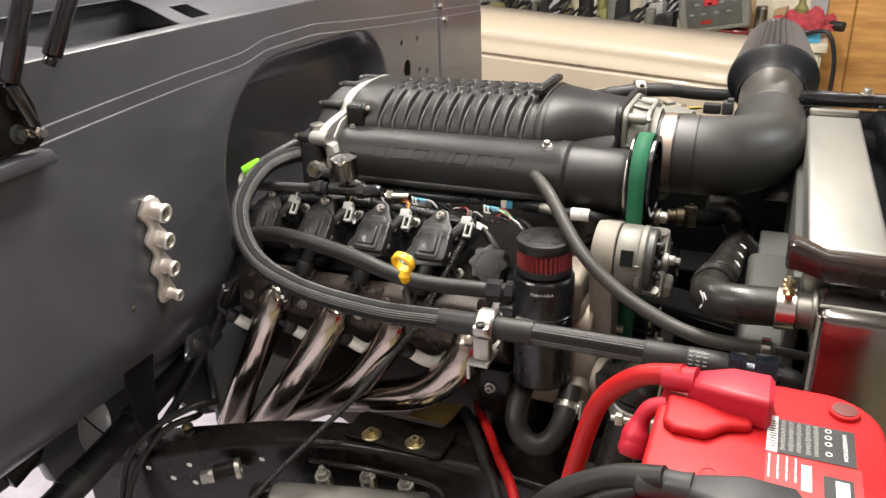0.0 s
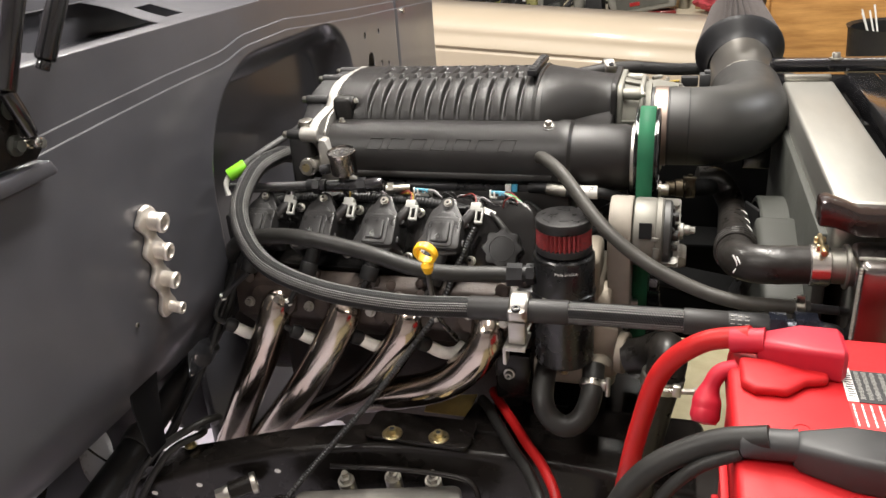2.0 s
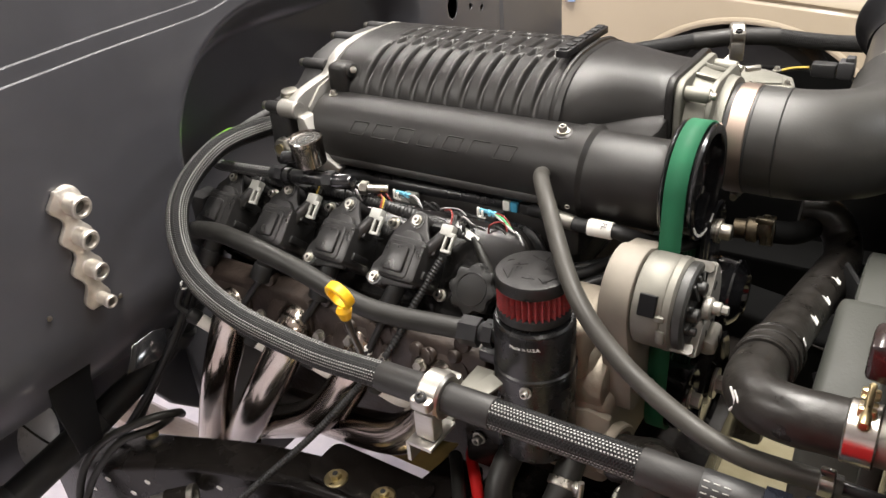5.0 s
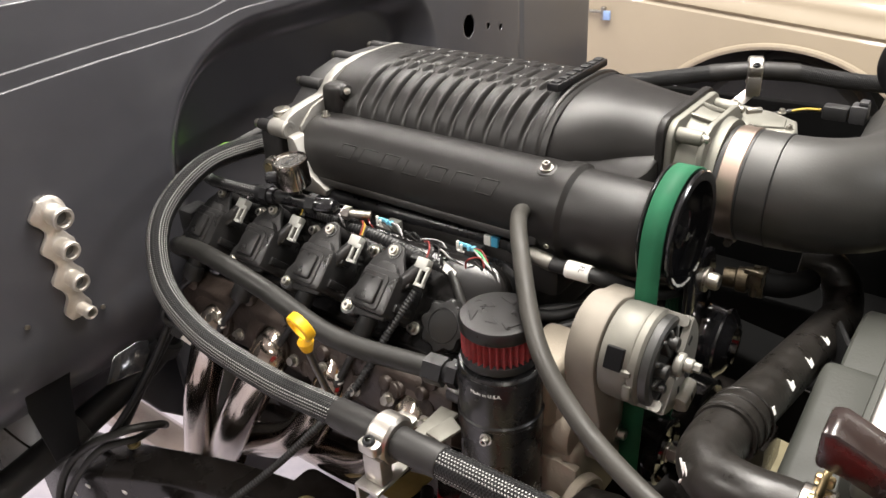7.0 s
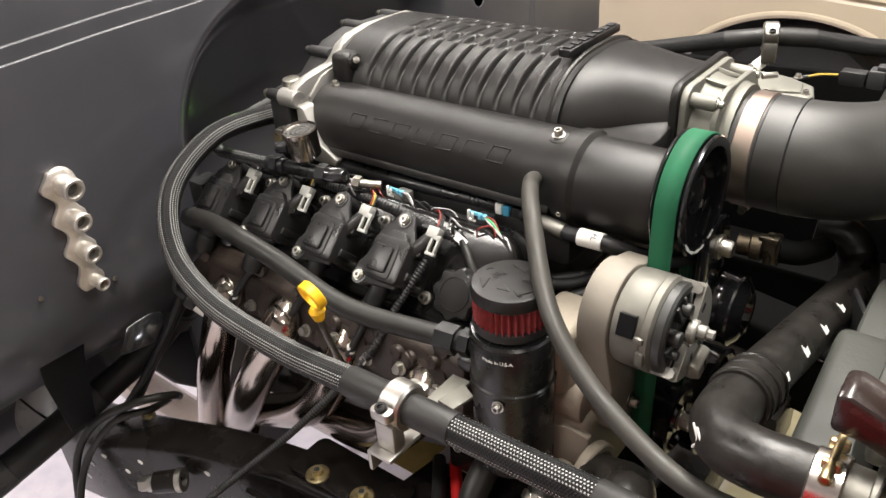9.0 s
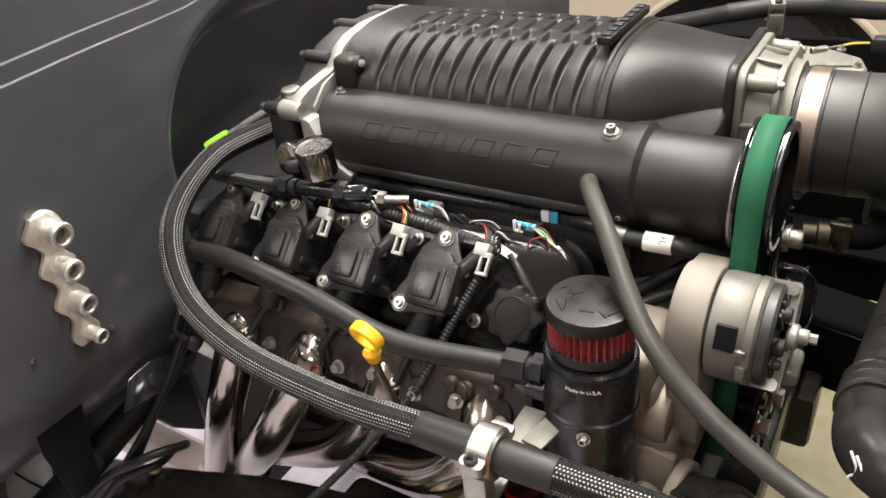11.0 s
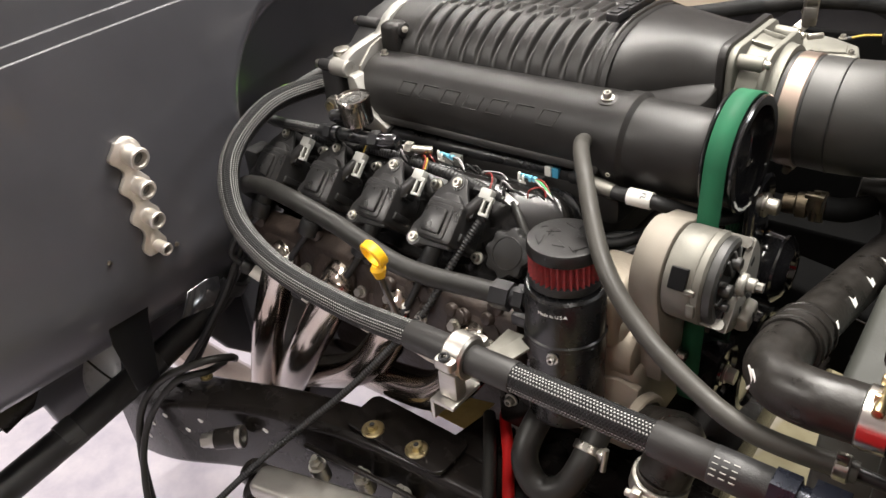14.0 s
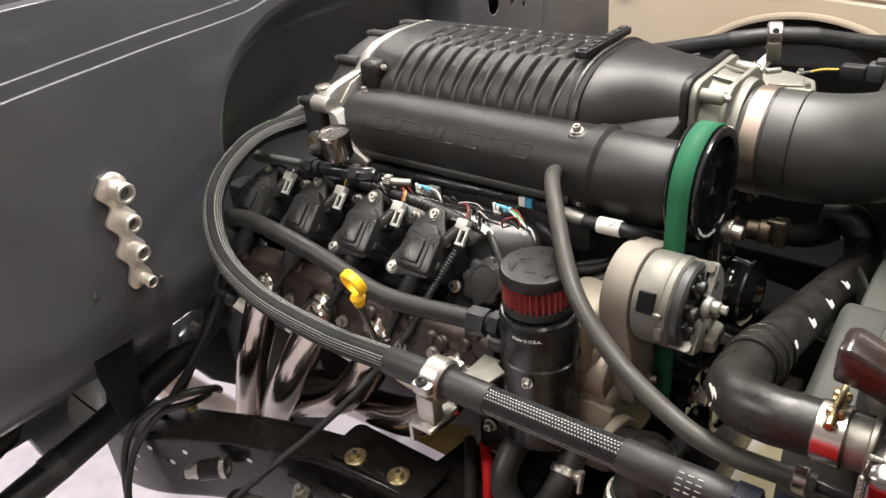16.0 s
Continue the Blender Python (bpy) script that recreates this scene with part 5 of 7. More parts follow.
part("clamp", join(ring((-0.118, 1.322, 0.986), (1, 0.1, 0.03), 0.0195, 0.012, 0.016, 24), box((-0.110, 1.306, 0.998), (0.017, 0.014, 0.020), 0.002), rod((-0.110, 1.300, 0.978), (-0.110, 1.306, 1.016), 0.004, 10), box((-0.111, 1.302, 1.010), (0.022, 0.010, 0.006), 0.001)), surface("weathered_clamp_steel", (0.075, 0.065, 0.048), 0.4, 1, 0.4, 60, 0.3), tfit)
# shade put into the black, so the hose merges with the dark
part("hose", tube([(-0.106, 1.323, 0.986), (-0.085, 1.335, 0.982), (-0.075, 1.37, 0.970), (-0.072, 1.42, 0.95)], 0.015, 14), SHADE_BLACK, tfit)

# ---- alternator ----
alt = thing("alternator", (-0.17, 1.11, 0.93), "cast aluminium alternator with a black slotted end cap", "alternator")
AY, AZ = 1.110, 0.989
part("rear_case", lathe([(0.048, 0), (0.0525, 0.002), (0.0535, 0.008), (0.0535, 0.030), (0.052, 0.034)], (-0.193, AY, AZ), (1, 0, 0), 52), ALT_CAST, alt)
part("front_case", lathe([(0.0520, 0), (0.0540, 0.002), (0.0535, 0.009), (0.0500, 0.012)], (-0.160, AY, AZ), (1, 0, 0), 52), ALT_CAST, alt)
for a in (35, 100, 165, 222, 285):
    c, s = math.cos(radians(a)), math.sin(radians(a))
    part("lug", prism(rrect(0.030, 0.014, 0.005, 3), (-0.164, AY + 0.0495 * c, AZ + 0.0495 * s), (1, 0, 0), (0, -s, c), 0.0085, 0.003), ALT_CAST, alt)
END_BLACK = surface("grey_black_moulded_plastic", (0.020, 0.020, 0.019), 0.42, 0, 0.2, 40, 0.2, 500, spec=0.4)
part("end_guard", join(ring((-0.150, AY, AZ), (1, 0, 0), 0.0505, 0.0405, 0.014, 52, 0.003), lathe([(0.046, 0.006), (0.046, 0.008), (0.015, 0.009)], (-0.150, AY, AZ), (1, 0, 0), 44)), END_BLACK, alt, "black moulded plastic end cap")
for a, r0, r1, w in ((68, 0.022, 0.042, 0.004), (92, 0.030, 0.042, 0.004), (116, 0.016, 0.042, 0.005), (150, 0.030, 0.042, 0.005), (186, 0.016, 0.042, 0.006), (222, 0.018, 0.042, 0.004)):
    c, s = math.cos(radians(a)), math.sin(radians(a))
    part("fin", prism([(-0.144, r0), (-0.144, r1), (-0.133, r1), (-0.131, r0)], V((0, AY, AZ)) - V((0, -s, c)) * w / 2, (1, 0, 0), (0, c, s), w, 0.001, 1), END_BLACK, alt)
for a, rr, rad in ((92, 0.027, 0.0075), (168, 0.024, 0.0085), (205, 0.030, 0.005)):
    c, s = math.cos(radians(a)), math.sin(radians(a))
    part("brush_post", rod((-0.147, AY + rr * c, AZ + rr * s), (-0.126, AY + rr * c, AZ + rr * s), rad, 18, 0.002), END_BLACK, alt)
part("hub", lathe([(0.019, 0), (0.018, 0.010), (0.013, 0.012)], (-0.146, AY, AZ), (1, 0, 0), 28), END_BLACK, alt)
ALT_ARM = surface("bright_cast_end_frame", (0.245, 0.238, 0.215), 0.45, 0.45, 0.16, 30, 0.25, 600, 0.1)


def end_rim(a0, a1, r0, r1, x0, depth, bevel):
    """A sector of a cast rim round the alternator's shaft, angles in degrees from +y."""
    n = 20
    secs = []
    for k in range(n + 1):
        a = radians(a0 + (a1 - a0) * k / n)
        c, q = math.cos(a), math.sin(a)
        secs.append([V((x, AY + r * c, AZ + r * q)) for x, r in ((x0, r0), (x0 + depth - bevel, r0), (x0 + depth, r0 + bevel), (x0 + depth, r1 - bevel), (x0 + depth - bevel, r1), (x0, r1))])
    return loft(secs)


part("end_rim", end_rim(-140, 64, 0.041, 0.0530, -0.150, 0.024, 0.003), ALT_ARM, alt, "cast aluminium end frame rim")
part("end_plate", end_rim(-128, 56, 0.013, 0.0535, -0.132, 0.008, 0.002), ALT_ARM, alt, "cast aluminium end frame plate")
for a0, a1, r0, r1 in ((30, 40, 0.026, 0.036), (-52, -44, 0.026, 0.046), (-84, -78, 0.030, 0.046)):
    part("vent_slot", end_rim(a0, a1, r0, r1, -0.1245, 0.0012, 0.0002), DARK, alt)
c, s = math.cos(radians(-70)), math.sin(radians(-70))
part("mount_ear", prism([(-0.160, 0.044), (-0.160, 0.054), (-0.122, 0.063), (-0.112, 0.058), (-0.112, 0.040), (-0.120, 0.036), (-0.146, 0.044)], V((0, AY, AZ)) - V((0, -s, c)) * 0.016, (1, 0, 0), (0, c, s), 0.032, 0.003), ALT_ARM, alt, "cast aluminium mounting ear")
part("ear_slot", prism([(-0.1115, 0.042), (-0.1115, 0.056), (-0.118, 0.057), (-0.118, 0.041)], V((0, AY, AZ)) - V((0, -s, c)) * 0.003, (1, 0, 0), (0, c, s), 0.006, 0.001), DARK, alt)
part("end_ring", ring((-0.128, AY, AZ + 0.003), (1, 0, 0), 0.0130, 0.007, 0.010, 36, 0.002), ALT_ARM, alt, "cast aluminium bearing ring")
part("terminal", join(rod((-0.124, AY + 0.001, AZ + 0.005), (-0.109, AY + 0.001, AZ + 0.005), 0.0076, 24, 0.002), hexagon((-0.110, AY + 0.001, AZ + 0.005), (1, 0, 0), 0.009, 0.008)), ALT_ARM, alt, "dull steel shaft end")
part("label_plate", box((-0.1735, AY - 0.0508, AZ + 0.0225), (0.0185, 0.006, 0.024), 0.0006, 1, Matrix.Rotation(radians(-23), 4, "X")), TAB_BLACK, alt, "black plastic plug cover")
part("tab", join(box((-0.160, AY - 0.0515, AZ + 0.010), (0.012, 0.008, 0.007), 0.002), box((-0.157, AY - 0.0520, AZ - 0.012), (0.010, 0.009, 0.018), 0.003)), ALT_CAST, alt)
brk = thing("alternator_bracket", (-0.22, 1.12, 0.83), "bead blasted aluminium alternator bracket", "bracket")
arch = [(AY + 0.0545 * math.cos(radians(a)), AZ + 0.0545 * math.sin(radians(a))) for a in range(55, 196, 10)]
arch = arch + [(1.062, 0.955), (1.078, 0.90), (1.085, 0.838), (1.10, 0.828), (1.150, 0.828), (1.160, 0.86), (1.166, 0.93), (1.172, 0.975), (1.182, 1.005), (1.172, 1.025)]
part("plate", prism(arch, (-0.229, 0, 0), (0, 1, 0), (0, 0, 1), 0.035, 0.003), BEIGE_METAL, brk)
cap_bolt((-0.195, 1.130, 0.850), (1, 0, 0), 0.007, brk)

# ---- oil catch can ----
can = thing("oil_catch_can", (-0.290, 1.027, 0.80), "gloss black oil catch can with a red breather filter", "catch can")
CX, CY = -0.290, 1.027
part("can", lathe([(0.040, 0.798), (0.045, 0.801), (0.0465, 0.806), (0.0465, 0.918), (0.0484, 0.920), (0.0484, 0.924), (0.0465, 0.926), (0.0465, 0.979), (0.0455, 0.981), (0.0462, 0.983), (0.0440, 0.986), (0.034, 0.987)], (CX, CY, 0), (0, 0, 1), 64), CAN_BLACK, can)
part("drain", join(rod((CX, CY, 0.785), (CX, CY, 0.80), 0.009, 16, 0.001), rod((CX, CY, 0.768), (CX, CY, 0.786), 0.006, 12, 0.001)), BRASS, can, "brass drain tap")
part("neck", lathe([(0.030, 0.984), (0.030, 0.992)], (CX, CY, 0), (0, 0, 1), 32), CAN_BLACK, can)
breather = part("breather", lathe([(0.034, 0.989), (0.0415, 0.9905), (0.0425, 0.995), (0.0415, 1.000), (0.036, 1.001)], (CX, CY, 0), (0, 0, 1), 48), RUBBER, can, "black rubber filter base")
part("pleats", lathe([(0.0385, 0.999), (0.0385, 1.032)], (CX, CY, 0), (0, 0, 1), 252, True, lambda a, h: 1 + 0.075 * math.cos(36 * a)), RED_GAUZE, breather, "red pleated gauze")
LID_RUBBER = surface("worn_black_rubber", (0.010, 0.0095, 0.0095), 0.36, 0, 0.2, 40, 0.2, 500, spec=0.3)
lid = part("lid", lathe([(0.0405, 1.027), (0.0425, 1.029), (0.0428, 1.040), (0.0412, 1.0428), (0.039, 1.0432), (0.0, 1.0432)], (CX, CY, 0), (0, 0, 1), 56, False), LID_RUBBER, can, "black rubber filter top with raised marks")
for a0, a1, r0, r1 in ((20, 60, 0.012, 0.020), (75, 120, 0.020, 0.031), (140, 185, 0.012, 0.024), (200, 240, 0.022, 0.033), (255, 300, 0.010, 0.022), (310, 350, 0.020, 0.032), (5, 25, 0.027, 0.034), (160, 175, 0.029, 0.034)):
    pts = [(r0 * math.cos(radians(a0)), r0 * math.sin(radians(a0))), (r1 * math.cos(radians(a0 + 5)), r1 * math.sin(radians(a0 + 5))), (r1 * math.cos(radians(a1)), r1 * math.sin(radians(a1))), ((r0 + r1) / 2 * math.cos(radians(a1 - 8)), (r0 + r1) / 2 * math.sin(radians(a1 - 8)))]
    part("raised_mark", prism(pts, (CX, CY, 1.0425), (1, 0, 0), (0, 1, 0), 0.0016, 0.0006, 1), LID_RUBBER, lid)


def round_can(c, z, a0, r=0.0466):
    a = radians(a0) + c.x / r
    return (CX + (r + c.z) * math.cos(a), CY + (r + c.z) * math.sin(a), z + c.y)


part("print", moved(words("Made in U.S.A.", 0.0060, 0.0002), lambda c: round_can(c, 0.9685, 283)), WHITE_INK, can, "white lettering")
band = part("mount_band", join(ring((CX, CY, 0.904), (0, 0, 1), 0.0480, 0.046, 0.016, 48), box((CX - 0.052, CY + 0.0, 0.912), (0.035, 0.026, 0.016), 0.003)), CAN_BLACK, can)
cap_bolt((-0.278, 0.9795, 0.912), (0.1, -1, 0.05), 0.0048, can)

pcv = thing("breather_hose", (-0.6, 0.98, 0.93), "matte black rubber breather hose with an anodised elbow", "hose")
part("hose", tube([(-0.90, 1.08, 0.90), (-0.842, 1.012, 0.972), (-0.735, 0.982, 1.006), (-0.611, 0.976, 0.993), (-0.491, 0.977, 0.963), (-0.372, 1.004, 0.952)], 0.0128, 20, 10), RUBBER_GREY, pcv)
part("fitting", join(hexagon((-0.374, 1.004, 0.952), (1, 0.12, 0), 0.031, 0.024, 0.0015), rod((-0.36, 1.006, 0.952), (-0.322, 1.018, 0.953), 0.0125, 20, 0.002), hexagon((-0.345, 1.010, 0.952), (1, 0.12, 0), 0.029, 0.012)), POWDER_SMOOTH, pcv)

# ---- dipstick ----
dip = thing("dipstick", (-0.47, 0.93, 0.85), "yellow plastic oil dipstick handle on a steel tube", "dipstick")
DC, DA = V((-0.470, 0.912, 1.025)), V((0.16, 0.93, 0.34)).normalized()
part("handle_ring", ring(DC - DA * 0.006, DA, 0.0180, 0.0128, 0.012, 36, 0.0015), YELLOW, dip)
part("stem", join(lathe([(0.0062, 0), (0.008, 0.006), (0.0095, 0.012), (0.006, 0.018)], DC + V((0.0, 0.004, -0.033)), (0, -0.1, 1), 18)), YELLOW, dip)
part("tube", tube([DC + V((0, 0.004, -0.030)), (-0.471, 0.926, 0.955), (-0.468, 0.945, 0.90), (-0.458, 1.00, 0.83)], 0.0040, 10), surface("dark_steel_tube", (0.10, 0.095, 0.09), 0.3, 0.9), dip)

# ---- main hoses ----
oil = thing("braided_hose", (-0.5, 0.89, 0.94), "black nylon braided hose with grey heat shrink ends", "hose")
LOOP = [(-0.838, 1.235, 1.058), (-0.822, 1.165, 1.080), (-0.818, 1.064, 1.083), (-0.803, 0.975, 1.043), (-0.745, 0.922, 0.990), (-0.640, 0.893, 0.964), (-0.508, 0.886, 0.953), (-0.398, 0.886, 0.957)]
part("sleeve", tube(LOOP, 0.0152, 28, 14), BRAID, oil)
part("heat_shrink", rod((-0.402, 0.886, 0.957), (-0.262, 0.886, 0.961), 0.0168, 28, 0.0015), SHRINK, oil, "grey heat shrink sleeve")
part("sleeve", tube([(-0.266, 0.886, 0.961), (-0.19, 0.886, 0.962), (-0.112, 0.887, 0.962)], 0.0155, 28, 8), BRAID, oil)
part("heat_shrink", join(rod((-0.115, 0.887, 0.962), (-0.058, 0.888, 0.961), 0.0172, 28, 0.0015)), SHRINK, oil, "grey heat shrink sleeve")
col = part("collar", rod((-0.062, 0.888, 0.961), (-0.012, 0.889, 0.960), 0.0178, 28, 0.002), PLASTIC, oil, "black hose collar with pale print")
for k in range(4):
    for j in range(3):
        part("print", box((-0.056 + 0.0085 * j, 0.888 - 0.0179 * math.sin(radians(22 + 17 * k)), 0.961 + 0.0179 * math.cos(radians(22 + 17 * k))), (0.0050, 0.0008, 0.0011), 0, 1, Matrix.Rotation(radians(22 + 17 * k), 4, "X")), PLASTIC_GREY, col)
part("nut", join(hexagon((-0.012, 0.889, 0.960), (1, 0, 0), 0.036, 0.020, 0.0015), hexagon((0.018, 0.890, 0.960), (1, 0, 0), 0.040, 0.026, 0.0015), rod((0.005, 0.889, 0.960), (0.05, 0.890, 0.960), 0.014, 20, 0.001)), surface("blue_black_anodised", (0.012, 0.014, 0.022), 0.28, 0.5, 0.2, 40), oil)
part("elbow", tube([(0.042, 0.890, 0.960), (0.062, 0.893, 0.956), (0.080, 0.90, 0.935), (0.085, 0.905, 0.89)], 0.0125, 20), POWDER_SMOOTH, oil)


def pipe_clamp(x, y, z, name, axis_turn, label):
    """A two-piece billet line clamp, built upright round the x axis and turned into place."""
    ob = thing(name, (0, 0, 0), label, "hose clamp", "billet hose clamps")
    body = join(ring((-0.0130, 0, 0), (1, 0, 0), 0.0255, 0.0172, 0.026, 48, 0.003))
    part("upper_half", body, MACHINED, ob)
    part("lower_half", join(prism([(-0.012, -0.005), (0.012, -0.005), (0.012, -0.0395), (-0.012, -0.0395)], (0, -0.029, 0), (1, 0, 0), (0, 0, 1), -0.018, 0.003)), MACHINED, ob)
    part("ear", prism(rrect(0.024, 0.014, 0.005, 3), (0, -0.0275, 0.0025), (1, 0, 0), (0, 1, 0), 0.012, 0.002), MACHINED, ob)
    part("ear", prism(rrect(0.024, 0.014, 0.005, 3), (0, 0.0268, -0.003), (1, 0, 0), (0, 1, 0), 0.010, 0.002), MACHINED, ob)
    b = part("clamp_screw", lathe([(0.0062, 0), (0.0062, 0.005), (0.0050, 0.006), (0.0032, 0.006), (0.0032, 0.003)], (0.0, -0.0278, 0.0140), (0, -0.25, 1), 18, False), POWDER_SMOOTH, ob, "black socket screw")
    return ob


c1 = pipe_clamp(0, 0, 0, "hose_clamp", 0, "polished billet aluminium hose clamp on a bracket")
c1.matrix_basis = pose(-0.330, 0.886, 0.9595, 0, 0, 0)
shelf = thing("clamp_bracket", (-0.33, 0.90, 0.90), "bare aluminium angle bracket under the hose clamp", "bracket")
part("angle", join(box((-0.332, 0.872, 0.917), (0.030, 0.048, 0.005), 0.001), box((-0.346, 0.858, 0.905), (0.005, 0.020, 0.026), 0.001)), MACHINED, shelf)
part("arm", join(prism([(-0.346, 0.895), (-0.322, 0.895), (-0.322, 0.99), (-0.346, 0.99)], (0, 0, 0.914), (1, 0, 0), (0, 1, 0), 0.005, 0.001)), ALT_CAST, shelf)
part("tab", prism([(-0.320, 0.930), (-0.298, 0.927), (-0.292, 0.955), (-0.312, 0.966)], (0, 0, 0.934), (1, 0, 0), (0, 1, 0), 0.004, 0.001), ALT_CAST, shelf)

grey = thing("vent_hose", (-0.15, 1.0, 0.96), "smooth grey rubber vent hose looping down to the radiator", "hose")
part("hose", tube([(-0.350, 1.215, 1.035), (-0.352, 1.185, 1.074), (-0.340, 1.147, 1.0925), (-0.300, 1.085, 1.088), (-0.234, 1.008, 1.041), (-0.172, 0.972, 1.004), (-0.102, 0.946, 0.980), (-0.042, 0.930, 0.972), (0.040, 0.936, 0.968)], 0.0098, 20, 10), surface("worn_grey_rubber", (0.032, 0.030, 0.026), 0.48, 0, 0.2, 30, 0.15, 500, spec=0.3), grey)
part("spring_clamp", join(ring((0.022, 0.935, 0.969), (1, 0.07, 0), 0.0118, 0.0095, 0.012, 24), box((0.028, 0.930, 0.983), (0.010, 0.006, 0.010), 0.001), box((0.028, 0.938, 0.955), (0.012, 0.006, 0.008), 0.001)), STEEL, grey)
part("barb", rod((0.036, 0.936, 0.968), (0.075, 0.937, 0.966), 0.0062, 14, 0.001), POWDER_SMOOTH, grey)

cool = thing("coolant_hose", (-0.03, 1.1, 0.95), "black silicone radiator hose with white arrow marks", "hose")
part("upper_elbow", tube([(-0.030, 1.375, 0.916), (-0.028, 1.43, 0.905), (-0.036, 1.465, 0.920), (-0.058, 1.475, 0.945), (-0.095, 1.470, 0.950)], 0.0245, 24, 8), SILICONE, cool)
part("hose", tube([(-0.029, 1.40, 0.910), (-0.030, 1.38, 0.915), (-0.036, 1.26, 0.945), (-0.0425, 1.14, 0.974), (-0.047, 1.05, 0.996)], 0.0255, 28, 8), SILICONE, cool)
part("joint_collar", tube([(-0.0455, 1.070, 0.991), (-0.047, 1.045, 0.9970), (-0.0478, 1.020, 1.003)], 0.0285, 28, 4), SILICONE, cool)
for k in range(3):
    part("clamp_rib", tube([V((-0.0458 - 0.0009 * k, 1.065 - 0.019 * k, 0.9922 + 0.0046 * k)) + (V((1, -0.05, 0)) * math.cos(a) + V((0.03, 0.22, 0.97)) * math.sin(a)) * 0.0288 for a in np.linspace(0, 2 * math.pi, 32)], 0.0016, 6, 1, False), SILICONE, cool)
part("elbow", tube([(-0.0475, 1.035, 0.999), (-0.049, 1.000, 1.008), (-0.045, 0.968, 1.016), (-0.030, 0.946, 1.022), (-0.004, 0.937, 1.026), (0.020, 0.937, 1.028), (0.055, 0.937, 1.029)], lambda t: 0.0260 - 0.0015 * t, 32, 8), SILICONE, cool)
for y, a in ((1.072, 32), (1.136, 40), (1.204, 44), (1.276, 52)):
    e = (1.38 - y) / 0.35
    a = radians(a)
    n1 = V((math.cos(a), 0.23 * math.sin(a), 0.97 * math.sin(a)))
    c = V((-0.030 - 0.017 * e, y, 0.915 + 0.085 * e)) + n1 * 0.0257
    u1 = V((0.05, 0.96, -0.23))
    v1 = n1.cross(u1)
    part("arrow_mark", prism([(-0.004, -0.006), (0.006, -0.005), (0.009, 0.002), (0.002, 0.001), (-0.003, 0.007)], c, u1, v1, 0.0008), WHITE_INK, cool)
for pts in (((0.0, 0.0), (0.006, 0.012), (0.002, 0.024)), ((0.004, 0.0), (0.010, 0.010), (0.012, 0.020))):
    part("print_stroke", tube([V((-0.058 + a, 0.938 - a * 0.75, 1.036 - b)) for a, b in pts], 0.0011, 6, 4), WHITE_INK, cool)
tclamp = part("t_bolt_clamp", ring((0.032, 0.937, 1.0285), (1, 0, 0.03), 0.0268, 0.0240, 0.024, 40, 0.0015), POLISHED, cool, "polished steel T-bolt clamp")
part("t_bolt", join(rod((0.044, 0.915, 1.059), (0.044, 0.957, 1.062), 0.0030, 12), rod((0.044, 0.908, 1.058), (0.044, 0.922, 1.059), 0.0045, 14, 0.001), box((0.044, 0.951, 1.058), (0.014, 0.007, 0.009), 0.002), box((0.044, 0.928, 1.057), (0.014, 0.006, 0.009), 0.002)), surface("dull_zinc_bolt", (0.40, 0.32, 0.18), 0.35, 1, 0.2, 60), tclamp, "yellow zinc T-bolt")

# far side hose with a matching clamp
fh = thing("braided_hose", (-0.2, 1.9, 1.05), "black braided hose along the far fender side", "hose")
part("sleeve", tube([(-0.80, 1.62, 1.00), (-0.60, 1.74, 1.040), (-0.446, 1.82, 1.060), (-0.370, 1.855, 1.071)], 0.0145, 20, 8), BRAID_DARK, fh)
part("heat_shrink", tube([(-0.376, 1.853, 1.070), (-0.303, 1.882, 1.077), (-0.235, 1.905, 1.076)], 0.0160, 20, 6), SHRINK, fh)
part("sleeve", tube([(-0.24, 1.903, 1.076), (-0.153, 1.925, 1.066), (-0.02, 1.95, 1.060), (0.12, 1.97, 1.03)], 0.0145, 20, 8), BRAID_DARK, fh)
c2 = pipe_clamp(0, 0, 0, "hose_clamp", 0, "polished billet aluminium hose clamp on a leaning strap")
c2.matrix_basis = pose(-0.305, 1.882, 1.077, 0, 0, 20)
whole("clamp_strap", prism([(-0.014, 0), (0.014, 0), (0.018, -0.40), (-0.018, -0.40)], (-0.300, 1.874, 1.045), (1, 0.3, 0), (0.50, 0.45, 0.55), 0.004, 0.001), MACHINED, "bare aluminium strap under the far hose clamp", "bracket")
fend = thing("inner_fender", (-0.25, 2.0, 0.45), "inner fender panel on the far side, shade put into its black", "fender panel")
# far-side shade is put into the black of ledge and panel
part("ledge", box((-0.25, 1.955, 0.62), (0.9, 0.15, 0.012), 0.003), SHADE_BLACK, fend)
part("panel", join(prism([(-0.75, 0.45), (0.25, 0.45), (0.25, 0.93), (-0.20, 0.99), (-0.75, 0.98)], (0, 2.02, 0), (1, 0, 0), (0, 0, 1), 0.02, 0.004)), SHADE_BLACK, fend)

# lower heater hose loop, front cover and pump
uh = thing("heater_hose", (-0.28, 0.98, 0.70), "grey rubber heater hose bent into a U", "hose")
part("hose", tube([(-0.312, 1.060, 0.800), (-0.318, 1.010, 0.775), (-0.316, 0.972, 0.748), (-0.300, 0.958, 0.726), (-0.276, 0.955, 0.718), (-0.254, 0.965, 0.730), (-0.243, 0.985, 0.756), (-0.243, 1.03, 0.785)], 0.0175, 20, 8), RUBBER_GREY, uh)
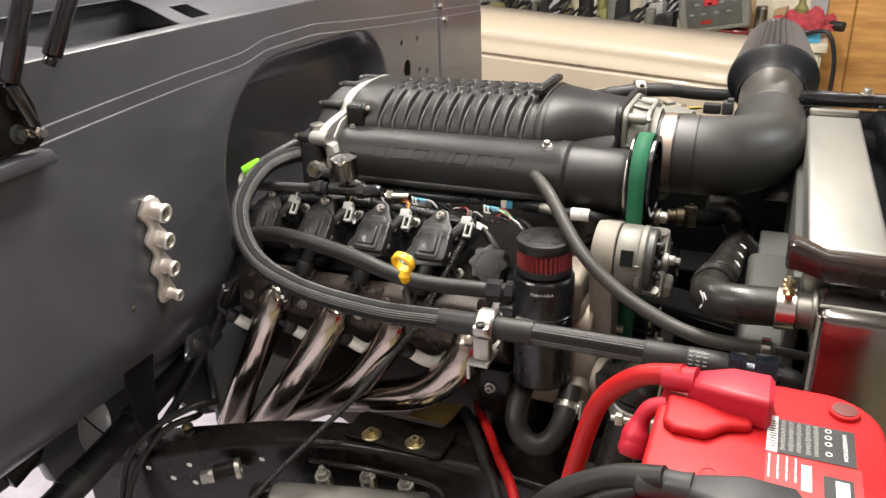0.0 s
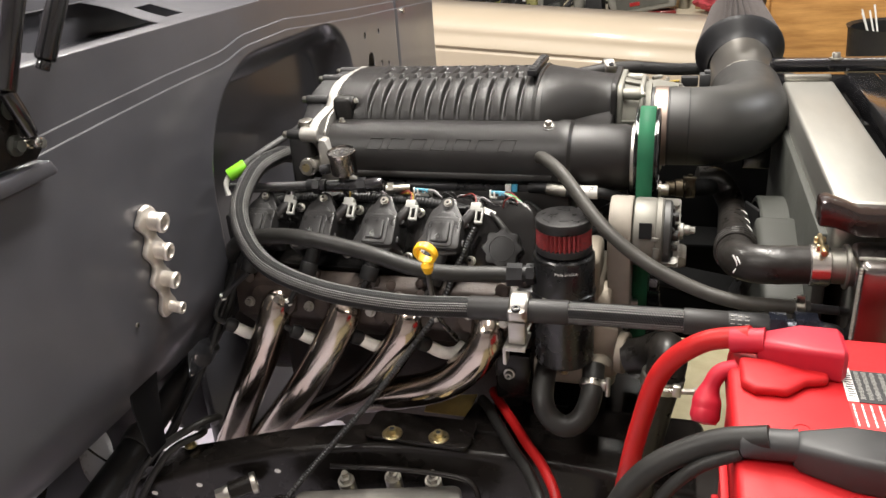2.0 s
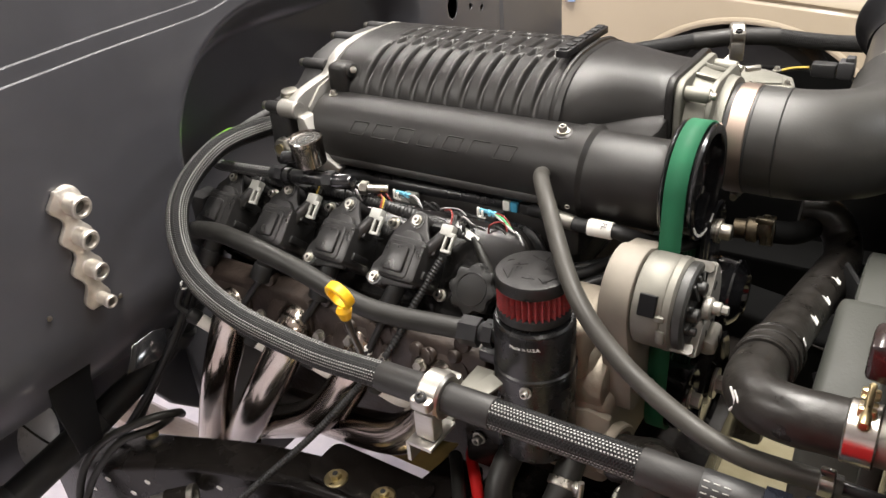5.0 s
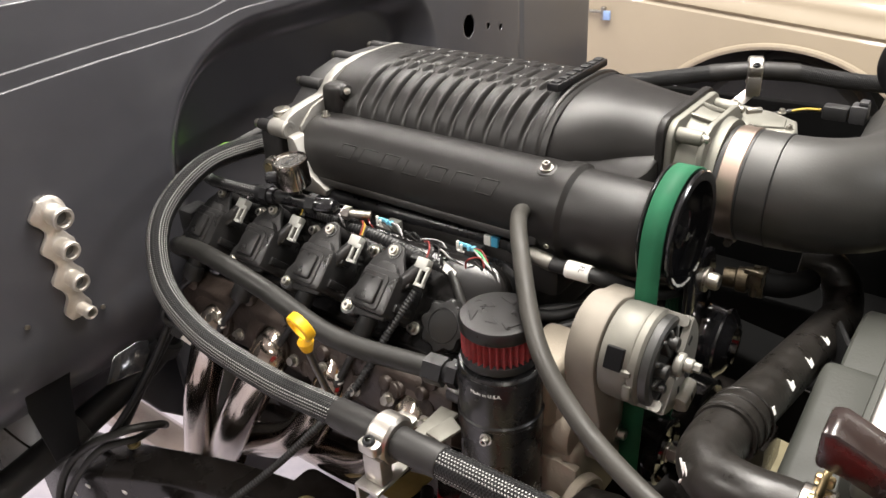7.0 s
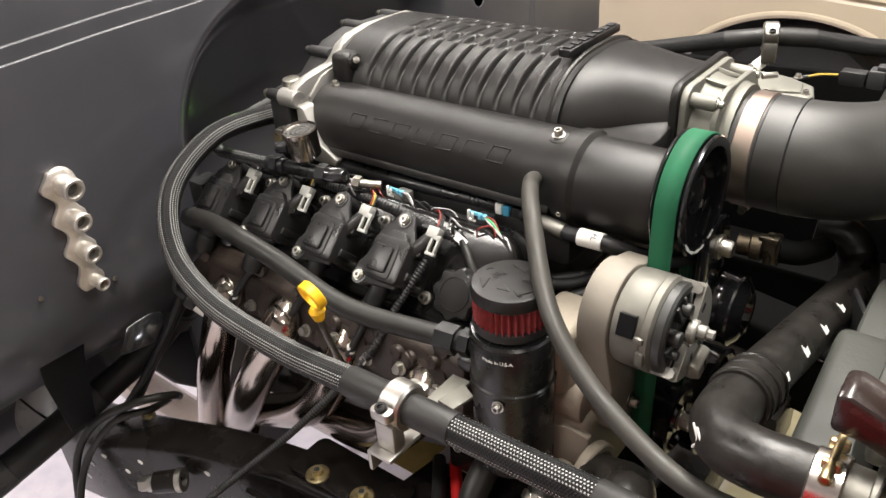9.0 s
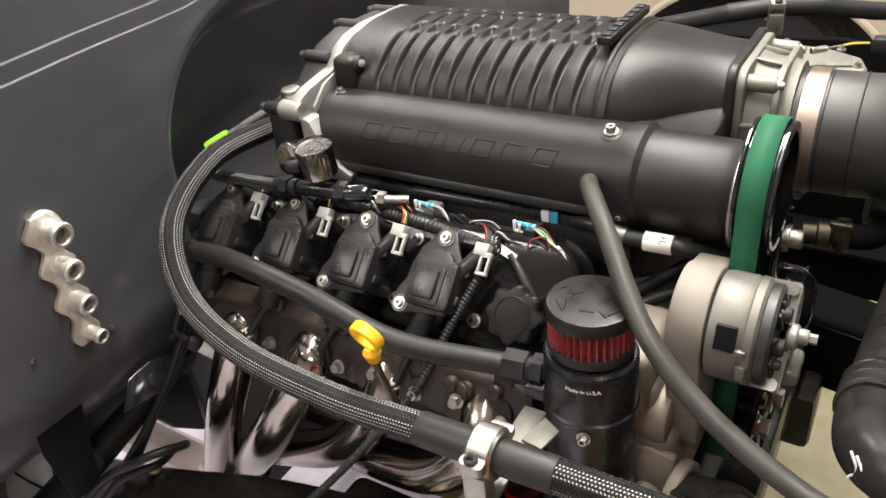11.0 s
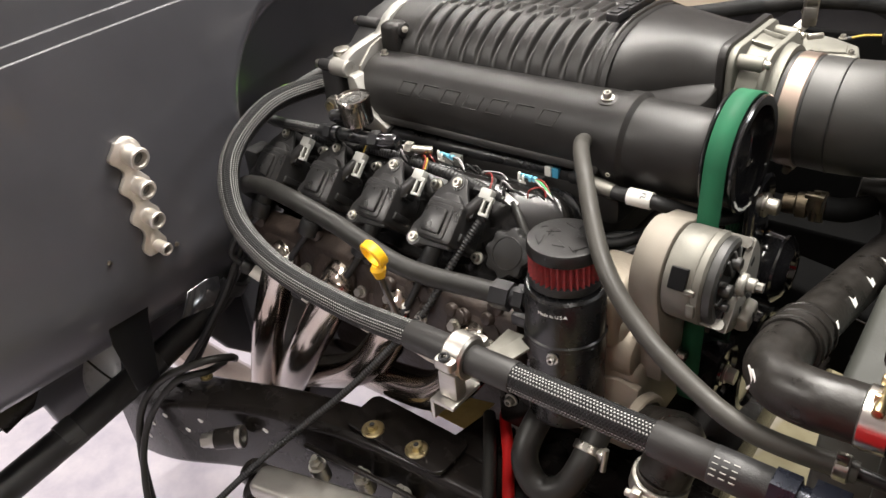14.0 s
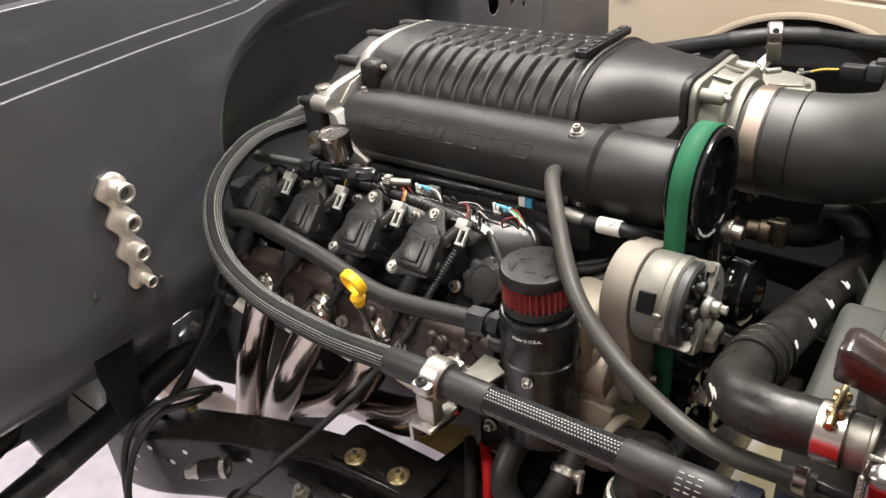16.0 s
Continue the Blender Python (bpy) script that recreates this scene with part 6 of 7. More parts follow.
part("worm_clamp", join(ring((-0.243, 0.998, 0.765), (0.0, 0.8, 0.6), 0.0195, 0.0170, 0.011, 28), box((-0.223, 0.998, 0.772), (0.012, 0.012, 0.016), 0.002), rod((-0.218, 0.990, 0.758), (-0.218, 0.998, 0.786), 0.004, 12)), STEEL, uh)
pump = thing("water_pump", (-0.25, 1.15, 0.70), "cast aluminium water pump and front cover", "water pump")
TAN = surface("tan_cast_aluminium", (0.235, 0.205, 0.165), 0.62, 0.55, 0.14, 20, 0.5, 260)
part("casting", join(box((-0.270, 1.19, 0.79), (0.115, 0.26, 0.14), 0.014, 3), rod((-0.33, 1.09, 0.87), (-0.22, 1.09, 0.87), 0.035, 24, 0.006), box((-0.27, 1.10, 0.925), (0.06, 0.10, 0.08), 0.012, 3), box((-0.262, 1.125, 0.862), (0.055, 0.13, 0.12), 0.014, 3)), TAN, pump)
part("cover_flange", prism([(-0.345, 0.742), (-0.345, 0.772), (-0.322, 0.785), (-0.318, 0.822), (-0.235, 0.845), (-0.208, 0.840), (-0.208, 0.755), (-0.25, 0.738)], (0, 1.066, 0), (1, 0, 0), (0, 0, 1), 0.012, 0.003), TAN, pump, "flat tan cast cover")
part("cover_boss", join(prism([(-0.312, 0.762), (-0.312, 0.792), (-0.268, 0.798), (-0.262, 0.768)], (0, 1.054, 0), (1, 0, 0), (0, 0, 1), 0.014, 0.004), rod((-0.236, 1.062, 0.776), (-0.236, 1.040, 0.770), 0.020, 24, 0.005)), TAN, pump)
part("outlet_ring", ring((-0.207, 1.056, 0.800), (1, -0.2, 0), 0.034, 0.026, 0.014, 36, 0.002), TAN, pump, "cast outlet collar")
part("outlet_hose", tube([(-0.192, 1.042, 0.800), (-0.165, 1.036, 0.812), (-0.142, 1.018, 0.834), (-0.132, 0.994, 0.846), (-0.131, 0.976, 0.842), (-0.134, 0.967, 0.825)], 0.0285, 26), SILICONE, pump)
part("ring_clamp", ring((-0.168, 1.040, 0.8), (1, 0, 0), 0.0325, 0.030, 0.012, 32), POLISHED, pump)
for y, z in ((1.10, 0.75), (1.14, 0.735), (1.18, 0.72), (1.07, 0.735)):
    cap_bolt((-0.242, y, z), (1, 0, 0), 0.006, pump)
part("rear_bracket", box((-0.38, 1.06, 0.735), (0.06, 0.03, 0.09), 0.006), CHASSIS, pump)
cap_bolt((-0.385, 1.043, 0.745), (0, -1, 0), 0.0065, pump)
low = thing("lower_hose", (-0.05, 1.0, 0.6), "gloss black lower radiator hose with a bright clamp", "hose")
part("hose", tube([(-0.134, 0.967, 0.832), (-0.137, 0.966, 0.812), (-0.150, 0.963, 0.745), (-0.163, 0.955, 0.67), (-0.17, 0.94, 0.58)], 0.027, 24), SILICONE, low)
part("clamp", join(ring((-0.1355, 0.966, 0.825), (-0.15, -0.05, -1), 0.0315, 0.027, 0.020, 36), rod((-0.160, 0.933, 0.816), (-0.093, 0.938, 0.818), 0.0045, 10), box((-0.148, 0.934, 0.816), (0.012, 0.012, 0.018), 0.002), box((-0.116, 0.937, 0.818), (0.012, 0.012, 0.018), 0.002), hexagon((-0.093, 0.938, 0.818), (1, 0.07, 0), 0.011, 0.008)), STEEL, low)
for pts, mat, r, nm, lb in ((((-0.425, 1.085, 0.675), (-0.413, 1.062, 0.677), (-0.377, 1.017, 0.667), (-0.344, 0.969, 0.663), (-0.31, 0.922, 0.661), (-0.280, 0.870, 0.645), (-0.268, 0.84, 0.59)), RED_CABLE, 0.0085, "starter_cable", "red starter cable"),
                            (((-0.44, 1.06, 0.672), (-0.425, 1.04, 0.674), (-0.393, 0.995, 0.667), (-0.361, 0.949, 0.662), (-0.327, 0.902, 0.658), (-0.298, 0.850, 0.640), (-0.285, 0.82, 0.58)), RUBBER_GREY, 0.0095, "ground_cable", "grey rubber ground cable")):
    whole(nm, tube(pts, r, 14), mat, lb + " running down beside the chassis rail", "cable")

# ---- radiator and shroud ----
rad = thing("radiator", (0.12, 1.3, 0.6), "welded aluminium radiator with brushed top tank", "radiator")
RT = 1.105
part("top_tank", join(box((0.105, 1.295, RT - 0.035), (0.092, 0.66, 0.07), 0.006, 3)), BRUSHED, rad)
part("core", box((0.110, 1.28, 0.80), (0.055, 0.62, 0.50), 0.002), CHASSIS, rad)
part("side_tank", join(box((0.150, 0.905, 0.90), (0.150, 0.080, 0.33), 0.012, 3)), SIDE_TANK, rad, "welded aluminium side tank")
wl = []
for a, b in (((0.0765, 0.8655, 0.75), (0.0765, 0.8655, 1.06)), ((0.078, 0.884, 1.0655), (0.222, 0.884, 1.0655))):
    n = 72
    for k in range(n):
        p = V(a).lerp(V(b), k / (n - 1))
        q = V(b) - V(a)
        wl.append(lathe([(0.0, -0.0006), (0.0026, 0.0), (0.0018, 0.0010), (0.0, 0.0013)], p, (-0.6, -0.6, 0.4), 8, False))
part("weld_bead", join(*wl), CAST, rad, "stacked weld bead")
part("inlet", join(rod((0.048, 0.937, 1.029), (0.090, 0.935, 1.030), 0.0225, 32, 0.002), ring((0.072, 0.936, 1.0295), (1, 0, 0.03), 0.0285, 0.022, 0.006, 32)), CAST, rad)
part("top_lip", box((0.105, 1.636, RT + 0.004), (0.085, 0.020, 0.012), 0.003), CAST, rad)
shroud = thing("fan_shroud", (0.03, 1.28, 0.6), "grey plastic radiator fan shroud", "fan shroud")
part("panel", box((0.058, 1.30, 0.83), (0.018, 0.62, 0.44), 0.004), SHROUD, shroud)
part("barrel", ring((0.005, 1.300, 0.770), (1, 0, 0), 0.200, 0.190, 0.060, 64, 0.003), SHROUD, shroud)
part("shoulder", prism([(0.995, 0.70), (1.235, 0.70), (1.235, 0.960), (1.222, 0.978), (1.200, 0.982), (1.10, 0.955), (1.02, 0.932)], (-0.008, 0, 0), (0, 1, 0), (0, 0, 1), 0.066, 0.012, 3), SHROUD, shroud)
fan = part("fan", lathe([(0.06, 0), (0.06, 0.03), (0.05, 0.036)], (0.0, 1.300, 0.770), (1, 0, 0), 32), PLASTIC, shroud)
for k in range(7):
    m = Matrix.Rotation(2 * math.pi * k / 7, 4, "X") @ Matrix.Rotation(radians(25), 4, "Z")
    part("blade", box(V((-0.004, 1.300, 0.770)) + (Matrix.Rotation(2 * math.pi * k / 7, 3, "X") @ V((0, 0, 0.125))), (0.006, 0.05, 0.14), 0.002, 1, m), PLASTIC, fan)
sup = thing("radiator_support", (0.15, 0.94, 1.06), "gloss black radiator support bars", "radiator support")
part("near_bar", join(prism([(0.036, -0.024), (0.036, 0.008), (0.046, 0.010), (0.082, -0.004), (0.36, -0.006), (0.36, -0.034), (0.084, -0.036), (0.056, -0.026)], (0, 0.968, RT + 0.002), (1, 0, 0), (0, 0, 1), 0.036, 0.004)), surface("dark_gloss_brown_black", (0.013, 0.007, 0.006), 0.24, 0, 0.2, 30, coat=0.2), sup)
part("far_bar", join(box((0.22, 1.70, RT + 0.016), (0.36, 0.042, 0.026), 0.008), box((0.04, 1.71, RT + 0.010), (0.06, 0.03, 0.016), 0.004), box((0.15, 1.68, RT - 0.10), (0.30, 0.02, 0.20), 0.004)), GLOSS_BLACK, sup)
part("side_bar", join(prism([(0.178, 1.68), (0.188, 0.95), (0.245, 0.95), (0.235, 1.68)], (0, 0, RT - 0.035), (1, 0, 0), (0, 1, 0), 0.040, 0.006), prism([(0.16, 1.68), (0.17, 0.95), (0.30, 0.95), (0.30, 1.68)], (0, 0, RT - 0.12), (1, 0, 0), (0, 1, 0), 0.02, 0.004)), GLOSS_BLACK, sup)
for x, y in ((0.16, 1.69), (0.30, 1.69)):
    cap_bolt((x, y, RT + 0.029), (0, 0, 1), 0.008, sup)

# ---- battery ----
BT = 1.022
bat = thing("battery", (0.04, 0.61, 0.82), "red plastic car battery with printed labels", "battery")
BX0, BX1, BY0, BY1 = -0.072, 0.139, 0.43, 0.772
bcx, bcy = (BX0 + BX1) / 2, (BY0 + BY1) / 2
part("case", prism([(a + bcx, b + bcy) for a, b in rrect(BX1 - BX0 - 0.008, BY1 - BY0 - 0.008, 0.053, 8)], (0, 0, 0.82), (1, 0, 0), (0, 1, 0), BT - 0.82 - 0.018, 0.004), RED_PLASTIC, bat)
part("lid", prism([(a + bcx, b + bcy) for a, b in rrect(BX1 - BX0, BY1 - BY0, 0.056, 8)], (0, 0, BT - 0.040), (1, 0, 0), (0, 1, 0), 0.040, 0.007, 3), RED_PLASTIC, bat)
part("raised_cover", prism([(-0.062, 0.655), (-0.062, 0.700), (0.020, 0.700), (0.020, 0.672), (-0.002, 0.665), (-0.020, 0.645), (-0.05, 0.645)], (0, 0, BT - 0.001), (1, 0, 0), (0, 1, 0), 0.012, 0.005, 3), RED_PLASTIC, bat)
capb = part("vent_cap", join(lathe([(0.0145, 0), (0.0145, 0.005), (0.0135, 0.006)], (0.103, 0.737, BT - 0.001), (0, 0, 1), 28)), RED_PLASTIC, bat)
part("insert", lathe([(0.0115, 0), (0.0115, 0.0008), (0.010, 0.001)], (0.103, 0.737, BT + 0.005), (0, 0, 1), 24), surface("dark_vent_plug", (0.10, 0.018, 0.018), 0.5), capb)
for yy in (0.712, 0.550):
    part("terminal_post", rod((0.012, yy, BT - 0.002), (0.012, yy, 1.045), 0.0095, 18, 0.002), STEEL, bat)
lab = part("label", box((0.0770, 0.679, BT + 0.0003), (0.067, 0.055, 0.0008)), INK, bat, "black printed warning label")
strip = part("label", box((0.0385, 0.681, BT + 0.0004), (0.0095, 0.058, 0.0008)), LABEL, bat, "white printed sticker strip")
red_lab = part("label", box((0.074, 0.587, BT + 0.0003), (0.080, 0.125, 0.0008)), surface("red_label_print", (0.50, 0.03, 0.03), 0.4), bat, "red printed label")
# small print left as plain bars
rnd = random.Random(9)
for col0, col1 in ((0.0455, 0.0505), (0.0525, 0.0575), (0.0595, 0.0645), (0.0675, 0.0725), (0.0745, 0.0795)):
    y = 0.703
    while y > 0.656:
        part("print_bar", box(((col0 + col1) / 2, y, BT + 0.0010), ((col1 - col0) * rnd.uniform(0.6, 1.0), 0.0008, 0.0005)), PLASTIC_GREY, lab)
        y -= 0.0024
for x, y in ((0.0875, 0.7005), (0.0875, 0.690), (0.0875, 0.6795), (0.0875, 0.664)):
    part("symbol", ring((x, y, BT + 0.0007), (0, 0, 1), 0.0030, 0.0023, 0.0006, 20, 0), LABEL, lab)
part("print", moved(words("DANGER/POISON", 0.0052, 0.0002), lambda c: (0.1015 + c.y, 0.679 - c.x, BT + 0.0010 + c.z)), LABEL, lab, "pale lettering")
for k in range(11):
    part("print_bar", box((0.0385 + 0.001 * (k % 2), 0.700 - 0.0040 * k, BT + 0.0011), (0.006, 0.0009, 0.0005)), INK, strip)
for k in range(12):
    part("print_bar", box((0.037 + 0.0075 * (k % 4), 0.642 - 0.012 * (k // 4), BT + 0.0010), (0.0014, 0.010, 0.0005)), LABEL, red_lab)
part("date_box", box((0.0685, 0.622, BT + 0.0010), (0.0085, 0.036, 0.0006)), LABEL, red_lab)
logo = part("logo_panel", box((0.0945, 0.596, BT + 0.0010), (0.024, 0.070, 0.0006)), INK, red_lab, "dark logo panel with pale shapes")
part("logo_bar", box((0.0975, 0.596, BT + 0.0014), (0.011, 0.060, 0.0006)), LABEL, logo)
emb = [(-0.012, 0.60), (-0.03, 0.56), (0.005, 0.545)]
for x, y in emb:
    part("emboss", ring((x, y, BT - 0.0008), (0, 0, 1), 0.008, 0.0065, 0.0014, 24, 0.0004), RED_PLASTIC, bat)

pos = thing("positive_cable", (-0.05, 0.71, 1.0), "thick red battery cable with a vinyl terminal boot", "battery cable")
part("cable", tube([(-0.050, 0.716, 1.047), (-0.098, 0.728, 1.027), (-0.138, 0.733, 0.982), (-0.159, 0.728, 0.906), (-0.172, 0.725, 0.828), (-0.185, 0.78, 0.70), (-0.19, 0.90, 0.60), (-0.19, 0.965, 0.575)], 0.0115, 24, 10), RED_CABLE, pos)
part("boot_neck", lathe([(0.0128, 0), (0.0135, 0.002), (0.0135, 0.028), (0.0145, 0.034)], (-0.070, 0.7185, 1.039), (0.86, -0.16, 0.14), 24), RED_RUBBER, pos)


def boot(x0, x1, y, z0, w0, w1, h0, h1, yaw):
    secs = []
    for t in (0, 0.06, 0.5, 0.94, 1.0):
        k = 0.82 if t in (0, 1.0) else 1
        e = smooth(0, 0.6, t)
        w, h = (w0 + (w1 - w0) * e) * k, (h0 + (h1 - h0) * e) * k
        x = x0 + (x1 - x0) * t
        secs.append([V((x, y + a + yaw * (x - x0), z0 + (h1 - h0) * 0.15 * e + b)) for a, b in rrect(w, h, 0.007, 4)])
    return loft(secs)


part("boot", boot(-0.044, 0.036, 0.713, 1.037, 0.028, 0.054, 0.026, 0.036, -0.08), RED_RUBBER, pos, "red vinyl terminal boot")
side = thing("side_terminal_boot", (-0.08, 0.68, 0.95), "red rubber side terminal boot", "terminal boot")
part("boot", tube([(-0.062, 0.700, 1.018), (-0.080, 0.697, 1.010), (-0.089, 0.690, 0.990), (-0.091, 0.680, 0.972)], lambda t: 0.009 + 0.006 * smooth(0.5, 0.85, t), 20, 8), RED_RUBBER, side)
part("tip", lathe([(0.015, 0), (0.0155, 0.008), (0.012, 0.014), (0.0, 0.016)], (-0.091, 0.681, 0.974), (-0.1, -0.6, -0.75), 22, False), RED_RUBBER, side)
neg = thing("negative_cable", (-0.06, 0.55, 1.0), "black battery cable with a grey black terminal boot", "battery cable")
part("cable", tube([(-0.045, 0.552, 1.044), (-0.091, 0.558, 1.027), (-0.141, 0.556, 0.992), (-0.172, 0.548, 0.945), (-0.195, 0.54, 0.86), (-0.215, 0.60, 0.74), (-0.22, 0.80, 0.60), (-0.22, 0.965, 0.57)], 0.0115, 22, 8), RUBBER_GREY, neg)
part("cable", tube([(-0.068, 0.548, 1.028), (-0.105, 0.545, 1.006), (-0.135, 0.54, 0.965), (-0.155, 0.53, 0.90), (-0.18, 0.54, 0.80), (-0.205, 0.60, 0.74)], 0.0062, 14, 8), RUBBER_GREY, neg)
part("boot_neck", lathe([(0.0125, 0), (0.0138, 0.002), (0.0138, 0.040), (0.015, 0.046)], (-0.068, 0.555, 1.034), (0.93, -0.06, 0.10), 24), VINYL_BLACK, neg)
part("boot", boot(-0.026, 0.062, 0.550, 1.036, 0.028, 0.052, 0.028, 0.036, -0.1), VINYL_BLACK, neg, "grey black vinyl terminal boot")
tray = thing("battery_tray", (bcx, bcy, 0.80), "black steel battery tray on arms from the chassis rail", "battery tray")
part("tray", box((bcx, bcy, 0.808), (0.25, 0.38, 0.022), 0.005), CHASSIS, tray)
for x in (-0.06, 0.10):
    part("support_arm", rod((x, 0.78, 0.802), (x, 0.975, rail_top(x) - 0.03), 0.013, 16, 0.002), CHASSIS, tray)
for z in (0.95, 0.86):
    part("case_rib", box((BX0 - 0.002, bcy - 0.03, z), (0.008, 0.22, 0.006), 0.002), RED_PLASTIC, bat)

# ---- steering gear and hardware at the foot of the rail ----
gear = thing("steering_gear", (-0.55, 0.82, 0.48), "black steering gear with a bare aluminium cover", "steering gear")
part("housing", join(box((-0.55, 0.815, 0.535), (0.32, 0.075, 0.10), 0.018, 3), rod((-0.72, 0.825, 0.56), (-0.38, 0.825, 0.56), 0.036, 24, 0.006), rod((-0.745, 0.83, 0.575), (-0.70, 0.83, 0.575), 0.022, 20, 0.004)), CHASSIS, gear)
part("cover", prism(rrect(0.27, 0.050, 0.014, 4), (-0.565, 0.848, 0.592), (1, 0.30, -0.03), (-0.30, 1, 0), 0.022, 0.005, 3), MACHINED, gear, "bare aluminium cover")
for x, y0, z0 in ((-0.632, 0.878, 0.612), (-0.556, 0.898, 0.616), (-0.490, 0.910, 0.610)):
    part("bolt", join(hexagon((x, y0, z0), (0, -0.2, 1), 0.018, 0.010), lathe([(0.014, -0.030), (0.014, 0.001)], (x, y0, z0), (0, -0.2, 1), 18), rod((x, y0, z0 + 0.006), (x, y0 - 0.002, z0 + 0.019), 0.0055, 10)), STEEL, gear)
part("line", tube([(-0.66, 0.885, 0.632), (-0.55, 0.890, 0.640), (-0.45, 0.900, 0.634), (-0.415, 0.895, 0.622), (-0.405, 0.88, 0.585), (-0.405, 0.87, 0.53)], 0.0045, 10), CHASSIS, gear)
stud = thing("shackle_bolt", (-0.82, 0.83, 0.59), "zinc bolt with a black rubber bushing", "bolt")
sa = V((0.72, 0.55, 0.08)).normalized()
s0 = V((-0.846, 0.822, 0.588))
part("head", join(hexagon(s0 - sa * 0.004, sa, 0.021, 0.014), lathe([(0.0135, 0.010), (0.0135, 0.018)], s0, sa, 24)), MACHINED, stud, "bright hex bolt head")
part("bushing", lathe([(0.012, 0.018), (0.017, 0.020), (0.0175, 0.056), (0.015, 0.058)], s0, sa, 24), CHASSIS, stud)
part("ring", ring(s0 + sa * 0.056, sa, 0.019, 0.010, 0.010, 28), STEEL, stud)

# harness looms
mh = thing("main_harness", (-0.9, 0.9, 0.6), "thick black wiring harness along the firewall", "wiring harness")
part("trunk", tube([(-0.84, 1.10, 0.98), (-0.88, 1.06, 0.90), (-0.93, 1.04, 0.80), (-0.985, 1.00, 0.715), (-1.003, 0.907, 0.673), (-1.0, 0.745, 0.641), (-0.997, 0.583, 0.616), (-0.995, 0.35, 0.58)], lambda t: 0.018 + 0.008 * smooth(0.3, 0.7, t), 18, 8), RUBBER, mh)
for at, ax in (((-0.955, 1.022, 0.760), (-0.5, -0.35, -0.8)), ((-1.0025, 0.86, 0.665), (0, -1, -0.17)), ((-1.0, 0.70, 0.634), (0, -1, -0.16)), ((-0.905, 1.05, 0.85), (-0.4, -0.2, -0.85))):
    part("tape_wrap", ring(at, ax, 0.0272, 0.018, 0.03, 24, 0.001), VINYL_BLACK, mh, "shiny black tape")
loom = whole("wire_loom", tube([(-0.438, 1.070, 1.000), (-0.462, 1.035, 0.945), (-0.488, 1.000, 0.880), (-0.535, 0.972, 0.815), (-0.590, 0.930, 0.745), (-0.650, 0.880, 0.680), (-0.705, 0.825, 0.620), (-0.76, 0.76, 0.55)], 0.0056, 12, 10, ripple=0.0012, pitch=0.0044), PLASTIC, "black corrugated wire loom across the headers", "wire loom")
for pts, r in ((((-0.86, 1.06, 0.93), (-0.885, 1.03, 0.86), (-0.918, 1.00, 0.79), (-0.962, 0.96, 0.70), (-1.01, 0.92, 0.60)), 0.0085), (((-0.88, 1.05, 0.90), (-0.897, 1.01, 0.84), (-0.922, 0.97, 0.76), (-0.968, 0.93, 0.67), (-1.03, 0.88, 0.57)), 0.006)):
    whole("wire_loom", tube(pts, r, 12, 8), RUBBER, "black wire loom hanging behind the headers", "wire loom")
whole("brake_hose", tube([(-0.93, 0.96, 0.625), (-0.895, 0.93, 0.665), (-0.915, 0.885, 0.675), (-0.975, 0.84, 0.640), (-1.01, 0.805, 0.58), (-1.02, 0.78, 0.48), (-1.02, 0.76, 0.30)], 0.0068, 14, 10), RUBBER_GREY, "black flexible hose looping over the chassis rail", "hose")
whole("brake_hose", tube([(-0.95, 0.95, 0.615), (-0.915, 0.90, 0.648), (-0.955, 0.85, 0.635), (-1.0, 0.80, 0.55), (-1.0, 0.76, 0.44), (-0.99, 0.74, 0.30)], 0.0062, 14, 10), RUBBER_GREY, "black flexible hose hanging beside the chassis rail", "hose")

# ---- injectors, plugs and small wiring ----
for k, (x, y, z) in enumerate(((-0.553, 1.150, 1.026), (-0.419, 1.150, 1.026))):
    inj = thing("injector_plug", (x, y, z - 0.02), "grey injector plug with a pale blue lock", "connector", "injector plugs")
    part("housing", join(box((x + 0.006, y + 0.004, z - 0.010), (0.022, 0.024, 0.022), 0.003), rod((x + 0.008, y + 0.010, z - 0.02), (x + 0.004, y + 0.016, z - 0.05), 0.008, 14)), surface("grey_injector_plastic", (0.13, 0.13, 0.12), 0.4) if k == 0 else PLASTIC, inj)
    part("lock", join(box((x, y - 0.004, z + 0.005), (0.018, 0.003, 0.005), 0.0008), box((x + 0.006, y - 0.005, z), (0.004, 0.004, 0.013), 0.0008), box((x + 0.012, y - 0.003, z + 0.002), (0.005, 0.006, 0.008), 0.0008)), surface("pale_blue_plastic", (0.14, 0.42, 0.58), 0.4), inj, "pale blue plastic lock")
    part("clip", join(box((x - 0.010, y - 0.006, z + 0.003), (0.003, 0.004, 0.013), 0.0008), box((x - 0.004, y - 0.007, z - 0.003), (0.011, 0.003, 0.003), 0.0008), box((x - 0.003, y - 0.008, z + 0.003), (0.003, 0.003, 0.009), 0.0008)), PLASTIC_WHITE, inj)
    for j, mat in enumerate((WIRE_WHITE, WIRE_BLACK) if k == 0 else (WIRE_RED, WIRE_GREEN, WIRE_WHITE)):
        part("wire", tube([(x + 0.012, y - 0.004, z + 0.004), (x + 0.030, y - 0.008 - 0.003 * j, z + 0.004 - 0.002 * j), (x + 0.050 + 0.003 * j, y - 0.022, z - 0.014), (x + 0.056, y - 0.030, z - 0.040)], 0.0014, 6, 6), mat, inj)
bb = thing("fuel_sensor_plug", (-0.396, 1.186, 1.02), "black sensor plug with a blue and white lock", "connector")
part("housing", box((-0.374, 1.186, 1.024), (0.026, 0.022, 0.022), 0.003), PLASTIC, bb)
